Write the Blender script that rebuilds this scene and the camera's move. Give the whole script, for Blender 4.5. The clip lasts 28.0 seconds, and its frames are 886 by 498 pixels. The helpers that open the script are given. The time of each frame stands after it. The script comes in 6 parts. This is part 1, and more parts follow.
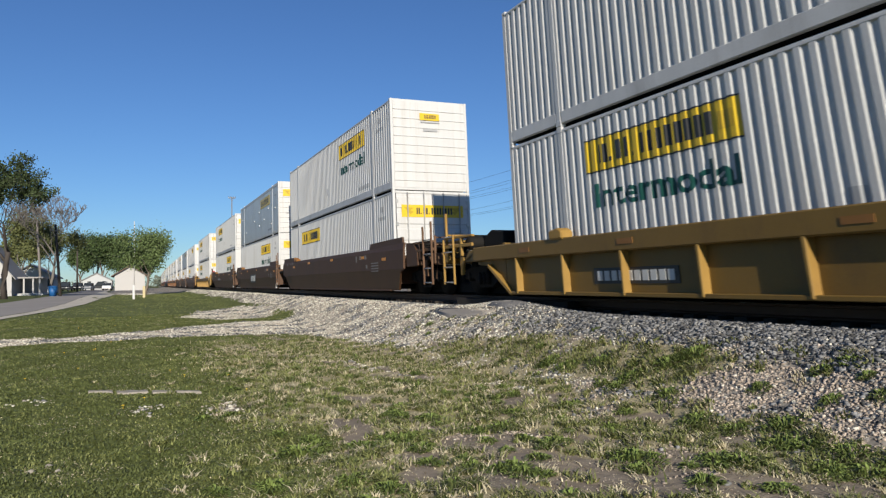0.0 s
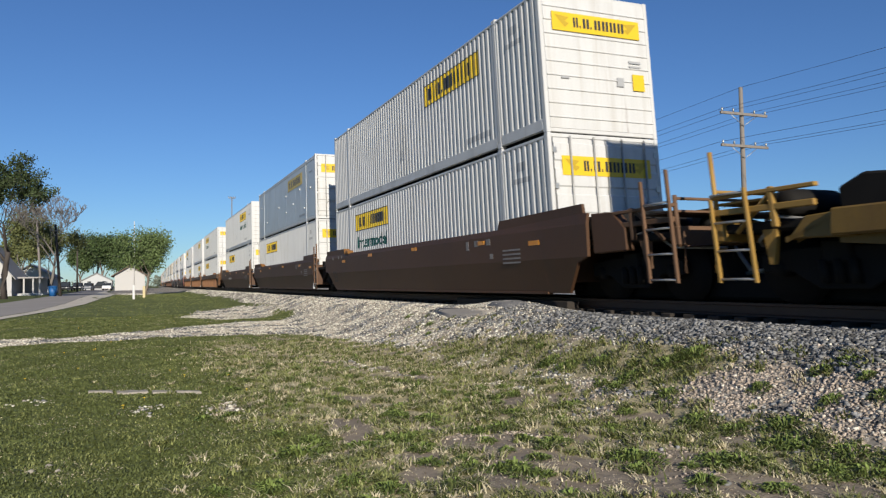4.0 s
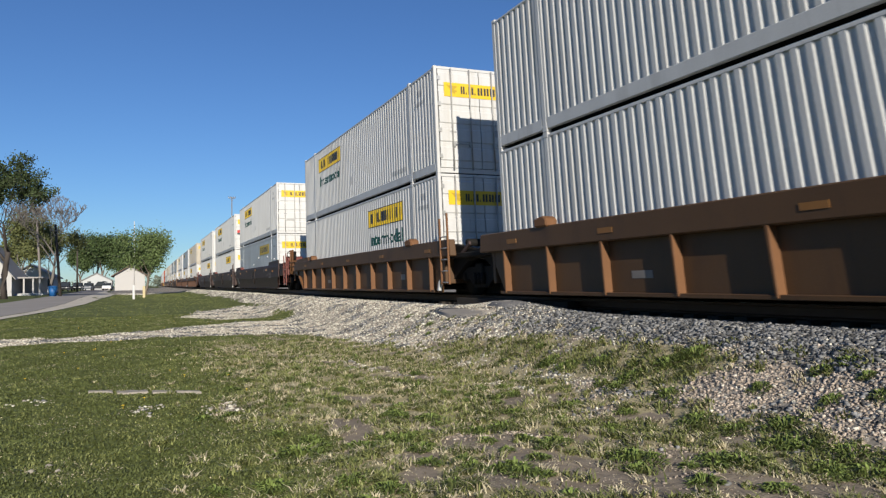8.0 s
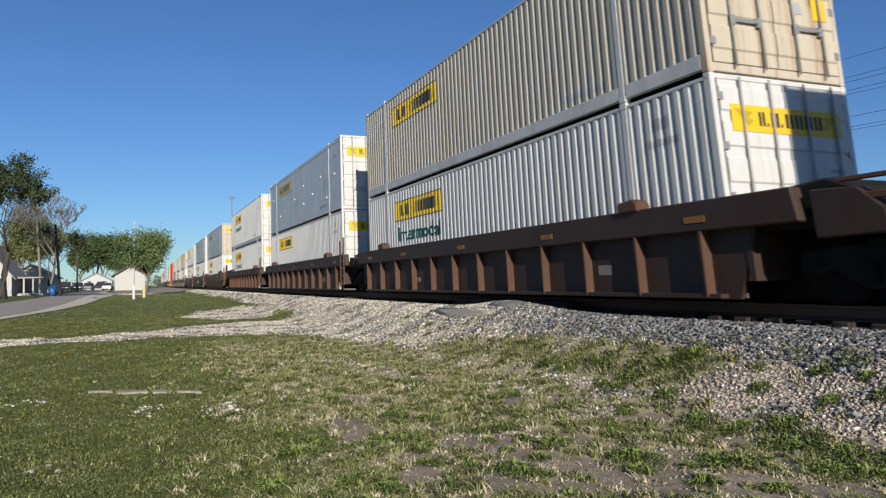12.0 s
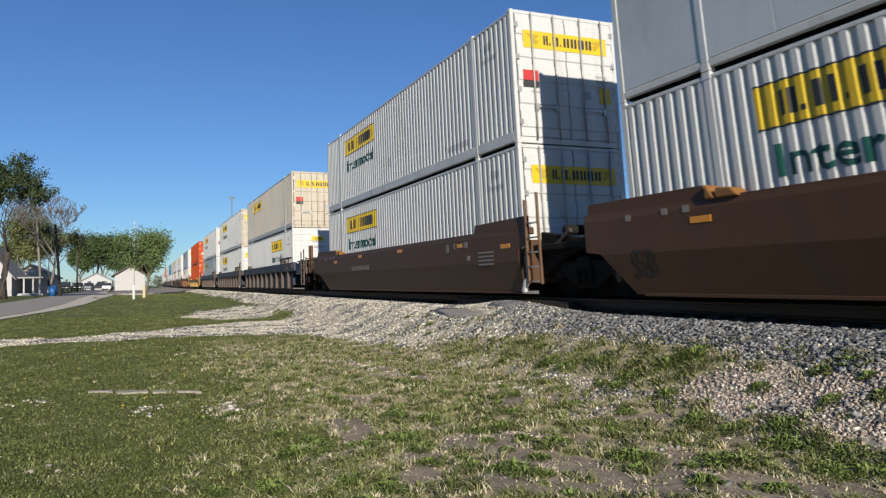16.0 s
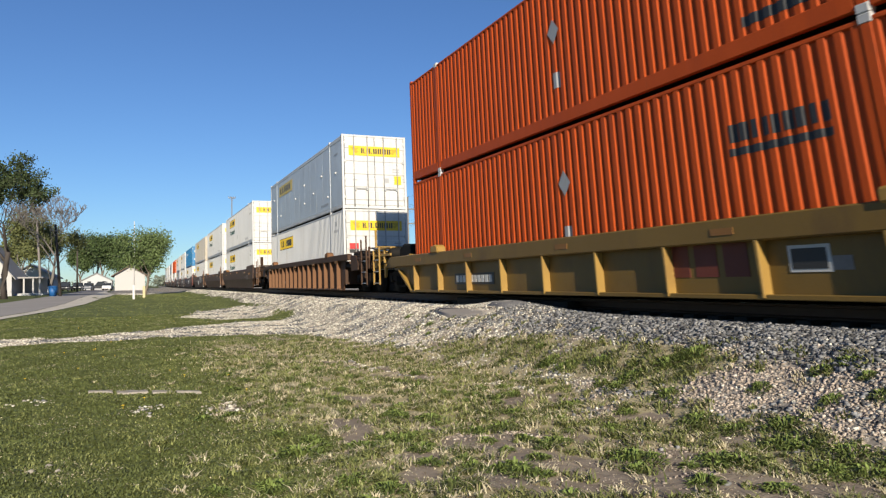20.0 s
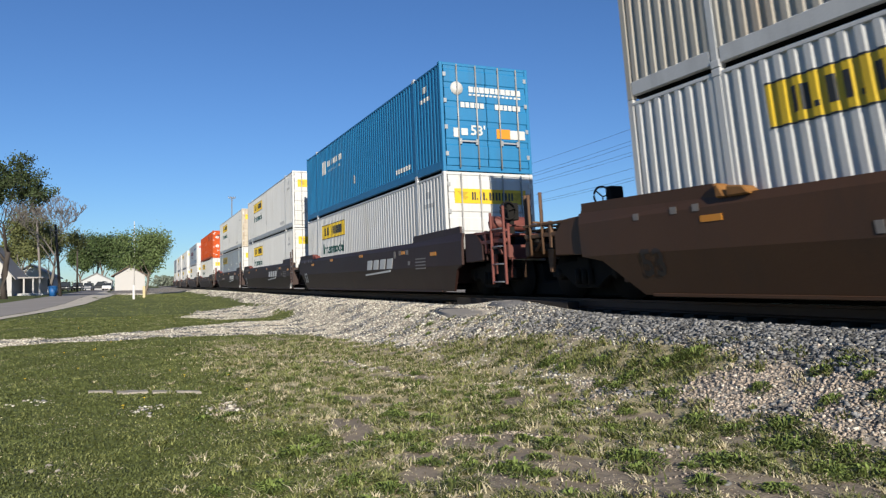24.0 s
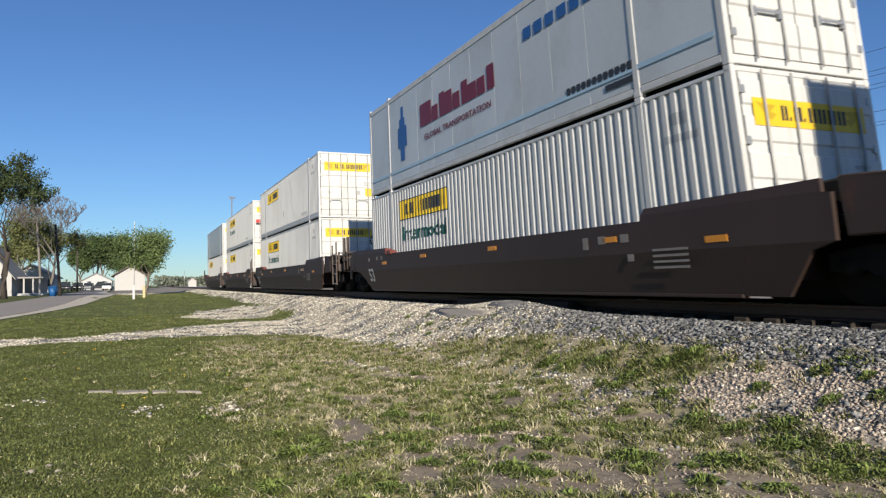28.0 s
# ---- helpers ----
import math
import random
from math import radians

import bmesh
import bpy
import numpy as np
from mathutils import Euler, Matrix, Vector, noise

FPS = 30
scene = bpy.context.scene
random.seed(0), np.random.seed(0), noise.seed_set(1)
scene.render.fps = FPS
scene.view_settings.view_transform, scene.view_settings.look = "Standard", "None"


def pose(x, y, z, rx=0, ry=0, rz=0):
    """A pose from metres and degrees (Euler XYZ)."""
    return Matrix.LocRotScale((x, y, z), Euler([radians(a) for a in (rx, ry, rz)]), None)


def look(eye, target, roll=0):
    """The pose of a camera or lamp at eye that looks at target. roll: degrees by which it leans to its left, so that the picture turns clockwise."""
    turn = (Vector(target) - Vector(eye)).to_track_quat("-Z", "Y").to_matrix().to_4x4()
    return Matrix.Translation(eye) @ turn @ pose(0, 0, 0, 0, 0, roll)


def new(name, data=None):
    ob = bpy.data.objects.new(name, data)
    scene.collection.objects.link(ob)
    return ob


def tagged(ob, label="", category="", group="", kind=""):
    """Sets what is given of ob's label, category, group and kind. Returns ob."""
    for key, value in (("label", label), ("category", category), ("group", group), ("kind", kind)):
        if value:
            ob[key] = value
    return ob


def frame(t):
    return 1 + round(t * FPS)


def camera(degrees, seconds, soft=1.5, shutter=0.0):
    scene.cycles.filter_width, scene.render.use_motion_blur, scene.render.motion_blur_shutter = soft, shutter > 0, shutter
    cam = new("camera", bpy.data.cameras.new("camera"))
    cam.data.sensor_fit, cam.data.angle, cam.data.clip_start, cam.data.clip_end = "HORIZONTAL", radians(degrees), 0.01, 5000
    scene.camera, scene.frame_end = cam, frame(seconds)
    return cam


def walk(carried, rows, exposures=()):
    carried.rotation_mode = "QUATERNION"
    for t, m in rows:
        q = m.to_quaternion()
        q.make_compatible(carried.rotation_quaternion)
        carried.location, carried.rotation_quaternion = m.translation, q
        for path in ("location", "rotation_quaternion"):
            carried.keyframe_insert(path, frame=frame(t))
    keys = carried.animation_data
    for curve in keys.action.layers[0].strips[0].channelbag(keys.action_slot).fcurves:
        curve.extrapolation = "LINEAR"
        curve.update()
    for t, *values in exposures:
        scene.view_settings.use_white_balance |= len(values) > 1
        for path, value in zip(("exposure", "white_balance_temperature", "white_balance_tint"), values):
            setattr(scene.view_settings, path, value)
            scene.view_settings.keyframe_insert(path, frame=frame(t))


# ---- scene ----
# ---- camera: it stands still beside the track ----
cam = camera(62.6, 28.0, soft=1.25, shutter=1.16)
# the sensor is read from top to bottom, each row lit for about two thousandths of a second
scene.cycles.rolling_shutter_type = "TOP"
scene.cycles.rolling_shutter_duration = 0.045
EYE = (0.0, 0.0, 0.377)
VIEW = pose(*EYE, 90 + 2.478, 0, -22.84) @ pose(0, 0, 0, 0, 0, -0.99)
walk(cam, [(0.0, VIEW), (28.0, VIEW)], [(0.0, 0.30, 6500, 10), (16.0, 0.32, 6500, 10), (18.0, 0.28, 6500, 10), (19.0, 0.32, 6500, 10), (20.0, 0.54, 6850, 10), (22.5, 0.48, 6650, 10), (24.0, 0.45, 6500, 10), (26.0, 0.47, 6800, 10), (28.0, 0.47, 6700, 10)])

# ---- world and sun ----
SUN_TRAVEL = Vector((0.172, 1.0, -0.385))
world = bpy.data.worlds.new("sky")
scene.world = world
world.use_nodes = True
wn = world.node_tree.nodes
sky = wn.new("ShaderNodeTexSky")
sky.sky_type = "NISHITA"
sky.sun_disc = False
sky.sun_elevation = radians(20.7)
sky.sun_rotation = radians(189.8)
sky.air_density = 1.0
sky.dust_density = 0.0
sky.ozone_density = 2.0
wn["Background"].inputs["Strength"].default_value = 0.055
tint = wn.new("ShaderNodeMix")
tint.data_type, tint.blend_type = "RGBA", "MULTIPLY"
tint.inputs["Factor"].default_value = 1.0
tint.inputs["B"].default_value = (0.60, 0.91, 1.39, 1)
world.node_tree.links.new(sky.outputs[0], tint.inputs["A"])
world.node_tree.links.new(tint.outputs["Result"], wn["Background"].inputs["Color"])
sun = new("sun", bpy.data.lights.new("sun", "SUN"))
sun.data.energy = 5.0
sun.data.angle = radians(0.53)
sun.data.color = (1.0, 0.925, 0.80)
sun.matrix_world = look((0, 0, 60), Vector((0, 0, 60)) + SUN_TRAVEL)

# ---- plan: rail head at z = 0, track along y, bending slowly ----
SIDE = 7.205            # near face of the containers
BEND = 2.94e-5          # x = mid + BEND * y * y
MID = SIDE + 1.2955
LENGTH, WIDTH, HEIGHT = 16.154, 2.591, 2.896
FLOOR_LOW, FLOOR_UP = 0.277, 3.173
SPEED, LEAD = 24.236, -0.469


def smooth(a, b, v):
    t = np.clip((np.asarray(v, float) - a) / (b - a), 0, 1)
    return t * t * (3 - 2 * t)


def base_level(y):
    return np.interp(y, [-50, 15, 70, 150, 300, 3000], [-1.05, -1.05, -0.65, -0.5, -0.42, -0.42])


def ground_level(x, y):
    """Height of the ground sheet: lawn, rising to the shoulder of the track bed."""
    x, y = np.asarray(x, float), np.asarray(y, float)
    xc = x - BEND * np.clip(y, -200, 1500) ** 2
    b = base_level(y)
    up = smooth(4.6, 6.9, xc) * (1 - smooth(10.2, 13.0, xc))
    mound = 0.17 * np.exp(-((xc - 7.1) / 0.65) ** 2 - ((y - 13.2) / 1.7) ** 2)
    return b + (-0.24 - b) * up + mound * (xc < 7.4)


# ---- helpers ----
def mesh_of(name, verts, faces, material=None, shade=False):
    me = bpy.data.meshes.new(name)
    me.from_pydata([tuple(v) for v in verts], [], [tuple(f) for f in faces])
    me.update()
    if shade:
        me.polygons.foreach_set("use_smooth", [True] * len(me.polygons))
    if material:
        me.materials.append(material)
    return me


def fast_mesh(name, verts, tris, material, smooth_faces=False):
    """One mesh out of numpy arrays of vertices and triangles."""
    verts, tris = np.asarray(verts, np.float32), np.asarray(tris, np.int32)
    me = bpy.data.meshes.new(name)
    me.vertices.add(len(verts))
    me.vertices.foreach_set("co", verts.ravel())
    me.loops.add(tris.size)
    me.loops.foreach_set("vertex_index", tris.ravel())
    me.polygons.add(len(tris))
    me.polygons.foreach_set("loop_start", np.arange(len(tris), dtype=np.int32) * tris.shape[1])
    if smooth_faces:
        me.polygons.foreach_set("use_smooth", np.ones(len(tris), bool))
    me.update(calc_edges=True)
    me.materials.append(material)
    return me


def boxes(name, blocks, material, bevel=0.0):
    """A mesh out of blocks (x0, x1, y0, y1, z0, z1), with bevelled edges."""
    bm = bmesh.new()
    for x0, x1, y0, y1, z0, z1 in blocks:
        v = [bm.verts.new(p) for p in ((x0, y0, z0), (x1, y0, z0), (x1, y1, z0), (x0, y1, z0),
                                       (x0, y0, z1), (x1, y0, z1), (x1, y1, z1), (x0, y1, z1))]
        for f in ((3, 2, 1, 0), (4, 5, 6, 7), (0, 1, 5, 4), (1, 2, 6, 5), (2, 3, 7, 6), (3, 0, 4, 7)):
            bm.faces.new([v[i] for i in f])
    if bevel:
        bmesh.ops.bevel(bm, geom=bm.edges[:], offset=bevel, segments=1, affect="EDGES")
    me = bpy.data.meshes.new(name)
    bm.to_mesh(me)
    bm.free()
    me.materials.append(material)
    return me


def tube_points(path, radii, sides=8):
    """Vertices and quads of a tapered tube along a path."""
    verts, faces = [], []
    path = [Vector(p) for p in path]
    for i, p in enumerate(path):
        d = (path[min(i + 1, len(path) - 1)] - path[max(i - 1, 0)]).normalized()
        a = d.orthogonal().normalized() if abs(d.z) > 0.99 else d.cross(Vector((0, 0, 1))).normalized()
        b = d.cross(a)
        for s in range(sides):
            w = 2 * math.pi * s / sides
            verts.append(p + radii[i] * (math.cos(w) * a + math.sin(w) * b))
    for i in range(len(path) - 1):
        for s in range(sides):
            t = (s + 1) % sides
            faces.append((i * sides + s, i * sides + t, (i + 1) * sides + t, (i + 1) * sides + s))
    faces.append(tuple(range(sides - 1, -1, -1)))
    n = (len(path) - 1) * sides
    faces.append(tuple(range(n, n + sides)))
    return verts, faces


def tubes(name, runs, material, sides=8):
    """A mesh out of tubes: (path, radius) each."""
    verts, faces = [], []
    for path, r in runs:
        radii = r if isinstance(r, (list, tuple)) else [r] * len(path)
        v, f = tube_points(path, radii, sides)
        faces += [tuple(i + len(verts) for i in q) for q in f]
        verts += v
    return mesh_of(name, verts, faces, material, True)


def disc(name, x0, x1, y, z, r, material, sides=20):
    """A wheel-like drum with its axis along x."""
    return tubes(name, [([(x0, y, z), (x1, y, z)], r)], material, sides)


def part(name, mesh, parent, label=""):
    """Links a mesh as one object under a thing or a part."""
    ob = new(name, mesh)
    ob.parent = parent
    if label:
        tagged(ob, label)
    return ob


def thing(name, label, category, group="", kind=""):
    return tagged(new(name), label, category, group, kind)


STORE = {}


def once(key, make):
    """The mesh stored under key, made on first use."""
    if key not in STORE:
        STORE[key] = make()
    return STORE[key]


# ---- materials ----
def mat(name, colour, rough=0.6, metal=0.0, vary=0.18, scale=1.2, stretch=(1, 1, 1), fine=30.0, bump=0.1,
        dirt=None, dirt_amount=0.4, dirt_scale=0.7, per_piece=0.0, spec=0.4, rust=0.0):
    m = bpy.data.materials.new(name)
    m.use_nodes = True
    nt = m.node_tree
    n, link = nt.nodes, nt.links.new
    bsdf = n["Principled BSDF"]
    bsdf.inputs["Roughness"].default_value = rough
    bsdf.inputs["Metallic"].default_value = metal
    bsdf.inputs["Specular IOR Level"].default_value = spec
    co, info = n.new("ShaderNodeTexCoord"), n.new("ShaderNodeObjectInfo")
    shift = n.new("ShaderNodeVectorMath")
    shift.operation = "MULTIPLY_ADD"
    shift.inputs[1].default_value = stretch
    link(co.outputs["Object"], shift.inputs[0])
    spread = n.new("ShaderNodeMath")
    spread.operation = "MULTIPLY"
    spread.inputs[1].default_value = 57.0
    link(info.outputs["Random"], spread.inputs[0])
    link(spread.outputs[0], shift.inputs[2])
    big, small = n.new("ShaderNodeTexNoise"), n.new("ShaderNodeTexNoise")
    big.inputs["Scale"].default_value, small.inputs["Scale"].default_value = scale, fine
    big.inputs["Detail"].default_value, small.inputs["Detail"].default_value = 5, 3
    link(shift.outputs[0], big.inputs["Vector"])
    link(co.outputs["Object"], small.inputs["Vector"])
    mix = n.new("ShaderNodeMix")
    mix.data_type = "RGBA"
    mix.inputs["A"].default_value = (*[c * (1 - vary) for c in colour], 1)
    mix.inputs["B"].default_value = (*[min(1, c * (1 + vary)) for c in colour], 1)
    link(big.outputs["Fac"], mix.inputs["Factor"])
    out = mix.outputs["Result"]
    grain = n.new("ShaderNodeMix")
    grain.data_type, grain.blend_type = "RGBA", "MULTIPLY"
    grain.inputs["Factor"].default_value = 0.35
    ramp = n.new("ShaderNodeMapRange")
    ramp.inputs["To Min"].default_value, ramp.inputs["To Max"].default_value = 0.72, 1.2
    link(small.outputs["Fac"], ramp.inputs["Value"])
    link(out, grain.inputs["A"])
    link(ramp.outputs[0], grain.inputs["B"])
    out = grain.outputs["Result"]
    if dirt:
        d = n.new("ShaderNodeTexNoise")
        d.inputs["Scale"].default_value, d.inputs["Detail"].default_value = dirt_scale, 8
        d.inputs["Roughness"].default_value = 0.65
        link(shift.outputs[0], d.inputs["Vector"])
        fall = n.new("ShaderNodeMapRange")
        fall.inputs["From Min"].default_value, fall.inputs["From Max"].default_value = 0.52, 0.75
        fall.inputs["To Max"].default_value = dirt_amount
        link(d.outputs["Fac"], fall.inputs["Value"])
        soil = n.new("ShaderNodeMix")
        soil.data_type = "RGBA"
        soil.inputs["B"].default_value = (*dirt, 1)
        link(fall.outputs[0], soil.inputs["Factor"])
        link(out, soil.inputs["A"])
        out = soil.outputs["Result"]
    if rust:
        rn = n.new("ShaderNodeTexNoise")
        rn.inputs["Scale"].default_value, rn.inputs["Detail"].default_value = 1.7, 6
        rn.inputs["Roughness"].default_value = 0.75
        link(shift.outputs[0], rn.inputs["Vector"])
        edge = n.new("ShaderNodeMapRange")
        edge.inputs["From Min"].default_value, edge.inputs["From Max"].default_value = 0.64, 0.72
        edge.inputs["To Max"].default_value = rust
        link(rn.outputs["Fac"], edge.inputs["Value"])
        spot = n.new("ShaderNodeMix")
        spot.data_type = "RGBA"
        spot.inputs["B"].default_value = (0.12, 0.05, 0.025, 1)
        link(edge.outputs[0], spot.inputs["Factor"])
        link(out, spot.inputs["A"])
        out = spot.outputs["Result"]
    if per_piece:
        geo = n.new("ShaderNodeNewGeometry")
        hsv = n.new("ShaderNodeHueSaturation")
        span = n.new("ShaderNodeMapRange")
        span.inputs["To Min"].default_value, span.inputs["To Max"].default_value = 1 - per_piece, 1 + per_piece
        link(geo.outputs["Random Per Island"], span.inputs["Value"])
        link(span.outputs[0], hsv.inputs["Value"])
        link(out, hsv.inputs["Color"])
        out = hsv.outputs["Color"]
    link(out, bsdf.inputs["Base Color"])
    if bump:
        b = n.new("ShaderNodeBump")
        b.inputs["Strength"].default_value, b.inputs["Distance"].default_value = bump, 0.02
        link(small.outputs["Fac"], b.inputs["Height"])
        link(b.outputs[0], bsdf.inputs["Normal"])
    return m


STREAK = (6.0, 2.2, 0.35)
WHITE = mat("white_paint", (0.525, 0.525, 0.515), 0.45, 0, 0.10, 1.0, STREAK, dirt=(0.33, 0.29, 0.23), dirt_amount=0.42, rust=0.4)
BEIGE = mat("aged_white_paint", (0.42, 0.39, 0.335), 0.55, 0, 0.14, 1.0, STREAK, dirt=(0.34, 0.22, 0.12), dirt_amount=0.5, rust=0.7)
RUSTY = mat("rust_stained_white_paint", (0.44, 0.39, 0.31), 0.6, 0, 0.16, 1.0, STREAK, dirt=(0.22, 0.10, 0.04), dirt_amount=0.9, dirt_scale=0.8, rust=0.9)
RAIL_GREY = mat("grey_galvanised_rail", (0.53, 0.53, 0.525), 0.5, 0.0, 0.15, 1.0, STREAK, dirt=(0.16, 0.14, 0.12))
PLATE = mat("silver_plate_paint", (0.50, 0.53, 0.55), 0.42, 0.05, 0.22, 0.35, (6.0, 1.0, 0.8), dirt=(0.30, 0.29, 0.27), dirt_amount=0.5, dirt_scale=0.5)
ORANGE = mat("orange_paint", (0.47, 0.070, 0.010), 0.6, 0, 0.14, 1.0, STREAK, dirt=(0.26, 0.04, 0.012), dirt_amount=0.5, spec=0.2, rust=0.5)
BLUE = mat("blue_paint", (0.015, 0.16, 0.34), 0.45, 0, 0.12, 1.0, STREAK, dirt=(0.05, 0.10, 0.16), dirt_amount=0.4)
YELLOW = mat("yellow_film", (0.64, 0.43, 0.018), 0.4, 0, 0.06, 2.0, dirt=(0.45, 0.30, 0.05), dirt_amount=0.4)
INK = mat("dark_ink", (0.03, 0.03, 0.03), 0.5, 0, 0.1)
GREEN_INK = mat("green_ink", (0.012, 0.072, 0.058), 0.5, 0, 0.1)
GREY_INK = mat("faded_ink", (0.33, 0.335, 0.34), 0.5, 0, 0.1)
MAROON_INK = mat("maroon_ink", (0.16, 0.015, 0.03), 0.5, 0, 0.1)
BLUE_INK = mat("blue_ink", (0.02, 0.10, 0.30), 0.5, 0, 0.1)
WHITE_INK = mat("white_ink", (0.52, 0.52, 0.50), 0.5, 0, 0.2, 4.0)
RED_INK = mat("red_ink", (0.45, 0.03, 0.03), 0.5, 0, 0.1)
REFLECTOR = mat("amber_reflector", (0.62, 0.24, 0.02), 0.35, 0, 0.15)
STEEL = mat("dull_steel", (0.42, 0.42, 0.41), 0.4, 0.7, 0.2, 3.0)
ROD = mat("dull_lock_rod", (0.36, 0.355, 0.34), 0.5, 0.3, 0.25, 3.0, dirt=(0.10, 0.06, 0.04), dirt_amount=0.5)
BLACK = mat("black_running_gear", (0.013, 0.012, 0.011), 0.75, 0.0, 0.3, 3.0, dirt=(0.022, 0.018, 0.015), dirt_amount=0.4, spec=0.12)
CAR_PAINT = {
    "brown": mat("brown_car_paint", (0.0706, 0.0324, 0.0137), 0.6, 0, 0.25, 0.5, (1, 1, 0.4), dirt=(0.0432, 0.0245, 0.0144), dirt_amount=0.6, spec=0.4, dirt_scale=1.3, rust=0.35),
    "maroon": mat("dark_maroon_car_paint", (0.0302, 0.0122, 0.0094), 0.55, 0, 0.25, 0.8, (1, 1, 0.4), dirt=(0.0432, 0.0302, 0.0230), dirt_amount=0.5, spec=0.4, dirt_scale=1.3, rust=0.35),
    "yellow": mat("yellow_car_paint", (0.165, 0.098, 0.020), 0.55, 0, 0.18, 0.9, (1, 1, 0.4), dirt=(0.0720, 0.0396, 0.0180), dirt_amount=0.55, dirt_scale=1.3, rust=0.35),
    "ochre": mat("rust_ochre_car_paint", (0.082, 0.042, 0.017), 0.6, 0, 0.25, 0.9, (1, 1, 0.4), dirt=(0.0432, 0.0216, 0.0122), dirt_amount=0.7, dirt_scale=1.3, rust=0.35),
    "rust": mat("rusted_car_paint", (0.0360, 0.0190, 0.0135), 0.65, 0, 0.3, 0.9, (1, 1, 0.4), dirt=(0.0432, 0.0288, 0.0216), dirt_amount=0.6, dirt_scale=1.3, rust=0.35),
    "navy": mat("navy_car_paint", (0.0058, 0.0137, 0.0403), 0.5, 0, 0.2, 0.9, (1, 1, 0.4), dirt=(0.0504, 0.0432, 0.0360), dirt_amount=0.5, dirt_scale=1.3, rust=0.35),
    "soot": mat("sooty_car_paint", (0.038, 0.0225, 0.0185), 0.6, 0, 0.25, 0.9, (1, 1, 0.4), dirt=(0.0324, 0.0245, 0.0194), dirt_amount=0.5, spec=0.4, dirt_scale=1.3, rust=0.35),
    "grime": mat("grimy_side_plate", (0.0144, 0.0094, 0.0079), 0.65, 0, 0.25, 0.9, (1, 1, 0.4), dirt=(0.0324, 0.0245, 0.0194), dirt_amount=0.5, spec=0.4, dirt_scale=1.3, rust=0.35),
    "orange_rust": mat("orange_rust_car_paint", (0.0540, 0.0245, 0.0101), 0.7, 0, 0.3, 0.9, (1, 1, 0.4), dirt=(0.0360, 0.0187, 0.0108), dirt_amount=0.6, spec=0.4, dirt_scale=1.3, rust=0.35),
}
WEATHERED = mat("weathered_steel_stakes", (0.095, 0.074, 0.064), 0.7, 0, 0.3, 1.5, dirt=(0.06, 0.035, 0.025), dirt_amount=0.6, spec=0.2)
FADED_RED = mat("faded_red_ladder_paint", (0.150, 0.045, 0.035), 0.6, 0, 0.3, 2.0, dirt=(0.05, 0.03, 0.025), dirt_amount=0.5)
# brighter copies of yellow and rusty car paint: sun on the stakes put into colour
SUNLIT_STAKE = mat("yellow_stake_paint", (0.29, 0.172, 0.040), 0.55, 0, 0.2, 1.5, dirt=(0.14, 0.07, 0.03), dirt_amount=0.5)
SUNLIT_RUST_STAKE = mat("sunlit_rusty_stake_paint", (0.15, 0.068, 0.027), 0.7, 0, 0.25, 1.5, dirt=(0.09, 0.04, 0.02), dirt_amount=0.5)
FADED_WHITE = mat("faded_white_lettering", (0.20, 0.180, 0.165), 0.6, 0, 0.25, 6.0)
ASPHALT = mat("worn_asphalt", (0.31, 0.287, 0.262), 0.9, 0, 0.2, 0.5, fine=60, bump=0.3, dirt=(0.30, 0.28, 0.25), dirt_amount=0.4, spec=0.05)
CONCRETE = mat("old_concrete", (0.33, 0.30, 0.255), 0.95, 0, 0.3, 3.0, fine=60, bump=0.4, dirt=(0.12, 0.12, 0.06), dirt_amount=0.6, dirt_scale=3.0, spec=0.05)
TIE = mat("creosoted_timber", (0.030, 0.024, 0.019), 0.85, 0, 0.3, 3.0, (8, 1, 8), bump=0.4)
RAIL_SIDE = mat("rusty_rail", (0.10, 0.055, 0.035), 0.6, 0.3, 0.2, 3.0)
POLE_WOOD = mat("weathered_pole", (0.19, 0.17, 0.15), 0.85, 0, 0.25, 2.0, (6, 6, 0.3), bump=0.4)
BARK = mat("grey_bark", (0.17, 0.14, 0.11), 0.9, 0, 0.3, 3.0, (4, 4, 0.6), bump=0.6)
STONES = mat("limestone_ballast", (0.46, 0.435, 0.365), 0.85, 0, 0.2, 5.0, bump=0.2, per_piece=0.6)
DARK_STONES = mat("grey_ballast", (0.150, 0.150, 0.150), 0.85, 0, 0.2, 5.0, bump=0.2, per_piece=0.75)


def leaf_mat(name, colour, per_piece=0.35):
    m = mat(name, colour, 0.6, 0, 0.32, 0.9, bump=0, per_piece=per_piece, spec=0.25)
    return m


GRASS = leaf_mat("grass_blades", (0.086, 0.103, 0.031), 0.28)
DRY_GRASS = leaf_mat("dry_grass_blades", (0.49, 0.435, 0.29), 0.35)
WEED = leaf_mat("broad_weed_leaves", (0.160, 0.210, 0.056), 0.35)
LEAF = leaf_mat("tree_leaves", (0.105, 0.145, 0.052), 0.45)
LEAF_DARK = leaf_mat("dark_tree_leaves", (0.042, 0.060, 0.022), 0.45)
LEAF_PALE = leaf_mat("pale_spring_leaves", (0.125, 0.138, 0.052), 0.4)
# paler, greyer green: distance haze is mixed into the leaf colour itself
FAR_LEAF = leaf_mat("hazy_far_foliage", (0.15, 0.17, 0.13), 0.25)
PALE_GRASS = leaf_mat("pale_grass_blades", (0.190, 0.205, 0.072), 0.28)
LEAF_MID = leaf_mat("mid_green_tree_leaves", (0.062, 0.092, 0.032), 0.45)
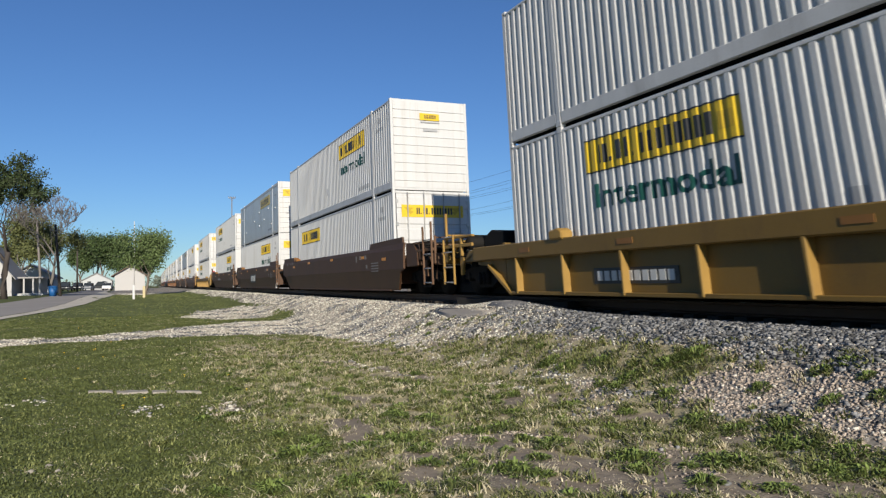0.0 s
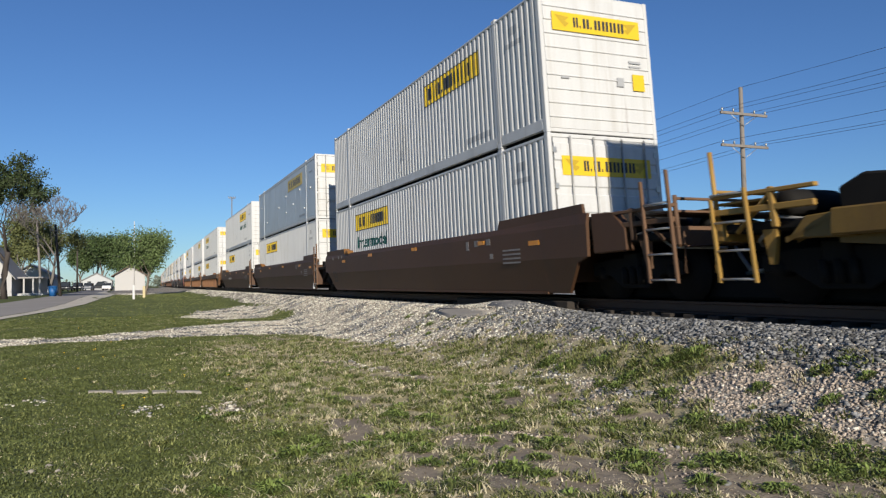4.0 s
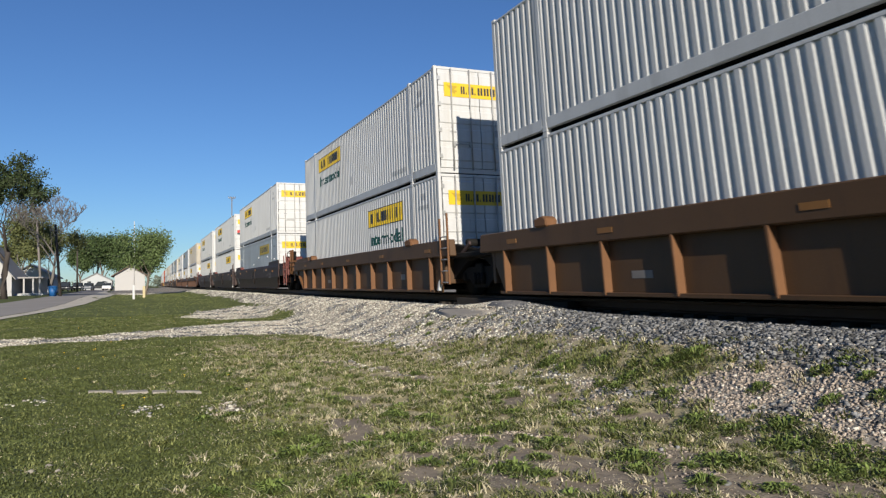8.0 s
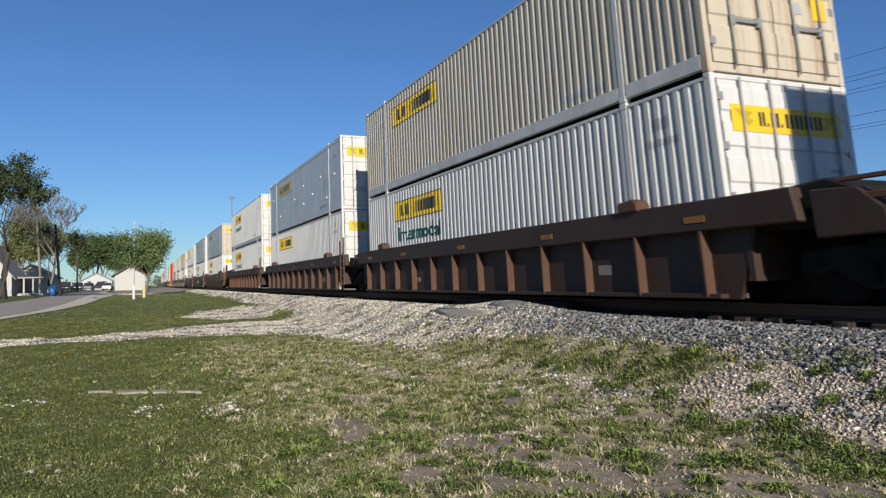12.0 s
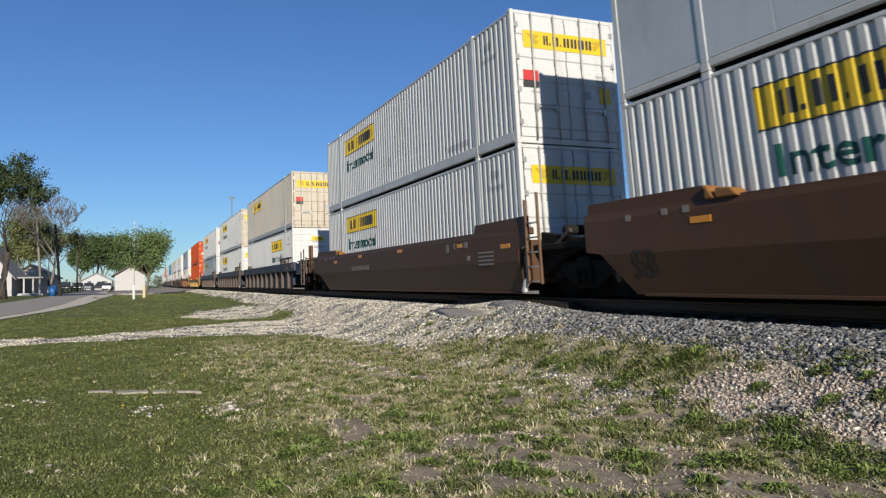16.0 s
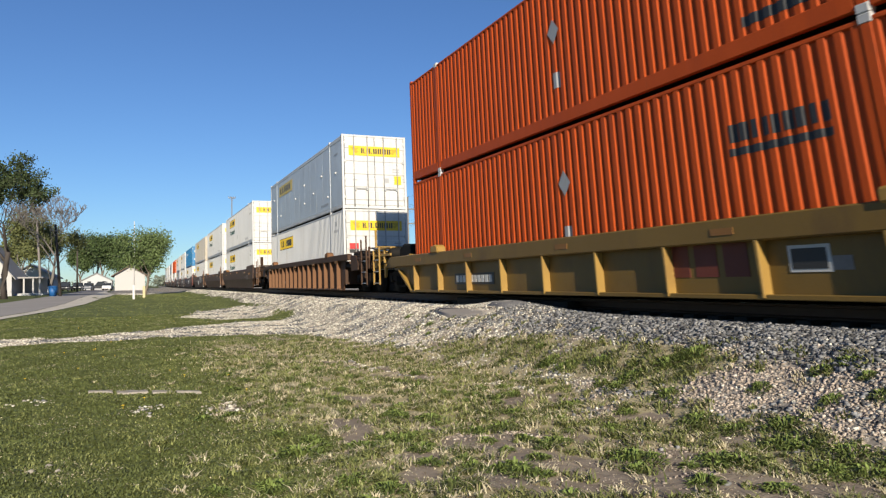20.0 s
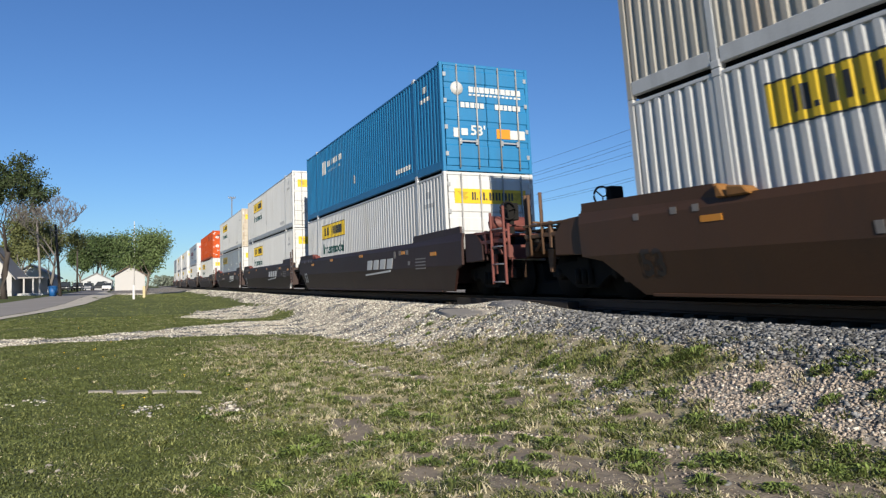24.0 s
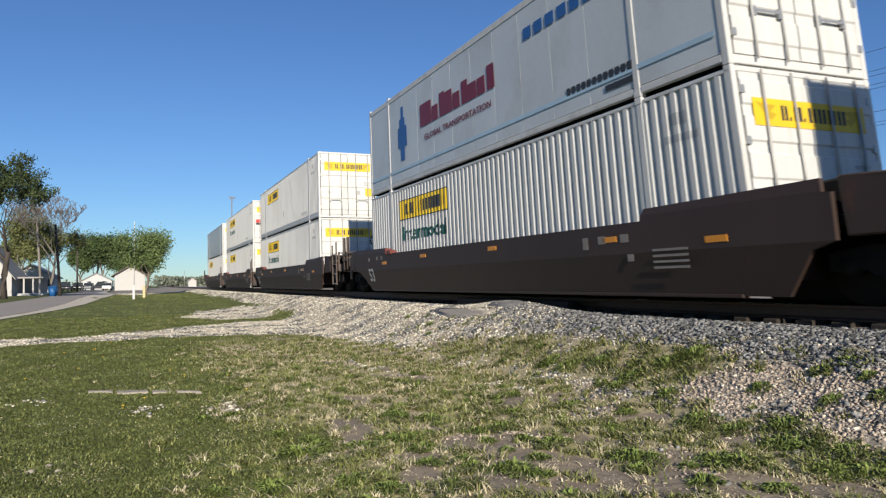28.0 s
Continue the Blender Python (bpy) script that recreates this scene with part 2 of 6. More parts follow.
DARK_WOOD = mat("dark_pole_wood", (0.055, 0.045, 0.038), 0.85, 0, 0.25, 2.0, (6, 6, 0.3))
PALE_BARK = mat("pale_bark", (0.15, 0.135, 0.12), 0.9, 0, 0.3, 3.0, (4, 4, 0.6), bump=0.6)
OLD_YELLOW = mat("dull_yellow_film", (0.50, 0.33, 0.02), 0.4, 0, 0.06, 2.0)
SAFETY = mat("worn_orange_paint", (0.22, 0.10, 0.025), 0.55, 0, 0.25, 2.0)


# ---- ground sheet with lawn, bare soil and gravel ----
def inside(px, py, poly):
    """1 inside the polygon, soft over about a quarter metre."""
    poly = np.array(poly, float)
    hit = np.zeros(px.shape, bool)
    dist = np.full(px.shape, 1e9)
    for (ax, ay), (bx, by) in zip(poly, np.roll(poly, -1, 0)):
        cross = ((ay > py) != (by > py)) & (px < (bx - ax) * (py - ay) / (by - ay + 1e-12) + ax)
        hit ^= cross
        ux, uy = bx - ax, by - ay
        s = np.clip(((px - ax) * ux + (py - ay) * uy) / (ux * ux + uy * uy + 1e-9), 0, 1)
        dist = np.minimum(dist, np.hypot(px - ax - s * ux, py - ay - s * uy))
    return np.clip(0.5 + np.where(hit, dist, -dist) / (0.25 + 0.015 * np.abs(py)), 0, 1)


def wave(x, y, seed, size):
    """Cheap smooth noise in the plan, 0 to 1, out of turned sines."""
    r = np.random.RandomState(seed)
    s = np.zeros(np.shape(x))
    for i in range(9):
        a, f, p = r.uniform(0, 6.283), r.uniform(0.6, 2.4) / size, r.uniform(0, 6.283)
        s = s + np.sin((x * np.cos(a) + y * np.sin(a)) * f * 6.283 + p) / (0.7 + f * size)
    return np.clip(0.5 + s / 5.5, 0, 1)


RIGHT_GRAVEL = [(5.6, 6.3), (5.95, 5.84), (6.2, 4.54), (6.6, 2.5), (5.6, 2.2), (5.18, 3.82), (4.95, 4.1), (5.26, 4.56), (5.32, 4.79), (5.14, 5.35), (5.18, 6.08)]
GRASSY_AREAS = [
    [(5.53, 13.2), (5.55, 11.57), (5.9, 10.03), (5.99, 8.64), (5.57, 8.31), (5.3, 9.03), (5.22, 10.28), (4.88, 11.67)],
    [(5.61, 8.1), (6.0, 7.12), (6.04, 6.46), (5.76, 6.21), (5.34, 6.45), (5.38, 7.31)],
]
GRAVEL_AREAS = [
    # strip of white gravel across the lawn and the old crossing
    [(-16, 20.6), (-3.0, 20.1), (-1.2, 20.4), (0.8, 20.7), (2.7, 20.7), (4.0, 20.3), (4.7, 17.8), (5.1, 13.6),
     (5.5, 12.4), (5.9, 10.9), (6.6, 10.2), (6.9, 30), (5.9, 30), (5.3, 26.5), (3.5, 26.7), (1.0, 24.2), (-1.3, 22.2), (-3.3, 22.3), (-16, 22.6)],
    [(1.6, 31), (2.9, 36.2), (5.0, 40.4), (5.9, 33), (5.0, 29.5), (3.1, 28.2)],
    RIGHT_GRAVEL,
    [(5.34, 12.8), (5.62, 11.7), (5.93, 10.1), (6.04, 8.85), (6.14, 7.2), (5.97, 5.86), (6.07, 4.45), (6.3, 2), (6.6, -8), (7.5, -8), (7.5, 12.8)],
    # stray streak of stones in the weeds
    [(5.15, 10.1), (5.35, 9.6), (5.26, 8.4), (5.28, 7.6), (5.18, 6.9), (5.37, 6.3), (5.19, 6.0), (4.93, 7.1), (5.11, 8.1)],
    # bare gravel yard round the depot
    [(-3.4, 99.5), (-0.1, 84.5), (6.4, 106), (16, 260), (-6.5, 260)],
]
# thin scatters of pale stone and straw in the lawn
STONY_SPOTS = [
    [(0.78, 8.93), (1.02, 9.15), (1.30, 8.75), (1.12, 8.28), (0.84, 8.40)],
    [(0.02, 9.1), (0.18, 9.25), (0.36, 8.93), (0.24, 8.65), (0.06, 8.80)],
    [(-1.40, 10.5), (-1.27, 10.8), (-1.05, 10.46), (-1.10, 10.05), (-1.28, 10.1)],
    [(3.4, 12.9), (3.9, 11.6), (3.7, 10.3), (3.3, 11.5)],
    [(2.6, 6.6), (3.2, 6.2), (3.6, 5.6), (3.0, 5.9), (2.4, 6.1)],
]
SOIL_AREAS = [
    [(2.11, 4.36), (2.39, 5.23), (3.1, 5.9), (3.09, 5.3), (3.38, 5.15), (3.34, 4.57), (3.87, 4.9), (4.47, 4.6), (3.97, 3.99), (4.27, 3.68), (4.72, 3.51), (4.38, 3.24)],
    [(1.72, 7.05), (1.95, 7.51), (2.22, 7.27), (1.83, 5.94), (1.66, 6.03)],
    [(1.78, 5.35), (2.09, 5.81), (2.42, 5.87), (2.02, 4.88), (1.63, 4.76)],
    [(4.01, 7.91), (4.41, 7.94), (3.98, 7.18), (3.71, 7.32)],
    [(2.52, 6.07), (2.69, 6.25), (3.61, 5.77), (3.41, 5.37), (3.15, 5.5), (2.36, 5.67)],
    [(3.37, 12.94), (3.9, 11.63), (3.67, 10.29), (3.37, 11.5)],
    [(0.85, 8.96), (1.2, 8.77), (1.07, 8.24), (0.86, 8.47)],
]


def cover(x, y):
    """Shares of gravel, bare soil and worn lawn at a place of the plan."""
    x, y = np.asarray(x, float), np.asarray(y, float)
    xc = x - BEND * np.clip(y, -200, 1500) ** 2
    gravel = np.zeros(x.shape)
    for poly in GRAVEL_AREAS:
        gravel = np.maximum(gravel, inside(x, y, poly))
    gravel = np.maximum(gravel, smooth(5.3, 5.9, xc + 0.5 * (wave(x, y, 3, 4.0) - 0.5)) * smooth(17, 22, y))
    gravel = np.maximum(gravel, smooth(6.0, 6.4, xc) * (1 - smooth(15, 16, xc)))
    for poly in GRASSY_AREAS:
        gravel = gravel * (1 - 0.92 * inside(x, y, poly))
    gravel = np.clip(gravel * 1.5 - 0.25 + 0.9 * (wave(x, y, 5, 0.9) - 0.5), 0, 1) * (gravel > 0.02)
    stray = 0.7 * smooth(0.55, 0.85, wave(x, y, 8, 1.6)) * smooth(2.6, 5.0, x) * (1 - smooth(7, 9, x)) * (y < 16)
    for poly in STONY_SPOTS:
        stray = np.maximum(stray, 0.85 * inside(x, y, poly) * smooth(0.35, 0.6, wave(x, y, 9, 0.5)))
    gravel = np.maximum(gravel, stray * 0.6)
    soil = np.zeros(x.shape)
    for poly in SOIL_AREAS:
        soil = np.maximum(soil, inside(x, y, poly))
    soil = np.clip(soil * 1.5 - 0.25 + 0.8 * (wave(x, y, 11, 0.7) - 0.45) + 1.1 * (wave(x, y, 12, 0.2) - 0.55), 0, 1) * (soil > 0.02)
    soil = np.maximum(soil, 0.8 * smooth(0.57, 0.74, wave(x, y, 14, 1.1)) * (y < 22) * (0.10 + 0.80 * smooth(0.8, 2.8, x)))
    worn = np.clip(smooth(0.3, 2.4, x + 0.8 * (wave(x, y, 18, 3.0) - 0.5)) * 0.95 * (1 - smooth(17, 21, y)) + 0.5 * (wave(x, y, 17, 2.5) - 0.5) * smooth(-1.0, 1.2, x), 0, 1)
    return gravel, soil, worn


def ground_material():
    m = bpy.data.materials.new("lawn_soil_and_gravel")
    m.use_nodes = True
    nt = m.node_tree
    n, link = nt.nodes, nt.links.new
    bsdf = n["Principled BSDF"]
    bsdf.inputs["Roughness"].default_value = 0.95
    bsdf.inputs["Specular IOR Level"].default_value = 0.15
    co = n.new("ShaderNodeTexCoord")

    def noise_at(scale, detail=5):
        t = n.new("ShaderNodeTexNoise")
        t.inputs["Scale"].default_value, t.inputs["Detail"].default_value = scale, detail
        link(co.outputs["Object"], t.inputs["Vector"])
        return t.outputs["Fac"]

    def blend(fac, a, b):
        t = n.new("ShaderNodeMix")
        t.data_type = "RGBA"
        for key, v in (("Factor", fac), ("A", a), ("B", b)):
            if isinstance(v, (tuple, float)):
                t.inputs[key].default_value = (*v, 1) if isinstance(v, tuple) else v
            else:
                link(v, t.inputs[key])
        return t.outputs["Result"]

    def share(name):
        t = n.new("ShaderNodeAttribute")
        t.attribute_name = name
        wob = n.new("ShaderNodeMath")
        wob.operation = "ADD"
        link(t.outputs["Fac"], wob.inputs[0])
        s = n.new("ShaderNodeMapRange")
        s.inputs["To Min"].default_value, s.inputs["To Max"].default_value = -0.35, 0.35
        link(fine, s.inputs["Value"])
        link(s.outputs[0], wob.inputs[1])
        r = n.new("ShaderNodeMapRange")
        r.inputs["From Min"].default_value, r.inputs["From Max"].default_value = 0.38, 0.62
        link(wob.outputs[0], r.inputs["Value"])
        return r.outputs[0]

    fine, mid_n, big = noise_at(9.0, 8), noise_at(1.6), noise_at(0.12)
    lawn = blend(mid_n, (0.072, 0.092, 0.028), (0.120, 0.130, 0.050))
    lawn = blend(big, lawn, (0.095, 0.112, 0.034))
    dry = blend(fine, (0.43, 0.365, 0.24), (0.25, 0.230, 0.12))
    earth = blend(fine, blend(mid_n, (0.086, 0.069, 0.054), (0.190, 0.156, 0.122)), (0.31, 0.264, 0.206))
    vor = n.new("ShaderNodeTexVoronoi")
    vor.inputs["Scale"].default_value = 22.0
    link(co.outputs["Object"], vor.inputs["Vector"])
    pebble = n.new("ShaderNodeHueSaturation")
    pebble.inputs["Color"].default_value = (0.30, 0.27, 0.23, 1)
    tone = n.new("ShaderNodeSeparateColor")
    link(vor.outputs["Color"], tone.inputs[0])
    span = n.new("ShaderNodeMapRange")
    span.inputs["To Min"].default_value, span.inputs["To Max"].default_value = 0.45, 1.35
    link(tone.outputs[0], span.inputs["Value"])
    link(span.outputs[0], pebble.inputs["Value"])
    col = blend(share("worn"), lawn, dry)
    col = blend(share("soil"), col, earth)
    col = blend(share("gravel"), col, pebble.outputs["Color"])
    link(col, bsdf.inputs["Base Color"])
    b = n.new("ShaderNodeBump")
    b.inputs["Strength"].default_value, b.inputs["Distance"].default_value = 0.6, 0.03
    link(fine, b.inputs["Height"])
    link(b.outputs[0], bsdf.inputs["Normal"])
    return m


def graded(lo, hi, far0, far1, step, grow):
    """Coordinates with a fine middle and growing steps outwards."""
    c = list(np.arange(lo, hi + 1e-6, step))
    d = step
    while c[-1] < far1:
        d *= grow
        c.append(c[-1] + d)
    d = step
    while c[0] > far0:
        d *= grow
        c.insert(0, c[0] - d)
    return np.array(c)


def build_ground():
    xs, ys = graded(-5, 8, -3500, 3500, 0.13, 1.09), graded(2.4, 14, -3500, 4500, 0.13, 1.05)
    gx, gy = np.meshgrid(xs, ys)
    gz = ground_level(gx, gy)
    near = 1 / (1 + (np.hypot(gx, gy) / 60) ** 2)
    gz += near * (0.07 * (wave(gx, gy, 21, 2.2) - 0.5) + 0.025 * (wave(gx, gy, 22, 0.6) - 0.5)) * (gx < 6.6)
    nx, ny = len(xs), len(ys)
    i = (np.arange(ny - 1)[:, None] * nx + np.arange(nx - 1)[None, :]).ravel()
    quads = np.stack([i, i + 1, i + 1 + nx, i + nx], 1)
    me = fast_mesh("ground", np.stack([gx, gy, gz], 2).reshape(-1, 3), quads, ground_material(), True)
    for name, values in zip(("gravel", "soil", "worn"), cover(gx, gy)):
        at = me.attributes.new(name, "FLOAT", "POINT")
        at.data.foreach_set("value", values.astype(np.float32).ravel())
    tagged(new("ground", me), "worn spring lawn with bare soil and gravel patches", "ground", kind="structure")


build_ground()


def track_x(y):
    return MID + BEND * y * y


def strip(name, material, stations, profile, label, category):
    """A long piece of the setting with one cross-section (x from the track's middle, z) along y."""
    verts, faces = [], []
    k = len(profile)
    for y in stations:
        verts += [(track_x(y) + px, y, pz) for px, pz in profile]
    for a in range(len(stations) - 1):
        for b in range(k - 1):
            faces.append((a * k + b, a * k + b + 1, (a + 1) * k + b + 1, (a + 1) * k + b))
    return tagged(new(name, mesh_of(name, verts, faces, material)), label, category, kind="structure")


STATIONS = [-60, -30, -10, 0, 10, 20, 30, 45, 60, 80, 100, 130, 160, 200, 250, 300, 400, 500, 650, 800, 1000, 1200]
strip("ballast_bed", mat("ballast_bed_stone", (0.27, 0.255, 0.235), 0.95, 0, 0.25, 2.0, fine=14, bump=1.0, dirt=(0.30, 0.28, 0.25), dirt_amount=0.5, spec=0.05),
      STATIONS, [(-2.75, -0.80), (-1.85, -0.255), (-1.38, -0.245), (-1.15, -0.33), (1.15, -0.33), (1.85, -0.215), (2.6, -0.6), (3.8, -1.0)], "dark ballast bed under the track", "track bed")
for side in (-1, 1):
    c = side * 0.7525
    strip("rail", RAIL_SIDE, STATIONS,
          [(c - 0.076, -0.18), (c - 0.07, -0.165), (c - 0.012, -0.145), (c - 0.012, -0.045), (c - 0.036, -0.035), (c - 0.036, -0.004), (c - 0.028, 0),
           (c + 0.028, 0), (c + 0.036, -0.004), (c + 0.036, -0.035), (c + 0.012, -0.045), (c + 0.012, -0.145), (c + 0.07, -0.165), (c + 0.076, -0.18)],
          "rusty steel running rail with a worn head", "rail")
for side in (-1, 1):
    c = side * 0.7525
    strip("rail_head", mat("polished_rail_head", (0.50, 0.50, 0.50), 0.22, 1.0, 0.15, 2.0, (8, 0.3, 1), bump=0.02), STATIONS, [(c - 0.030, 0.002), (c - 0.024, 0.004), (c + 0.024, 0.004), (c + 0.030, 0.002)],
          "polished running surface of the rail", "rail")
tie_mesh = boxes("tie", [(-1.04, 1.04, -0.115, 0.115, -0.36, -0.181)], TIE, 0.012)
ties = tagged(new("track_ties"), "dark creosoted wooden ties under the rails", "ties", kind="structure")
for i in range(110):
    y = -8 + i * 0.5
    t = part("tie", tie_mesh, ties)
    t.location = (track_x(y), y, 0)

# street beside the lawn, with a pale gravel verge
def ribbon(name, material, near, far, lift, label, category):
    verts = []
    for (ax, ay), (bx, by) in zip(near, far):
        verts += [(ax, ay, float(ground_level(ax, ay)) + lift), (bx, by, float(ground_level(bx, by)) + lift)]
    faces = [(2 * i, 2 * i + 2, 2 * i + 3, 2 * i + 1) for i in range(len(near) - 1)]
    return tagged(new(name, mesh_of(name, verts, faces, material)), label, category, kind="structure")


NEAR_EDGE = [(-7.4, 8), (-6.8, 18), (-6.1, 28), (-5.47, 36.8), (-4.81, 42.4), (-4.4, 55), (-4.6, 72), (-4.9, 92), (-5.3, 130), (-5.9, 177), (-7.0, 260), (-9, 420)]
FAR_EDGE = [(-12.5, 8), (-11.6, 18), (-10.8, 28), (-10.0, 37), (-9.7, 42.4), (-9.0, 55), (-8.5, 72), (-8.6, 92), (-9.2, 130), (-10.8, 177), (-13.5, 260), (-18, 420)]
ribbon("road", ASPHALT, NEAR_EDGE, FAR_EDGE, 0.03, "worn grey asphalt village street", "road")
VERGE = [(-6.9, 8), (-6.3, 18), (-5.6, 28), (-5.0, 35.5), (-3.9, 43), (-3.1, 53), (-2.8, 66), (-2.3, 92), (-4.6, 130), (-5.2, 177), (-6.4, 260), (-8.4, 420)]
ribbon("road_verge", mat("pale_gravel_verge", (0.55, 0.50, 0.42), 0.95, 0, 0.2, 1.5, fine=25, bump=0.6, dirt=(0.30, 0.27, 0.18), dirt_amount=0.4, spec=0.05), VERGE, NEAR_EDGE, 0.018,
       "pale gravel verge along the street", "verge")


# ---- containers ----
PITCH, DEEP = 0.2300, 0.036


def rib(y):
    """How far the corrugated wall stands back from its outer face at y."""
    f = (y % PITCH) / PITCH
    if f < 0.42:
        return 0.0
    if f < 0.57:
        return DEEP * (f - 0.42) / 0.15
    if f < 0.83:
        return DEEP
    return DEEP * (1.0 - f) / 0.17


def breaks(y0, y1):
    """The places between y0 and y1 where the corrugation turns."""
    c = [y0, y1]
    k = math.floor(y0 / PITCH)
    while k * PITCH < y1:
        c += [(k + f) * PITCH for f in (0.0, 0.42, 0.57, 0.83) if y0 + 1e-4 < (k + f) * PITCH < y1 - 1e-4]
        k += 1
    return sorted(c)


def wall_sheet(name, spans, z0, z1, side, material, proud=0.0):
    """Corrugated sheet on the side wall (side -1 or 1) between heights, over stretches of the length."""
    verts, faces = [], []
    for y0, y1 in spans:
        ys = breaks(y0, y1)
        start = len(verts)
        for y in ys:
            xw = side * (WIDTH / 2 - 0.004 - rib(y) + proud)
            verts += [(xw, y, z0), (xw, y, z1)]
        for i in range(len(ys) - 1):
            a = start + 2 * i
            faces.append((a, a + 2, a + 3, a + 1) if side > 0 else (a, a + 1, a + 3, a + 2))
    return mesh_of(name, verts, faces, material)


def flat_sheet(name, blocks, side, material, proud):
    """Thin flat plates on a smooth wall: (y0, y1, z0, z1)."""
    w = side * (WIDTH / 2 + proud)
    return boxes(name, [(min(w, w - side * 0.004), max(w, w - side * 0.004), a, b, c, d) for a, b, c, d in blocks], material)


def lettering(name, words, size, material, wide=1.0):
    """Flat letters as a mesh in the plane y (reading towards -y), z."""
    cu = bpy.data.curves.new(name, "FONT")
    cu.body, cu.size, cu.align_x, cu.resolution_u, cu.offset = words, size, "CENTER", 2, size * 0.022
    ob = bpy.data.objects.new(name, cu)
    me = bpy.data.meshes.new_from_object(ob)
    bpy.data.objects.remove(ob)
    bpy.data.curves.remove(cu)
    me.materials.clear()
    me.materials.append(material)
    me.name = name
    xs = [v.co.x for v in me.vertices]
    k = wide / (max(xs) - min(xs)) if wide != 1.0 else 1.0
    for v in me.vertices:
        v.co = (0, -v.co.x * k, v.co.y)
    return me


def side_words(name, words, size, wide, y, z, material, proud, ribbed):
    """Letters on the near wall, centred at y, standing on z, following the ribs where it has them."""
    me = lettering(name, words, size, material, wide)
    bm = bmesh.new()
    bm.from_mesh(me)
    for v in bm.verts:
        v.co = (-(WIDTH / 2 + proud), v.co.y + y, v.co.z + z)
    if ribbed:
        for c in breaks(y - wide / 2 - 0.1, y + wide / 2 + 0.1)[1:-1]:
            bmesh.ops.bisect_plane(bm, geom=bm.verts[:] + bm.edges[:] + bm.faces[:], plane_co=(0, c, 0), plane_no=(0, 1, 0))
        for v in bm.verts:
            v.co.x += rib(v.co.y)
    bm.normal_update()
    bm.to_mesh(me)
    bm.free()
    return me


def end_words(name, words, size, wide, x, z, material, y=-0.035):
    """Letters on the end wall that faces along -y."""
    me = lettering(name, words, size, material, wide)
    for v in me.vertices:
        v.co = (x - v.co.y, y, z + v.co.z)
    return me


P1, P2 = 1.98, LENGTH - 1.98
RIBBED_SPANS = [(0.14, P1 - 0.07), (P1 + 0.07, P2 - 0.07), (P2 + 0.07, LENGTH - 0.14)]
HW = WIDTH / 2


# rear walls, hardly seen, coloured dark to deepen the shade on the doors behind
LOW_BOUNCE_BULKHEAD = mat("low_bounce_dark_bulkhead", (0.20, 0.19, 0.18), 0.7, 0, 0.2, 1.0, STREAK, dirt=(0.12, 0.10, 0.085), dirt_amount=0.5)
SEAM = mat("dark_plate_seam", (0.14, 0.14, 0.14), 0.7)


def plate_wall(box, side, material):
    """Smooth wall: a backing sheet that carries single plates with thin seams between them."""
    w = side * (HW - 0.045)
    wall = part("side_wall", once(("backing", material.name, side), lambda: boxes("side_wall", [(min(w, w - side * 0.02), max(w, w - side * 0.02), 0.1, LENGTH - 0.1, 0.15, 2.75)], SEAM)), box)
    for a, b in RIBBED_SPANS:
        k = max(1, round((b - a) / 1.22))
        step = (b - a) / k
        if side > 0:
            w2 = HW - 0.012
            part("plate", once(("far_plate", material.name, a), lambda: boxes("plate", [(w2 - 0.03, w2, a + 0.007, b - 0.007, 0.18, 2.70)], material, 0.003)), wall)
            continue
        for i in range(k):
            w1 = side * (HW - 0.012)
            ob = part("plate", once(("plate", material.name, side, round(step, 4)), lambda: boxes("plate", [(min(w1, w1 - side * 0.03), max(w1, w1 - side * 0.03), 0.007, step - 0.007, 0.18, 2.70)], material, 0.003)), wall)
            ob.location = (0, a + i * step, 0)


def swaged(name, x0, x1, z0, z1, profile, material, thick=0.05):
    """One pressed sheet facing along -y: profile gives (height, depth) points from the bottom up."""
    verts, faces = [], []
    pts = [(z0, 0.0)] + profile + [(z1, 0.0)]
    for z, d in pts:
        verts += [(x0, -d, z), (x1, -d, z)]
    for i in range(len(pts) - 1):
        faces.append((2 * i, 2 * i + 1, 2 * i + 3, 2 * i + 2))
    k = len(verts)
    verts += [(x0, thick, z0), (x1, thick, z0), (x1, thick, z1), (x0, thick, z1)]
    faces += [(0, k, k + 1, 1), (k - 2, k - 1, k + 2, k + 3), (k, k + 3, k + 2, k + 1)]
    faces += [tuple([k] + list(range(0, k, 2)) + [k + 3]), tuple([k + 2] + list(range(k - 1, 0, -2)) + [k + 1])]
    return mesh_of(name, verts, faces, material)


def door_leaf(name, x0, x1, material):
    """One door leaf: a panel with pressed horizontal swages."""
    profile = []
    for i in range(5):
        z = 0.34 + i * 0.50
        profile += [(z, 0.0), (z + 0.03, 0.022), (z + 0.34, 0.022), (z + 0.37, 0.0)]
    return swaged(name, x0, x1, 0.16, 2.80, profile, material)


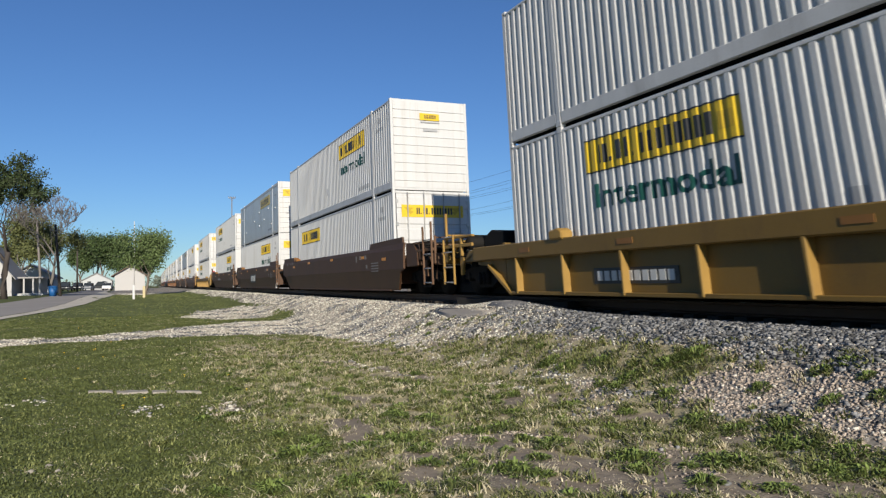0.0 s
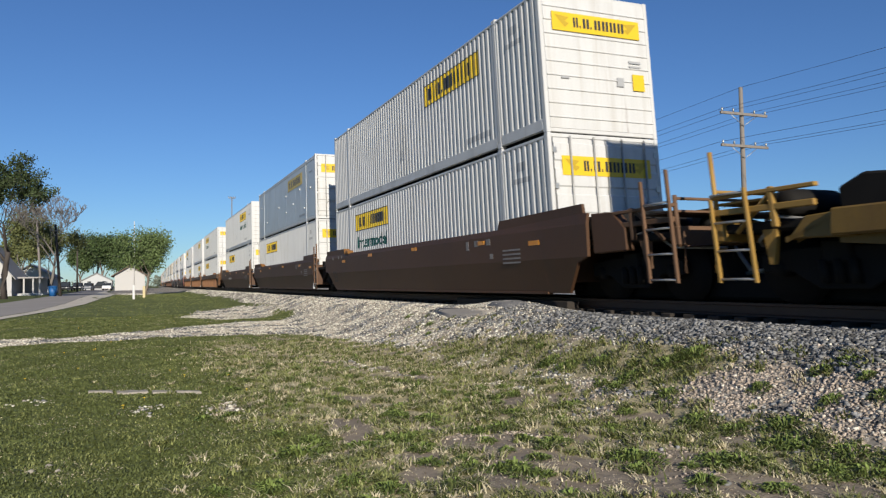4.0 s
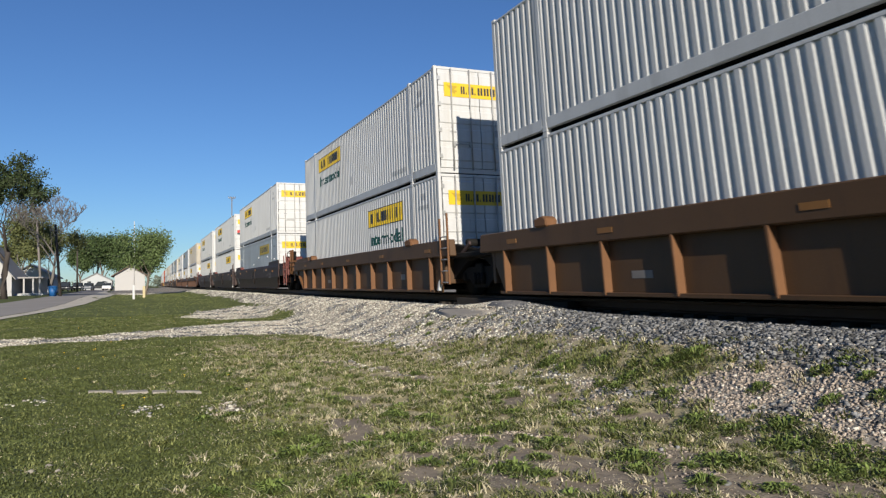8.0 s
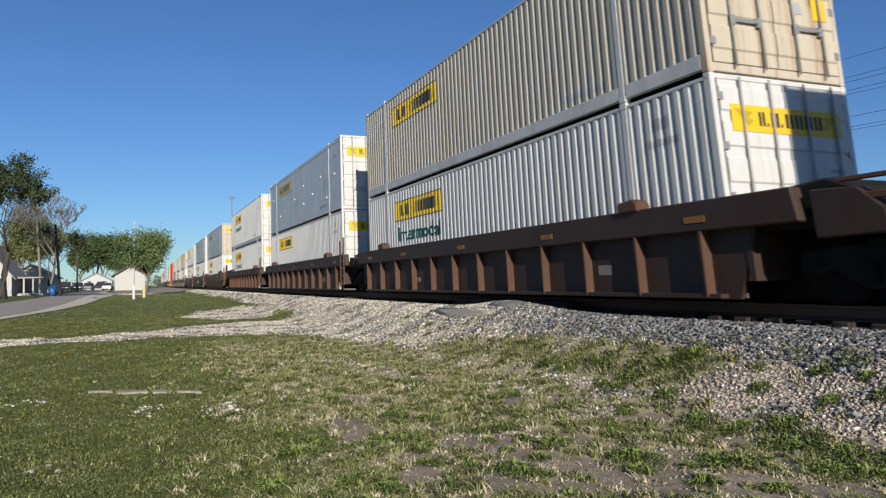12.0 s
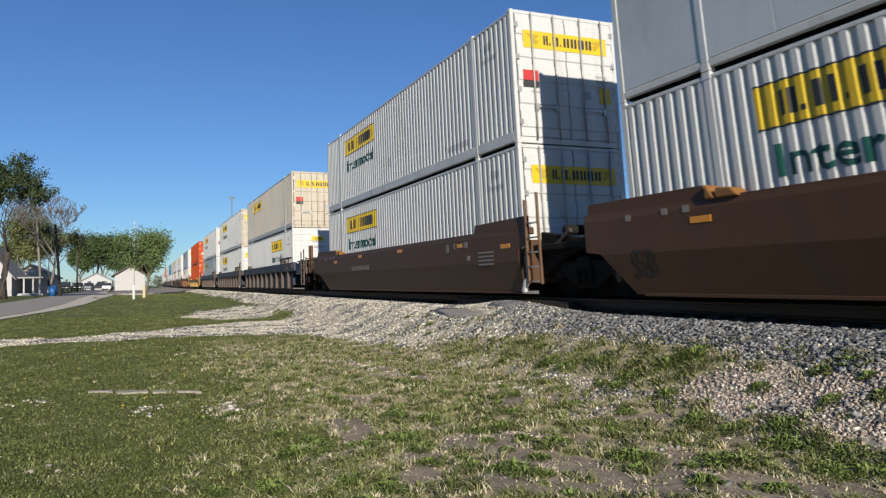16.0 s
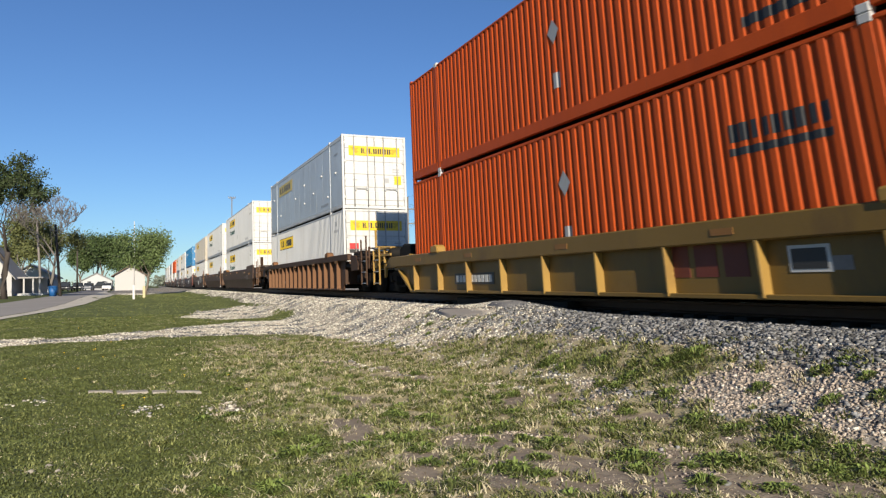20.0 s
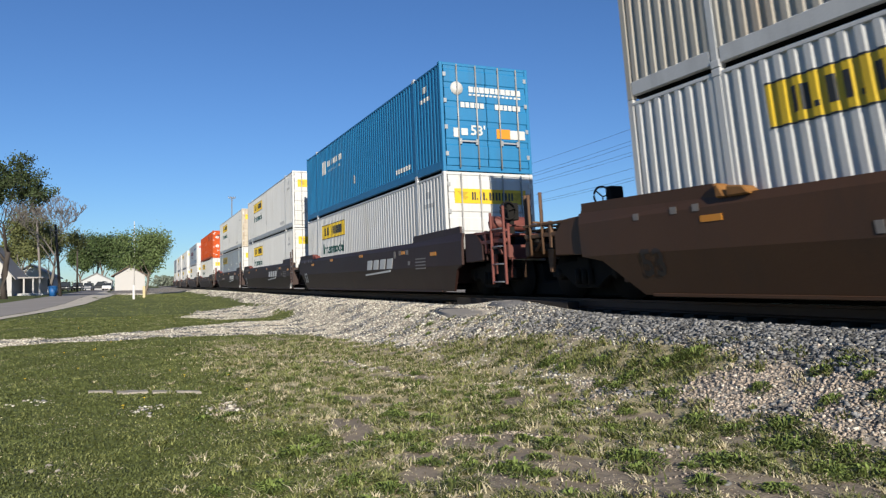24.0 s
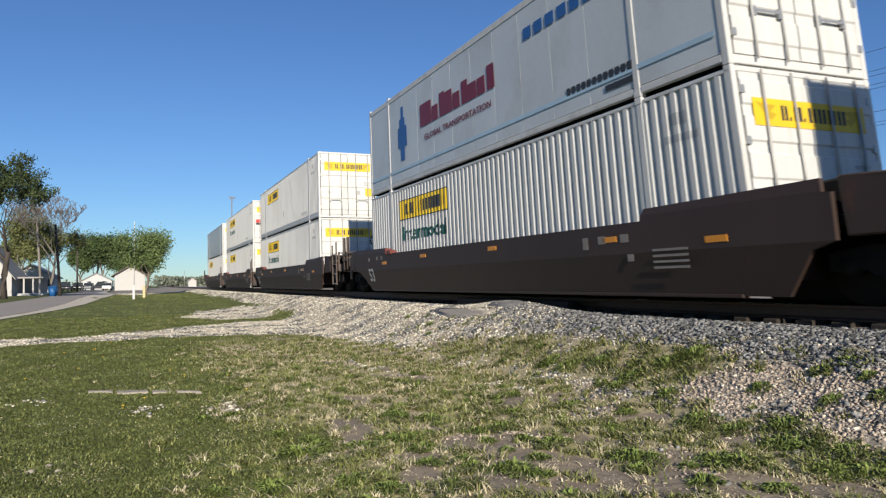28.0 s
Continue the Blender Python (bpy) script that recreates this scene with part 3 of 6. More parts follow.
def end_doors(box, paint, rods=ROD):
    for x0, x1 in ((-HW + 0.11, -0.012), (0.012, HW - 0.11)):
        leaf = part("door", once(("leaf", paint.name, x0), lambda: door_leaf("door", x0, x1, paint)), box)
        for q in (0.30, 0.76):
            x = x0 + (x1 - x0) * q
            part("lock_rod", once(("rod", rods.name, x), lambda: tubes("lock_rod", [([(x, -0.055, 0.10), (x, -0.055, 2.84)], 0.020)], rods, 6)), leaf)
        xm = x0 + (x1 - x0) * 0.53
        part("door_handle", once(("handle", x0), lambda: boxes("door_handle", [(xm - 0.24, xm + 0.24, -0.075, -0.055, 0.78, 0.82), (xm - 0.26, xm - 0.20, -0.07, -0.02, 0.72, 0.86), (xm + 0.20, xm + 0.26, -0.07, -0.02, 0.72, 0.86)], STEEL)), leaf)
        xh = x0 - 0.03 if x0 < 0 else x1 - 0.05
        for z in (0.40, 1.10, 1.80, 2.50):
            part("hinge", once(("hinge", xh, z), lambda: boxes("hinge", [(xh, xh + 0.08, -0.035, 0.0, z, z + 0.11)], STEEL)), leaf)


def slat_wall(name, material):
    """End wall of plain sheet with thin horizontal ribs."""
    profile = []
    for i in range(9):
        z = 0.30 + i * 0.28
        profile += [(z, 0.0), (z + 0.012, 0.02), (z + 0.03, 0.02), (z + 0.042, 0.0)]
    return swaged(name, -HW + 0.09, HW - 0.09, 0.10, 2.82, profile, material)


# yellow company panel with dark blocks in the place of its letters: (start, end) along the panel, 0 to 1
BLOCKS = [(0.235, 0.29), (0.305, 0.32), (0.345, 0.415), (0.43, 0.445), (0.475, 0.545), (0.565, 0.635), (0.655, 0.725), (0.745, 0.815)]


OLIVE = mat("olive_brown_scroll", (0.43, 0.29, 0.016), 0.5, 0, 0.1)


def end_panel(box, small=False):
    w, h, zc = (0.66, 0.22, 2.36) if small else (2.06, 0.38, 2.26)
    yellow = part("company_panel", once(("end_panel", small), lambda: boxes("company_panel", [(-w / 2, w / 2, -0.032, -0.024, zc - h / 2, zc + h / 2)], YELLOW)), box, "yellow panel with dark blocks")
    bars = []
    for k, (a, b) in enumerate(BLOCKS):
        for u, v in ((a, b),) if k in (1, 3) else ((a, a + 0.40 * (b - a)), (b - 0.40 * (b - a), b)):
            bars.append((-w / 2 + w * u, -w / 2 + w * v, -0.036, -0.032, zc - h * 0.26, zc + h * (-0.12 if k in (1, 3) else 0.28)))
    part("block_lettering", once(("end_bars", small), lambda: boxes("block_lettering", bars, INK)), yellow)
    for sgn in (-1, 1):
        a, b, c = (-sgn * w * 0.47, -sgn * w * 0.31, -sgn * w * 0.36)
        scroll = [(a, -0.036, zc + 0.34 * h), (b, -0.036, zc + 0.26 * h), (c, -0.036, zc + 0.02 * h), (b, -0.036, zc - 0.06 * h), (c, -0.036, zc - 0.30 * h), (a - (a - c) * 0.45, -0.036, zc + 0.04 * h)]
        if not small:
            part("panel_flourish", once(("end_scroll", sgn), lambda: mesh_of("panel_flourish", scroll, [tuple(range(6))[::-sgn]], OLIVE)), yellow)
    if small:
        part("stencil", once("end_stencil", lambda: boxes("stencil", [(-0.30, 0.34, -0.03, -0.024, 2.17, 2.21), (-0.22, 0.26, -0.03, -0.024, 1.90, 1.98)], GREY_INK)), box)
    else:
        part("caution_label", once("caution", lambda: boxes("caution_label", [(0.78, 1.06, -0.032, -0.022, 0.98, 1.32)], YELLOW)), box)
        part("stencil", once("end_stencil_wide", lambda: boxes("stencil", [(0.40, 0.56, -0.032, -0.022, 1.04, 1.22), (0.72, 1.0, -0.03, -0.022, 1.55, 1.60), (0.72, 1.0, -0.03, -0.022, 1.46, 1.50), (-0.9, -0.72, -0.03, -0.022, 1.10, 1.14)], GREY_INK)), box)


def side_panel(box, where, word, ribbed):
    """Company panel on the near wall at the rear (R) or front (F) end, with or without the word below."""
    y0, y1 = (9.80, 13.40) if where == "R" else (2.80, 6.37)
    z0, z1 = 1.90, 2.47
    span = y1 - y0
    stretch = [(0.10 + (a - 0.235) * 1.30, 0.10 + (b - 0.235) * 1.30) for a, b in BLOCKS]
    cells = [(y1 - span * b, y1 - span * a) for a, b in stretch] + [(y1 - span * 0.97, y1 - span * 0.89)]
    tall = [c for k, c in enumerate(cells[:8]) if k not in (1, 3)]
    strokes = [q for a, b in tall for q in ((a, a + 0.38 * (b - a)), (b - 0.38 * (b - a), b))]
    dots = [cells[1], cells[3]]
    if ribbed:
        yellow = part("company_panel", once(("panel", where), lambda: wall_sheet("company_panel", [(y0, y1)], z0, z1, -1, YELLOW, 0.003)), box, "yellow panel with dark blocks")
        dark = once(("bars", where), lambda: mesh_join("block_lettering", [wall_sheet("b", strokes, z0 + 0.13, z1 - 0.12, -1, INK, 0.006), wall_sheet("b", dots, z0 + 0.13, z0 + 0.20, -1, INK, 0.006)], INK))
        part("block_lettering", dark, yellow)
        part("panel_flourish", once(("flourish", where), lambda: wall_sheet("panel_flourish", cells[8:], z0 + 0.16, z1 - 0.16, -1, OLD_YELLOW, 0.006)), yellow)
        part("panel_border", once(("border", where), lambda: mesh_join("panel_border", [wall_sheet("b", [(y0, y1)], z0 - 0.01, z0 + 0.015, -1, INK, 0.007), wall_sheet("b", [(y0, y1)], z1 - 0.015, z1 + 0.01, -1, INK, 0.007)], INK)), yellow)
    else:
        yellow = part("company_panel", once(("panel_flat", where), lambda: flat_sheet("company_panel", [(y0, y1, z0, z1)], -1, YELLOW, 0.002)), box, "yellow panel with dark blocks")
        part("block_lettering", once(("bars_flat", where), lambda: flat_sheet("block_lettering", [(a, b, z0 + 0.13, z1 - 0.12) for a, b in strokes] + [(a, b, z0 + 0.13, z0 + 0.20) for a, b in dots], -1, INK, 0.005)), yellow)
    if word:
        part("lettering", once(("word", where, ribbed), lambda: side_words("lettering", "Intermodal", 0.56, 3.3, (y0 + y1) / 2 - 0.05, 1.30, GREEN_INK, 0.002, ribbed)), box, "dark green word on the wall")


LABELS = {
    "w": "white corrugated steel shipping container with yellow company panels",
    "b": "dirty cream corrugated shipping container with rust stains",
    "p": "silver smooth-sided shipping container with riveted plates",
    "o": "orange corrugated shipping container with white hazard diamonds",
    "u": "bright blue corrugated shipping container with white door lettering",
    "e": "white smooth-sided insulated container with maroon company blocks",
}


def container(kind, panel, end, placard=False):
    """A 53-foot container: its front end at y = 0, its floor at z = 0."""
    paint = {"w": WHITE, "b": BEIGE, "p": PLATE, "o": ORANGE, "u": BLUE, "e": PLATE}[kind]
    frame_paint = {"o": ORANGE, "u": BLUE}.get(kind, WHITE if kind in "wbe" else PLATE)
    low_paint = {"o": ORANGE, "u": BLUE}.get(kind, RAIL_GREY)
    end_paint = RUSTY if end == "D" else {"o": ORANGE, "u": BLUE, "b": RUSTY}.get(kind, WHITE)
    ribbed = kind in "wbou"
    box = thing("shipping_container", LABELS[kind], "container", "containers on the train")
    for s in (-1, 1):
        key = (kind, s)
        if ribbed:
            part("side_wall", once(("wall",) + key, lambda: wall_sheet("side_wall", RIBBED_SPANS, 0.27, 2.80, s, paint)), box)
        else:
            plate_wall(box, s, paint)
        a, b = sorted((s * HW, s * (HW - 0.09)))
        low = 0.285 if ribbed else 0.17
        part("bottom_rail", once(("low", low_paint.name, s, low), lambda: boxes("bottom_rail", [(a, b, 0.14, P1 - 0.09, 0.055, low), (a, b, P1 + 0.09, P2 - 0.09, 0.055, low), (a, b, P2 + 0.09, LENGTH - 0.14, 0.055, low)], low_paint, 0.012)), box)
        part("top_rail", once(("top", paint.name, s), lambda: boxes("top_rail", [(a, b, 0.05, LENGTH - 0.05, 2.79 if ribbed else 2.69, 2.845)], low_paint if kind in "wp" else frame_paint, 0.01)), box)
        for y in (P1, P2):
            part("side_post", once(("post", frame_paint.name, s, y), lambda: boxes("side_post", [(a - 0.004, b + 0.004, y - 0.07, y + 0.07, 0.02, 2.89)], frame_paint, 0.01)), box)
            for z in (0.0, 2.776):
                part("corner_casting", once(("cast", s, y, z), lambda: boxes("corner_casting", [(a - 0.01, b + 0.01, y - 0.09, y + 0.09, z, z + 0.12)], RAIL_GREY, 0.015)), box)
        for y0, y1 in ((0.0, 0.14), (LENGTH - 0.14, LENGTH)):
            part("corner_post", once(("cpost", end_paint.name, s, y0), lambda: boxes("corner_post", [(a, b, y0, y1, 0.0, HEIGHT)], end_paint if y0 == 0.0 and kind != "w" else paint, 0.012)), box)
    part("roof", once(("roof", paint.name), lambda: boxes("roof", [(-HW + 0.06, HW - 0.06, 0.06, LENGTH - 0.06, 2.84, 2.875)], paint)), box)
    part("underframe", once("underframe", lambda: boxes("underframe", [(-HW + 0.09, HW - 0.09, 0.1, LENGTH - 0.1, 0.05, 0.2)], BLACK)), box)
    part("rear_wall", once("rear", lambda: boxes("rear_wall", [(-HW + 0.09, HW - 0.09, LENGTH - 0.06, LENGTH - 0.01, 0.05, 2.85)], LOW_BOUNCE_BULKHEAD, 0.01)), box)
    part("end_sill", once(("sill", end_paint.name), lambda: boxes("end_sill", [(-HW + 0.09, HW - 0.09, 0.01, 0.08, 0.02, 0.15)], end_paint, 0.01)), box)
    part("end_header", once(("header", end_paint.name), lambda: boxes("end_header", [(-HW + 0.09, HW - 0.09, 0.01, 0.08, 2.81, 2.89)], end_paint, 0.01)), box)
    if end in "dD":
        end_doors(box, end_paint, end_paint if kind in "eo" else ROD)
    else:
        part("end_wall", once(("slats", end_paint.name), lambda: slat_wall("end_wall", end_paint)), box)
    if kind in "wbp":
        end_panel(box, end == "s")
    if placard:
        red = part("warning_placard", once("red_placard", lambda: boxes("warning_placard", [(-1.08, -0.72, -0.034, -0.024, 1.36, 1.58)], RED_INK)), box, "red warning placard")
        part("warning_text", once("red_placard_bar", lambda: boxes("warning_text", [(-1.08, -0.72, -0.036, -0.024, 1.22, 1.34)], INK)), red)
    if panel and panel != "x":
        side_panel(box, panel[0], "i" in panel, ribbed)
    if ribbed:
        ink = GREY_INK if kind in "wb" else (INK if kind == "o" else WHITE_INK)
        for k, (ya, yb, za, zb) in enumerate(((0.75, 1.5, 2.05, 2.16), (0.95, 1.35, 2.30, 2.48), (P1 + 0.4, P1 + 1.7, 0.40, 0.54))):
            part("stencil", once(("stencil", ink.name, k), lambda: wall_sheet("stencil", [(ya, yb)], za, zb, -1, ink, 0.004)), box)
        part("placard", once("placard", lambda: wall_sheet("placard", [(8.2, 8.45)], 0.75, 1.05, -1, GREY_INK, 0.004)), box)
    if kind == "p":
        for k, (y, z) in enumerate([(1.0, 1.5), (2.35, 0.7), (3.4, 1.7), (5.0, 1.15), (6.9, 1.75), (6.9, 0.9), (9.0, 1.35), (13.0, 0.85), (15.0, 1.9)]):
            part("marker_light", once(("marker", k), lambda: tubes("marker_light", [([(-HW - 0.03, y, z), (-HW + 0.02, y, z)], [0.035, 0.06])], WHITE_INK, 8)), box)
        part("stencil", once("plate_stencil", lambda: flat_sheet("stencil", [(0.6, 1.2, 2.2, 2.26)], -1, GREY_INK, 0.001)), box)
        part("stencil", once("plate_stencil_low", lambda: flat_sheet("stencil", [(P1 + 0.3, P1 + 1.6, 0.36, 0.46)], -1, GREY_INK, 0.001)), box)
    if kind == "o" and panel == "x":
        part("reflective_tape", once("reflective_tape", lambda: flat_sheet("reflective_tape", [(0.5 + i * 1.22, 0.8 + i * 1.22, 0.12, 0.17) for i in range(13)], -1, WHITE_INK, 0.004)), box)
    if kind == "o":
        part("hazard_diamond", once("diamond", lambda: mesh_of("hazard_diamond", [(-0.82, -0.04, 1.05), (-0.60, -0.04, 1.27), (-0.82, -0.04, 1.49), (-1.04, -0.04, 1.27)], [(0, 1, 2, 3)], WHITE_INK)), box)
        part("hazard_diamond", once("diamond2", lambda: mesh_of("hazard_diamond", [(-0.82, -0.04, 2.0), (-0.60, -0.04, 2.2), (-0.82, -0.04, 2.4), (-1.04, -0.04, 2.2)], [(0, 1, 2, 3)], WHITE_INK)), box) if panel == "x" else None
        part("company_block", once("end_blocks", lambda: boxes("company_block", [(-0.82 + i * 0.165, -0.69 + i * 0.165, -0.04, -0.024, 2.30, 2.46) for i in range(9)] + [(-0.84, 0.66, -0.04, -0.024, 2.17, 2.25)], INK)), box, "dark company blocks")
        part("door_mark", once("orange_marks", lambda: boxes("door_mark", [(-1.14, -0.92, -0.04, -0.024, 2.66, 2.70), (-1.14, -1.10, -0.04, -0.024, 2.46, 2.66), (0.92, 1.14, -0.04, -0.024, 2.66, 2.70), (0.30, 0.46, -0.04, -0.024, 0.95, 1.28), (0.74, 0.94, -0.04, -0.024, 0.98, 1.12), (-1.0, -0.8, -0.04, -0.024, 0.28, 0.38), (0.84, 1.06, -0.04, -0.024, 0.40, 0.48)], WHITE_INK)), box)
        at, up = (3.5, 0.40) if panel == "x" else (2.6, 0.0)
        for k in range(9):
            part("company_block", once(("side_block", at, k), lambda: wall_sheet("company_block", [(at + k * 0.18, at + 0.13 + k * 0.18)], 1.84 + up, 2.08 + up, -1, INK, 0.004)), box)
        part("company_stripe", once(("side_stripe", at), lambda: wall_sheet("company_stripe", [(at, at + 1.60)], 1.66 + up, 1.76 + up, -1, INK, 0.004)), box)
        part("placard", once("orange_placard", lambda: mesh_of("placard", [(-HW - 0.004, 8.28, 1.60), (-HW - 0.004, 8.48, 1.84), (-HW - 0.004, 8.28, 2.08), (-HW - 0.004, 8.08, 1.84)], [(3, 2, 1, 0)], GREY_INK)), box)
    if kind == "u":
        part("company_block", once("blue_side", lambda: mesh_join("company_block", [wall_sheet("b", [(10.0 + i * 0.30, 10.21 + i * 0.30) for i in range(8)], 1.95, 2.17, -1, WHITE_INK, 0.004), wall_sheet("b", [(10.2 + i * 0.22, 10.34 + i * 0.22) for i in range(9)], 1.70, 1.80, -1, WHITE_INK, 0.004), wall_sheet("b", [(12.6, 13.15)], 1.7, 2.25, -1, WHITE_INK, 0.004)], WHITE_INK)), box, "white company blocks")
        part("company_block", once("blue_end", lambda: boxes("company_block", [(-0.50 + i * 0.155, -0.37 + i * 0.155, -0.04, -0.024, 2.12, 2.27) for i in range(10)] + [(-0.5 + i * 0.12, -0.42 + i * 0.12, -0.04, -0.024, 2.03, 2.08) for i in range(13)] + [(-0.75 + i * 0.14, -0.64 + i * 0.14, -0.04, -0.024, 1.70, 1.84) for i in range(5)] + [(0.25 + i * 0.13, 0.35 + i * 0.13, -0.04, -0.024, 1.70, 1.84) for i in range(6)], WHITE_INK)), box, "white company blocks")
        part("emblem", once("blue_emblem", lambda: tubes("emblem", [([(-0.84, -0.04, 2.20), (-0.84, -0.02, 2.20)], 0.18)], WHITE_INK, 10)), box)
        part("lettering", once("blue_53", lambda: end_words("lettering", "53'", 0.36, 0.42, -0.28, 0.98, WHITE_INK, -0.04)), box)
        part("door_label", once("blue_label", lambda: boxes("door_label", [(0.26, 0.66, -0.04, -0.024, 0.92, 1.18)], REFLECTOR)), box, "orange door label")
        part("door_label", once("blue_label_white", lambda: boxes("door_label", [(0.66, 1.10, -0.04, -0.024, 0.92, 1.16), (-0.98, -0.82, -0.04, -0.024, 0.90, 1.14), (-0.76, -0.58, -0.04, -0.024, 0.96, 1.14)], WHITE_INK)), box)
    if kind == "e":
        for i in range(10):
            part("company_block", once(("eng_side", i), lambda: flat_sheet("company_block", [(6.85 + i * 0.47, 7.20 + i * 0.47 + 0.06 * (i % 3), 1.42, 1.82 + 0.16 * (i in (0, 3, 5)) + 0.22 * (i in (6, 8, 9)))], -1, MAROON_INK, 0.003)), box, "maroon company block")
        part("lettering", once("eng_word", lambda: side_words("lettering", "GLOBAL TRANSPORTATION", 0.21, 4.1, 9.1, 1.03, MAROON_INK, 0.003, False)), box)
        part("lettering", once("eng_web", lambda: flat_sheet("lettering", [(2.05 + i * 0.165, 2.17 + i * 0.165, 0.50, 0.64) for i in range(12)] + [(2.0, 2.8, 0.30, 0.40)], -1, INK, 0.003)), box)
        for i in range(9):
            part("company_block", once(("eng_blue", i), lambda: flat_sheet("company_block", [(1.6 + i * 0.44, 1.92 + i * 0.44, 2.02, 2.26)], -1, BLUE_INK, 0.003)), box, "blue company block")
        part("emblem", once("eng_emblem", lambda: flat_sheet("emblem", [(12.75, 13.1, 0.75, 1.15), (12.55, 13.3, 1.15, 1.75), (12.7, 13.15, 1.75, 2.0), (12.8, 13.0, 2.0, 2.35)], -1, BLUE_INK, 0.003)), box)
        part("emblem", once("eng_red", lambda: boxes("emblem", [(-1.0, -0.72, -0.04, -0.024, 2.2, 2.5)], RED_INK)), box)
        part("emblem", once("eng_crest", lambda: boxes("emblem", [(0.45, 0.80, -0.04, -0.024, 2.05, 2.5)], MAROON_INK)), box)
        part("wind_strip", once("eng_strip", lambda: flat_sheet("wind_strip", [(0.2, LENGTH - 0.2, 0.45, 0.53)], -1, mat("pale_blue_strip", (0.36, 0.5, 0.62), 0.5), 0.002)), box)
    return box


def mesh_join(name, meshes, material):
    verts, faces = [], []
    for me in meshes:
        faces += [tuple(i + len(verts) for i in p.vertices) for p in me.polygons]
        verts += [v.co[:] for v in me.vertices]
        bpy.data.meshes.remove(me)
    return mesh_of(name, verts, faces, material)


# ---- well cars ----
CAR_LABELS = {
    "brown": "brown smooth-sided double-stack well car", "maroon": "dark maroon smooth-sided double-stack well car",
    "yellow": "yellow double-stack well car with side stakes", "ochre": "rusty ochre double-stack well car with side stakes",
    "rust": "dark rusted double-stack well car with side stakes", "navy": "navy and soot-grey double-stack well car with side stakes",
    "soot": "sooty dark double-stack well car with smooth sides",
    "orange_rust": "orange-brown rusted well car with close-set stakes",
}
CAR_X = 1.50


def slab(name, outline, x0, x1, material, bevel=0.0):
    """A plate in the y, z plane, from x0 to x1."""
    bm = bmesh.new()
    a = [bm.verts.new((x0, y, z)) for y, z in outline]
    b = [bm.verts.new((x1, y, z)) for y, z in outline]
    k = len(outline)
    bm.faces.new(a)
    bm.faces.new(b[::-1])
    for i in range(k):
        bm.faces.new((a[i], b[i], b[(i + 1) % k], a[(i + 1) % k]))
    bmesh.ops.recalc_face_normals(bm, faces=bm.faces[:])
    if bevel:
        bmesh.ops.bevel(bm, geom=bm.edges[:], offset=bevel, segments=1, affect="EDGES")
    me = bpy.data.meshes.new(name)
    bm.to_mesh(me)
    bm.free()
    me.materials.append(material)
    return me


def creased(name, outline, x0, x1, side, material):
    """A side sheet whose lower half is folded inwards along a crease."""
    me = slab(name, outline, x0, x1, material)
    bm = bmesh.new()
    bm.from_mesh(me)
    for fold in (0.74, 1.30):
        bmesh.ops.bisect_plane(bm, geom=bm.verts[:] + bm.edges[:] + bm.faces[:], plane_co=(0, 0, fold), plane_no=(0, 0, 1))
    for v in bm.verts:
        if v.co.z < 0.74:
            v.co.x -= side * 0.15 * (0.74 - v.co.z) / 0.63
        elif v.co.z > 1.30:
            v.co.x -= side * 0.03 * min(1.0, (v.co.z - 1.30) / 0.12)
    bm.normal_update()
    bm.to_mesh(me)
    bm.free()
    return me


def wheel_set(car, y, r=0.46):
    for s in (-1, 1):
        w = part("wheel", once(("wheel", s, y, r), lambda: tubes("wheel", [([(s * 0.70, y, r), (s * 0.715, y, r), (s * 0.715, y, r), (s * 0.83, y, r)], [r + 0.025, r + 0.025, r, r - 0.01])], BLACK, 24)), car)
        if s < 0:
            part("axle_cap", once(("cap", s, y), lambda: disc("axle_cap", s * 0.83, s * 1.06, y, r, 0.11, BLACK, 12)), w)
    part("axle", once(("axle", y, r), lambda: disc("axle", -0.7, 0.7, y, r, 0.08, BLACK, 8)), car)


DULL_STAKE = mat("dull_brown_stake_paint", (0.085, 0.045, 0.030), 0.7, 0, 0.25, 1.5, dirt=(0.05, 0.03, 0.02), dirt_amount=0.5, spec=0.2)
OLD_RED = mat("dull_red_brown_paint", (0.062, 0.040, 0.036), 0.65, 0, 0.3, 2.0, dirt=(0.05, 0.03, 0.025), dirt_amount=0.5)
BROWN_GEAR = mat("dusty_brown_gear_paint", (0.13, 0.075, 0.045), 0.7, 0, 0.3, 2.0, dirt=(0.06, 0.035, 0.022), dirt_amount=0.6, spec=0.2)
GUIDES = {"brown": SAFETY, "maroon": FADED_RED, "soot": FADED_RED}
LADDERS = {"navy_car_paint": WEATHERED, "brown_car_paint": BROWN_GEAR, "yellow_car_paint": SUNLIT_STAKE, "rust_ochre_car_paint": SUNLIT_RUST_STAKE, "rusted_car_paint": DULL_STAKE, "dark_maroon_car_paint": OLD_RED, "sooty_car_paint": WEATHERED}
# yellow, ochre and orange_rust stakes carry painted-in sunlight against their darker plates
STAKES = {"navy": WEATHERED, "yellow": SUNLIT_STAKE, "orange_rust": SUNLIT_RUST_STAKE, "rust": DULL_STAKE, "ochre": SUNLIT_RUST_STAKE}


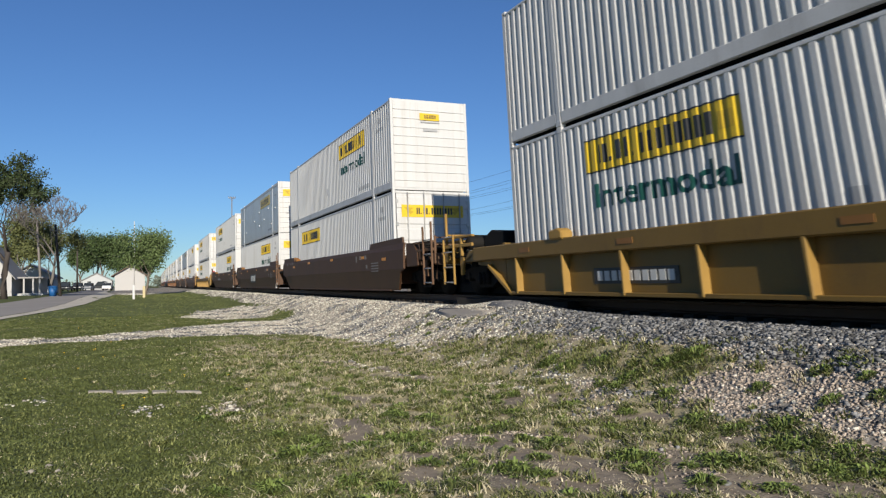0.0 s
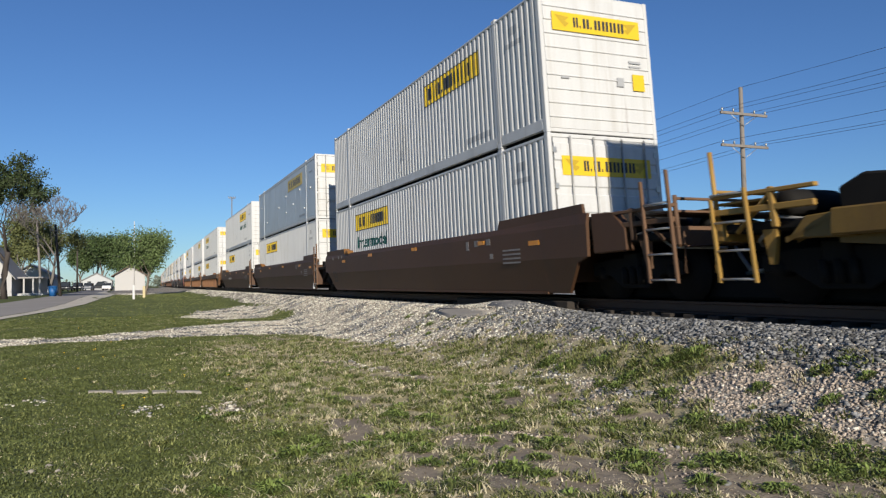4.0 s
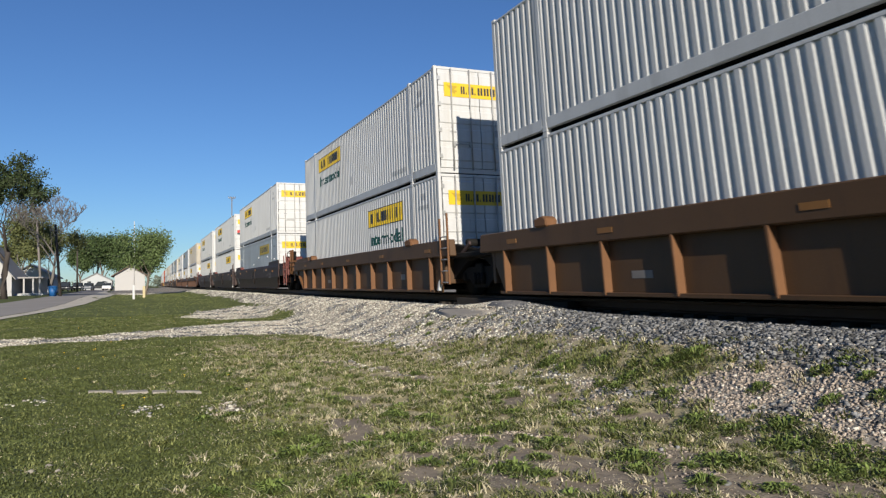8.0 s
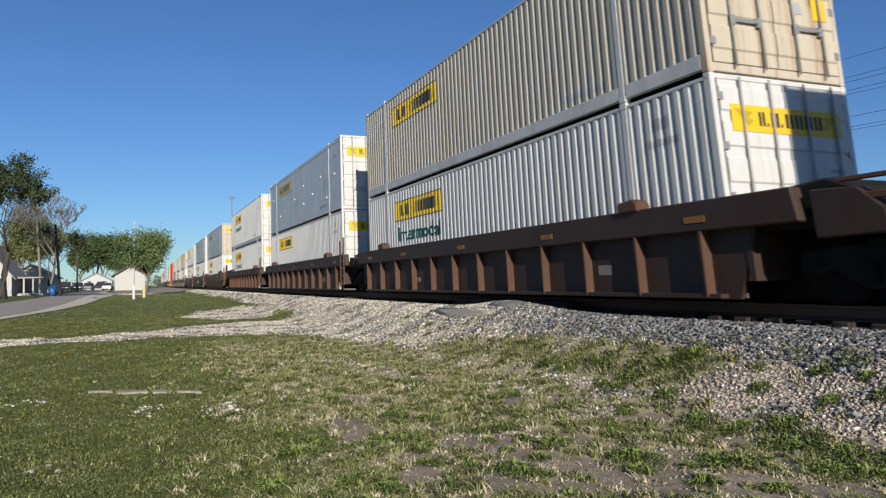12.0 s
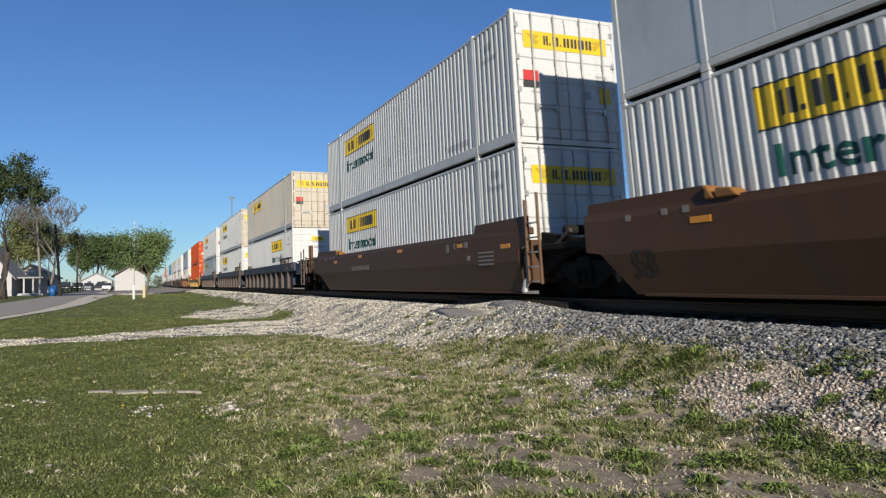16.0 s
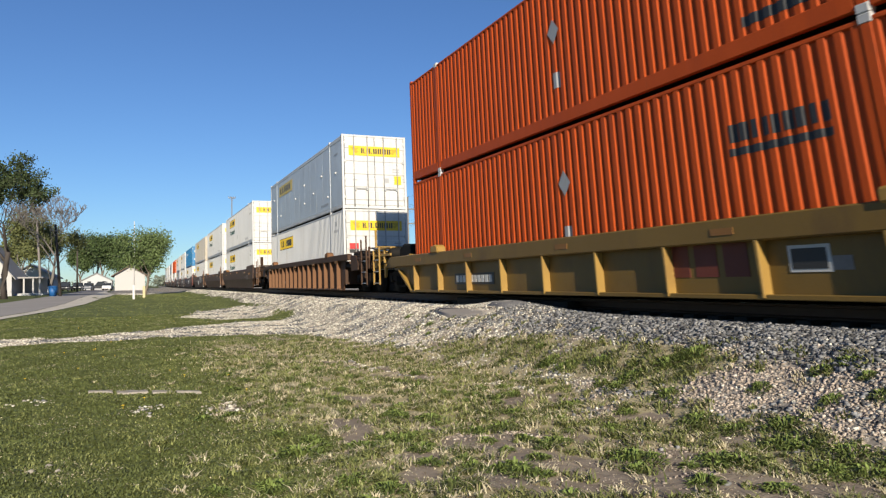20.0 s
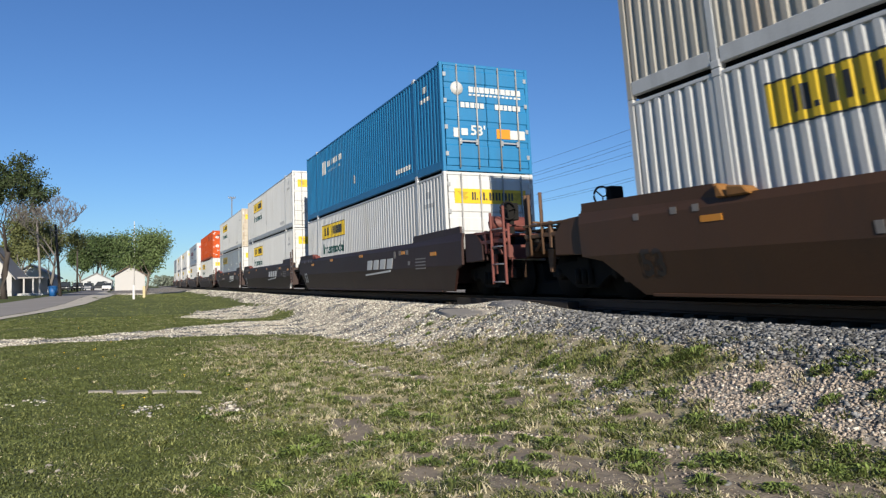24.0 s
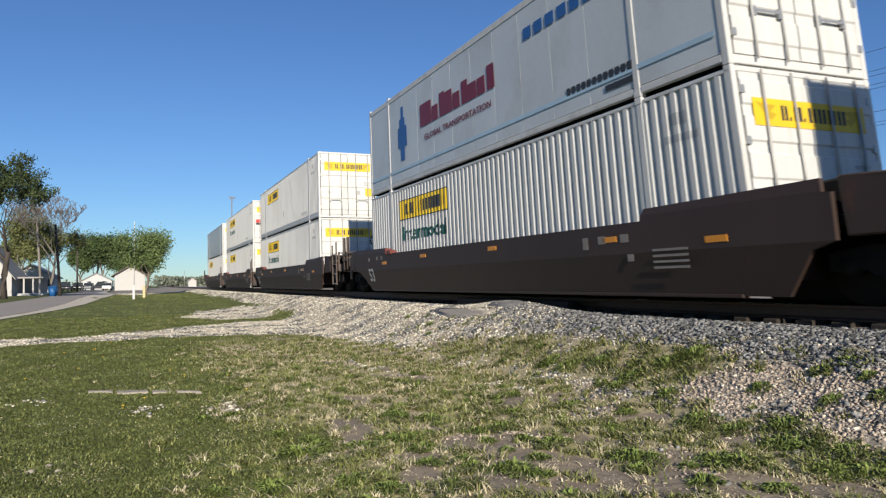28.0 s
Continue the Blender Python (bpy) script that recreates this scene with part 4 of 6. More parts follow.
def truck(car, y):
    """A two-axle truck about y."""
    wheel_set(car, y - 0.89)
    wheel_set(car, y + 0.89)
    for s in (-1, 1):
        a, b = sorted((s * 0.92, s * 1.05))
        part("side_frame", once(("sframe", s, y), lambda: slab("side_frame", [(y - 1.15, 0.40), (y - 1.15, 0.62), (y - 0.6, 0.70), (y + 0.6, 0.70), (y + 1.15, 0.62), (y + 1.15, 0.40), (y + 0.7, 0.42), (y + 0.32, 0.20), (y - 0.32, 0.20), (y - 0.7, 0.42)], a, b, BLACK, 0.015)), car)
        part("spring_pack", once(("springs", s, y), lambda: tubes("spring_pack", [([(s * 1.08, y + d, 0.27), (s * 1.08, y + d, 0.55)], 0.06) for d in (-0.2, 0, 0.2)], BLACK, 8)), car)
    # black block in place of rigging, lengthened to fill in the shade under the car
    part("brake_rigging", once(("shade_block", y), lambda: slab("brake_rigging", [(y - 2.5, 0.03), (y - 2.5, 0.30), (y - 1.55, 0.34), (y - 1.5, 0.72), (y + 1.5, 0.72), (y + 1.55, 0.34), (y + 2.5, 0.30), (y + 2.5, 0.03)], -0.62, 0.62, BLACK, 0.04)), car)
    part("bolster", once(("bolster", y), lambda: boxes("bolster", [(-1.1, 1.1, y - 0.2, y + 0.2, 0.5, 0.78)], BLACK, 0.03)), car)


def ladder(car, paint, y0, y1, x, z0, z1, rungs=5):
    side = part("ladder", once(("ladder", paint.name, y0, y1, x, z0, z1), lambda: boxes("ladder", [(x - 0.025, x + 0.025, y0 - 0.022, y0 + 0.022, z0, z1), (x - 0.025, x + 0.025, y1 - 0.022, y1 + 0.022, z0, z1 - 0.1)], paint, 0.005)), car)
    for i in range(rungs):
        z = z0 + 0.05 + (min(z1, 1.5) - z0 - 0.1) * i / (rungs - 1)
        part("rung", once(("rung", paint.name, y0, y1, x, round(z, 3)), lambda: tubes("rung", [([(x, y0, z), (x, y1, z)], 0.018)], STEEL, 6)), side)


def end_frame(car, paint, gear, at, d, front, tag):
    """Ladder, posts, rails and brake gear on the open platform over a coupled end."""
    def y(a):
        return at + d * a

    def block(a, b):
        return tuple(sorted((y(a), y(b))))

    tall = 1.48 if paint.name.startswith(("yellow", "rust_ochre")) else (1.92 if front else 1.42)
    if front or paint.name.startswith("yellow"):
        ladder(car, gear, *block(2.42, 3.02), -1.46, 0.28, tall, 4)
    else:
        for a in (2.35, 2.80):
            part("grab_post", once(("gpost", a) + tag, lambda: tubes("grab_post", [([(-1.42, y(a), 0.84), (-1.42, y(a), 2.02), (-1.36, y(a + 0.08), 2.02), (-1.36, y(a + 0.08), 1.30)], 0.030)], gear, 6)), car)
    for s in (-1, 1):
        part("end_post", once(("epost", s) + tag, lambda: boxes("end_post", [(s * 1.40 - 0.035, s * 1.40 + 0.035, *block(2.02, 2.10), 0.95, 1.45)], gear, 0.01)), car)
        part("end_post", once(("epost2", s) + tag, lambda: tubes("end_post", [([(s * 1.36, y(3.03), 0.80), (s * 1.36, y(3.03), 1.55 if s > 0 or front else 2.04)], 0.036)], gear, 6)), car)
        part("hand_rail", once(("hrail", s) + tag, lambda: boxes("hand_rail", [(s * 1.40 - 0.03, s * 1.40 + 0.03, *block(1.45, 3.03), 1.16, 1.24)], gear, 0.01)), car)
    part("platform_rail", once(("prail",) + tag, lambda: boxes("platform_rail", [(-1.44, -1.36, *block(1.40, 3.05), 1.38, 1.43)], gear, 0.008)), car)
    part("brace", once(("brace",) + tag, lambda: tubes("brace", [([(-1.36, y(2.06), 1.42), (-1.36, y(2.72), 0.92)], 0.03)], gear, 6)), car)
    part("grating", once(("grate",) + tag, lambda: boxes("grating", [(-1.34, 1.34, *block(2.30, 3.04), 1.30, 1.335)], gear, 0.006)), car)
    part("end_rail", once(("erail",) + tag, lambda: tubes("end_rail", [([(-1.36, y(3.04), 1.50), (1.36, y(3.04), 1.50)], 0.025)], gear, 6)), car)
    part("end_beam", once(("ebeam",) + tag, lambda: boxes("end_beam", [(-1.40, 1.40, *block(2.92, 3.08), 0.82, 1.10)], gear, 0.015)), car)
    part("hanger", once(("hanger",) + tag, lambda: slab("hanger", [(y(2.1), 0.94), (y(2.34), 0.94), (y(2.30), 0.50), (y(2.22), 0.50)], -1.34, -1.27, gear, 0.008)), car)
    part("load_stop", once(("stop",) + tag, lambda: slab("load_stop", [(y(0.35), 1.04), (y(0.35), 1.44), (y(1.0), 1.50), (y(1.35), 1.36), (y(1.35), 1.04)], -1.15, 1.15, BLACK, 0.03)), car)
    tank = FADED_RED if paint is CAR_PAINT["maroon"] else BLACK
    high = 1.62 if paint is CAR_PAINT["maroon"] else 1.26
    part("air_tank", once(("tank",) + tag, lambda: tubes("air_tank", [([(-1.28, y(2.02), high), (-1.22, y(2.02), high), (-0.42, y(2.02), high), (-0.36, y(2.02), high)], [0.08, 0.17, 0.17, 0.08])], tank, 12)), car)
    if paint is CAR_PAINT["maroon"]:
        part("tank_bracket", once(("tbracket",) + tag, lambda: slab("tank_bracket", [(y(1.78), 1.0), (y(2.26), 1.0), (y(2.16), 1.50), (y(1.88), 1.50)], -1.12, -1.04, gear, 0.01)), car)
    part("brake_cylinder", once(("bcyl",) + tag, lambda: tubes("brake_cylinder", [([(-0.6, y(2.75), 1.14), (-0.56, y(2.75), 1.14), (0.15, y(2.75), 1.14), (0.7, y(2.75), 1.14)], [0.12, 0.15, 0.15, 0.04])], BLACK, 10)), car)
    part("brake_valve", once(("valve",) + tag, lambda: boxes("brake_valve", [(0.25, 0.75, *block(1.5, 2.0), 1.04, 1.42)], BLACK, 0.04)), car)
    part("brake_pipe", once(("bpipe",) + tag, lambda: tubes("brake_pipe", [([(-1.18, y(1.5), 0.98), (-1.18, y(2.2), 1.10), (-1.12, y(2.6), 0.82), (-0.55, y(3.1), 0.78)], 0.026)], ROD, 6)), car)
    part("uncoupling_lever", once(("lever",) + tag, lambda: tubes("uncoupling_lever", [([(-1.40, y(3.14), 0.42), (-1.36, y(3.14), 0.80), (-0.2, y(3.16), 0.86)], 0.02)], gear, 6)), car)
    if paint.name.startswith("dark_maroon") if front else paint.name.startswith(("brown", "sooty")):
        bx, bz, yb = (-0.62, 1.86, y(1.45)) if not front else (-1.12, 1.86, y(2.62))
        ring = [(bx + 0.19 * math.cos(w), yb, bz + 0.19 * math.sin(w)) for w in [i * math.pi / 10 for i in range(21)]]
        part("brake_wheel", once(("bwheel",) + tag, lambda: tubes("brake_wheel", [(ring, 0.02)] + [([(bx, yb, bz), ring[q]], 0.013) for q in (1, 8, 15)], BLACK, 6)), car)
        part("brake_stand", once(("bstand",) + tag, lambda: boxes("brake_stand", [(bx + 0.02, bx + 0.30, *sorted((yb - d * 0.06, yb - d * 0.24)), bz - 0.20, bz + 0.18), (bx + 0.08, bx + 0.20, *sorted((yb - d * 0.10, yb - d * 0.20)), 1.0, bz - 0.15)], BLACK, 0.02)), car)
    part("coupler", once(("coupler",) + tag, lambda: boxes("coupler", [(-0.20, 0.20, *block(2.9, 3.80), 0.70, 0.98)], BLACK, 0.05)), car)
    part("air_hose", once(("hose",) + tag, lambda: tubes("air_hose", [([(-0.35, y(3.0), 0.85), (-0.36, y(3.3), 0.45), (-0.30, y(3.7), 0.40)], 0.03)], ROD, 6)), car)


def car_end(car, paint, at, inward, coupled, high):
    """Platform, sills and gear at one end; at: where the well ends, inward: +1 when the car lies towards +y."""
    d = -inward
    front = inward > 0
    far = 3.05 if coupled else 1.35
    smooth_sided = high >= 1.45

    def block(a, b):
        return tuple(sorted((at + d * a, at + d * b)))

    tag = (paint.name, at, coupled, high)
    part("end_platform", once(("plat",) + tag, lambda: boxes("end_platform", [(-1.34, 1.34, *block(0.0, far), 0.92, 1.04)], BLACK, 0.02)), car)
    part("centre_sill", once(("csill",) + tag, lambda: boxes("centre_sill", [(-0.42, 0.42, *block(0.0, far), 0.56, 0.92)], BLACK, 0.02)), car)
    for s in (-1, 1):
        a, b = sorted((s * 1.25, s * 1.44)) if coupled else sorted((s * 0.95, s * 1.15))
        if coupled:
            top = 1.46 if smooth_sided else high - 0.04
            shape = [(at + d * 1.0, 0.78), (at + d * 1.0, top), (at + d * 1.60, top - 0.03), (at + d * 1.90, top - 0.30), (at + d * 1.90, 0.80)]
        else:
            shape = [(at, 0.40), (at, min(high, 1.30)), (at + d * 0.8, 1.18), (at + d * 1.35, 1.10), (at + d * 1.35, 0.90), (at + d * 0.9, 0.84)]
        part("end_sill", once(("esill", s) + tag, lambda: slab("end_sill", shape, a, b, paint if coupled else BLACK, 0.015)), car)
    if coupled:
        gear = FADED_RED if paint is CAR_PAINT["maroon"] else LADDERS.get(paint.name, paint)
        end_frame(car, paint, gear, at, d, front, tag)
    else:
        if front:
            la, lb = block(0.10, 0.58)
            ladder(car, LADDERS.get(paint.name, paint), la, lb, -1.53, 0.28, 2.02)
            part("sill_step", once(("step",) + tag, lambda: slab("sill_step", [(at + 0.1, 0.12), (at + 0.22, 0.12), (at + 0.12, 0.36), (at + 0.02, 0.40)], -1.54, -1.46, WHITE_INK, 0.01)), car)
            part("brake_cylinder", once(("jcyl",) + tag, lambda: tubes("brake_cylinder", [([(-1.2, at - 0.95, 1.28), (-1.15, at - 0.95, 1.28), (-0.5, at - 0.95, 1.28), (-0.1, at - 0.95, 1.28)], [0.07, 0.10, 0.10, 0.04])], BLACK, 10)), car)
            part("brake_lever", once(("jlever",) + tag, lambda: slab("brake_lever", [(at - 0.70, 1.05), (at - 1.20, 1.30), (at - 1.24, 1.22), (at - 0.76, 0.98)], -1.26, -1.20, OLD_RED, 0.008)), car)
        part("joint_arm", once(("arm",) + tag, lambda: boxes("joint_arm", [(-0.35, 0.35, *block(1.2, 1.75), 0.70, 1.02)], BLACK, 0.03)), car)


def well_car(kind, coupled_front, coupled_rear, digits, numbered, sign=""):
    """One unit of a well car. y = 0 is the front face of its load; rail head at z = 0."""
    paint = CAR_PAINT[kind]
    smooth_sides = kind in ("brown", "maroon", "soot")
    low_by = 0.20 if kind == "soot" else 0.0
    car = thing("well_car", CAR_LABELS[kind], "rail car", "well cars of the train")
    end0, end1 = -0.42, LENGTH + 0.40
    for s in (-1, 1):
        x0, x1 = sorted((s * (CAR_X - 0.06), s * CAR_X))
        if smooth_sides:
            up = 1.60 - low_by
            tail = ([(LENGTH - 0.05, 0.11), (LENGTH + 0.80, 0.65), (LENGTH + 1.35, 0.74), (LENGTH + 1.40, 1.48 - low_by), (LENGTH + 1.32, 1.49 - low_by), (LENGTH + 1.30, up + 0.05)]
                    if coupled_rear else [(LENGTH - 0.05, 0.11), (LENGTH + 0.62, 0.76), (LENGTH + 1.02, 0.80), (LENGTH + 1.02, 1.42 - low_by), (LENGTH + 0.92, 1.44 - low_by), (LENGTH + 0.90, up)])
            head = ([(-1.22, up + 0.05), (-1.24, 1.49 - low_by), (-1.36, 1.48 - low_by), (-1.32, 0.74), (-0.98, 0.65), (-0.45, 0.11)]
                    if coupled_front else [(-0.45, up + 0.02), (-0.50, 1.05), (-0.12, 1.0), (-0.05, 0.11)])
            outline = tail + [(LENGTH - 1.82, up), (LENGTH - 1.88, 1.42 - low_by), (2.0, 1.42 - low_by), (1.9, up)] + head
            part("side_sill", once(("sill", kind, s, coupled_front, coupled_rear), lambda: creased("side_sill", outline, x0, x1, s, paint)), car)
            t0, t1 = sorted((s * (CAR_X - 0.22), s * (CAR_X - 0.06)))
            part("top_chord", once(("chord", kind, s), lambda: boxes("top_chord", [(t0, t1, -0.4, LENGTH + 0.4, 1.26 - low_by, 1.40 - low_by)], paint, 0.015)), car)
            h0, h1 = sorted((s * (CAR_X - 0.20), s * (CAR_X + 0.03)))
            for g0, g1, gz, gm in ((LENGTH - 2.5, LENGTH - 2.1, 1.54, GUIDES[kind]), (LENGTH - 2.08, LENGTH - 1.9, 1.60, GUIDES[kind])):
                part("load_guide", once(("guide", kind, s, g0), lambda: slab("load_guide", [(g0, 1.39 - low_by), (g1, 1.39 - low_by), (g1, gz - low_by), (g0 + 0.12, gz - 0.03 - low_by)], h0, h1, gm, 0.02)), car)
            part("bottom_flange", once(("flange", kind, s), lambda: boxes("bottom_flange", [(min(x0, x1) - 0.03 - s * 0.15, max(x0, x1) + 0.03 - s * 0.15, 0.25, LENGTH - 0.25, 0.085, 0.135)], paint, 0.008)), car)
        else:
            low, high = {"yellow": (0.80, 1.10), "ochre": (0.97, 1.36), "orange_rust": (1.17, 1.38)}.get(kind, (0.98, 1.38))
            c1, c0 = LENGTH + (1.65 if coupled_rear else 0.75), (-1.30 if coupled_front else -1.08)
            part("top_chord", once(("chord", kind, s, c0, c1), lambda: slab("top_chord", [(c0, low), (c1, low), (c1 - 0.06, high), (c0 + 0.06, high + 0.02)], *sorted((s * (CAR_X - 0.16), s * (CAR_X + 0.02))), paint, 0.02)), car)
            p0, p1 = sorted((s * (CAR_X - 0.18), s * (CAR_X - 0.13)))
            under = paint if kind != "navy" else CAR_PAINT["grime"]
            foot = [(LENGTH, 0.07), (LENGTH + 0.97, 0.66), (c1, 0.72), (c1, low)] if coupled_rear else [(LENGTH - 0.1, 0.07), (LENGTH + 0.5, low)]
            toe = [(c0, low), (c0, 0.72), (-0.91, 0.66), (-0.44, 0.07)] if coupled_front and kind in ("yellow", "ochre") else [(-0.5, low), (-0.1, 0.07)]
            part("side_plate", once(("plate", kind, s, c0, c1), lambda: slab("side_plate", foot + toe, p0, p1, under)), car)
            part("skirt_edge", once(("skirt", kind, s), lambda: slab("skirt_edge", [(LENGTH, 0.05), (LENGTH + 0.97, 0.64), (LENGTH + 0.97, 0.72), (LENGTH - 0.08, 0.09)], *sorted((s * (CAR_X - 0.18), s * (CAR_X - 0.02))), STAKES.get(kind, under), 0.008)), car) if coupled_rear and kind in ("yellow", "ochre") else None
            if kind == "navy" and s < 0:
                part("running_rail", once("navy_rail", lambda: boxes("running_rail", [(-CAR_X - 0.02, -CAR_X + 0.06, -0.6, 2.25, 1.60, 1.68)], BLACK, 0.01)), car)
                for q in (2.2, 1.5, 0.8, 0.1):
                    part("rail_support", once(("navy_support", q), lambda: boxes("rail_support", [(-CAR_X - 0.03, -CAR_X + 0.03, q - 0.03, q + 0.03, 1.02, 1.62)], BLACK if q > 2 else WEATHERED, 0.008)), car)
                if not coupled_front:
                    part("end_stub", once("navy_stub", lambda: boxes("end_stub", [(-CAR_X + 0.02, -CAR_X + 0.16, -1.55, -1.08, 1.02, 1.34)], WEATHERED, 0.02)), car)
            if kind == "navy" and s < 0:
                for q in ((-1.05, -0.62),) + (((LENGTH + 1.1, LENGTH + 1.55),) if coupled_rear else ()):
                    part("reflector", once(("navy_end_refl", q), lambda: boxes("reflector", [(-CAR_X - 0.03, -CAR_X - 0.02, *q, 1.12, 1.32)], SAFETY)), car)
            b0, b1 = sorted((s * (CAR_X - 0.18), s * CAR_X))
            part("bottom_chord", once(("bchord", kind, s), lambda: boxes("bottom_chord", [(b0, b1, 0.1, LENGTH - 0.1, 0.075, 0.14)], under, 0.01)), car)
            gap = {"rust": 1.35, "orange_rust": 1.02}.get(kind, 1.62)
            k = int((LENGTH - 0.4) / gap)
            for i in range(k + 1):
                y = 0.35 + i * (LENGTH - 0.7) / k
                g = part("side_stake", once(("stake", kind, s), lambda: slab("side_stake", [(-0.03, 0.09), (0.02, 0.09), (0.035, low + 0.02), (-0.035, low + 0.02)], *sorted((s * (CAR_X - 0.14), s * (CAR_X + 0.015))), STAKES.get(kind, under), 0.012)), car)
                g.location = (0, y, 0)
            h0, h1 = sorted((s * (CAR_X - 0.20), s * (CAR_X + 0.06)))
            for g0, g1 in ((1.55, 2.05), (LENGTH - 2.2, LENGTH - 1.75)):
                part("load_guide", once(("guide", kind, s, g0), lambda: slab("load_guide", [(g0, high - 0.02), (g1, high - 0.02), (g1, high + 0.15), (g0 + 0.12, high + 0.19), (g0, high + 0.12)], h0, h1, STAKES.get(kind, paint), 0.03)), car)
            if coupled_rear:
                part("load_guide", once(("guide_tail", kind, s), lambda: slab("load_guide", [(LENGTH - 1.2, high - 0.02), (LENGTH + 1.45, high - 0.02), (LENGTH + 1.45, high + 0.12), (LENGTH - 1.0, high + 0.17)], *sorted((s * (CAR_X - 0.14), s * (CAR_X - 0.02))), paint, 0.02)), car) if kind in ("ochre", "rust") else None
        reflz = 0.90 if kind == "yellow" else 1.10
        if s < 0:
            out = 0.0 if smooth_sides else 0.022
            for y, z in (((0.25, 1.02), (2.6, 1.14), (6.8, 1.20), (10.9, 1.20), (14.2, 1.10)) if smooth_sides else ((0.2, reflz), (4.1, reflz), (8.0, reflz), (12.0, reflz), (15.2, reflz))):
                part("reflector", once(("refl", out, y, z, low_by, smooth_sides), lambda: boxes("reflector", [(-CAR_X - out - 0.008, -CAR_X - out, y, y + 0.40, z - low_by, z + 0.09 - low_by)], REFLECTOR if smooth_sides else SAFETY)), car)
    part("well_floor", once("well_floor", lambda: boxes("well_floor", [(-1.30, 1.30, 0.1, LENGTH - 0.1, 0.14, 0.24)], BLACK)), car)
    for b in (-0.42, LENGTH + 0.30):
        part("bulkhead", once(("bulk", kind, b), lambda: boxes("bulkhead", [(-1.38, 1.38, b, b + 0.12, 0.3, 1.15)], paint, 0.01)), car)
    x = -CAR_X - 0.004
    if smooth_sides:
        def bars(spans):
            return boxes("stencil", [(x - 0.004, x, a, b, c - low_by, d - low_by) for a, b, c, d in spans], FADED_WHITE)
        rows = [(1.0 + i * 0.0, 1.75, 0.95 - i * 0.085, 0.985 - i * 0.085) for i in range(4)] + [(2.9, 3.1, 1.12, 1.25), (2.3, 2.5, 1.12, 1.25), (3.4, 3.55, 1.05, 1.25), (2.2, 2.35, 0.82, 0.93)]
        for i, row in enumerate(rows[4:]):
            part("stencil", once(("smooth_stencil", i, low_by), lambda: bars([row])), car)
        for a, c in ((15.9, 1.24), (15.05, 1.26), (14.6, 1.26)):
            part("stencil", once(("end_square", a, low_by), lambda: bars([(a, a + 0.13, c, c + 0.10)])), car)
        for i, row in enumerate(rows[:4]):
            part("stencil_line", once(("smooth_line", i, low_by), lambda: bars([row])), car)
        if numbered:
            part("car_number", once(("number", digits, low_by), lambda: bars([(10.1 + i * 0.21, 10.21 + i * 0.21, 0.78, 0.92) for i in range(digits)])), car)
        if kind != "brown":
            part("lettering", once("fifty_three", lambda: side_words_car("lettering", "53", 0.56, 15.78, 0.40)), car)
        else:
            part("lettering", once("fifty_three_faded", lambda: side_words_car("lettering", "53", 0.56, 15.7, 0.40, GREY_FADED)), car)
    else:
        for a, b, c, d in ((11.3, 11.8, 0.36, 0.48), (2.6, 2.95, 0.42, 0.58)):
            part("stencil", once(("stake_stencil", a), lambda: boxes("stencil", [(-CAR_X + 0.124, -CAR_X + 0.131, a, b, c, d)], FADED_WHITE)), car)
    high = 1.56 - low_by * 0.5 if smooth_sides else (1.12 if kind == "yellow" else 1.38)
    car_end(car, paint, end0, 1, coupled_front, high)
    car_end(car, paint, end1, -1, coupled_rear, high if not smooth_sides else 1.50 - low_by * 0.2)
    xs = (x - 0.006, x + 0.002)
    if sign == "swoosh":
        def leaning(y, z, w, h):
            return slab("company_block", [(y, z), (y + w, z), (y + w - 0.10, z + h), (y - 0.10, z + h)], *xs, WHITE_INK)
        for i in range(4):
            part("company_block", once(("leaning", i), lambda: leaning(3.75 + i * 0.68, 0.76, 0.50, 0.30)), car)
        part("company_stripe", once("swoosh", lambda: slab("company_stripe", [(3.9, 0.66), (6.45, 0.57), (6.45, 0.62), (3.9, 0.72)], *xs, WHITE_INK)), car)
    elif sign == "plate":
        dark = part("sign_panel", once("sign_panel", lambda: boxes("sign_panel", [(*xs, 7.30, 9.60, 0.46, 1.0)], INK)), car)
        for i in range(3):
            part("company_block", once(("plate_block", i), lambda: boxes("company_block", [(xs[0] - 0.006, xs[0], 7.55 + i * 0.66, 8.02 + i * 0.66, 0.56, 0.90)], WHITE_INK)), dark)
    elif sign == "graffiti":
        part("graffiti", once("graffiti_word", lambda: side_words_car("graffiti", "CROOK", 1.0, 4.55, 0.62)), car, "white sprayed graffiti")
        part("graffiti", once("graffiti_scrawl", lambda: tubes("graffiti", [([(x, 7.05 + 0.12 * i, 0.40 + 0.34 * (i % 2) + 0.02 * i) for i in range(13)], 0.025)], WHITE_INK, 5)), car, "white sprayed scrawl")
    elif sign == "emblem":
        ring = [(x, 7.6 + 0.42 * math.cos(w), 0.78 + 0.42 * math.sin(w)) for w in [i * math.pi / 10 for i in range(21)]]
        part("company_emblem", once("round_emblem", lambda: tubes("company_emblem", [(ring, 0.03), ([(x, 7.2, 0.78), (x, 8.0, 0.78)], 0.03)], GREY_FADED, 6)), car)
    elif sign.startswith("boxed"):
        dark = part("number_panel", once("number_panel", lambda: boxes("number_panel", [(-CAR_X + 0.118, -CAR_X + 0.131, 11.2, 13.3, 0.28, 0.54)], INK)), car)
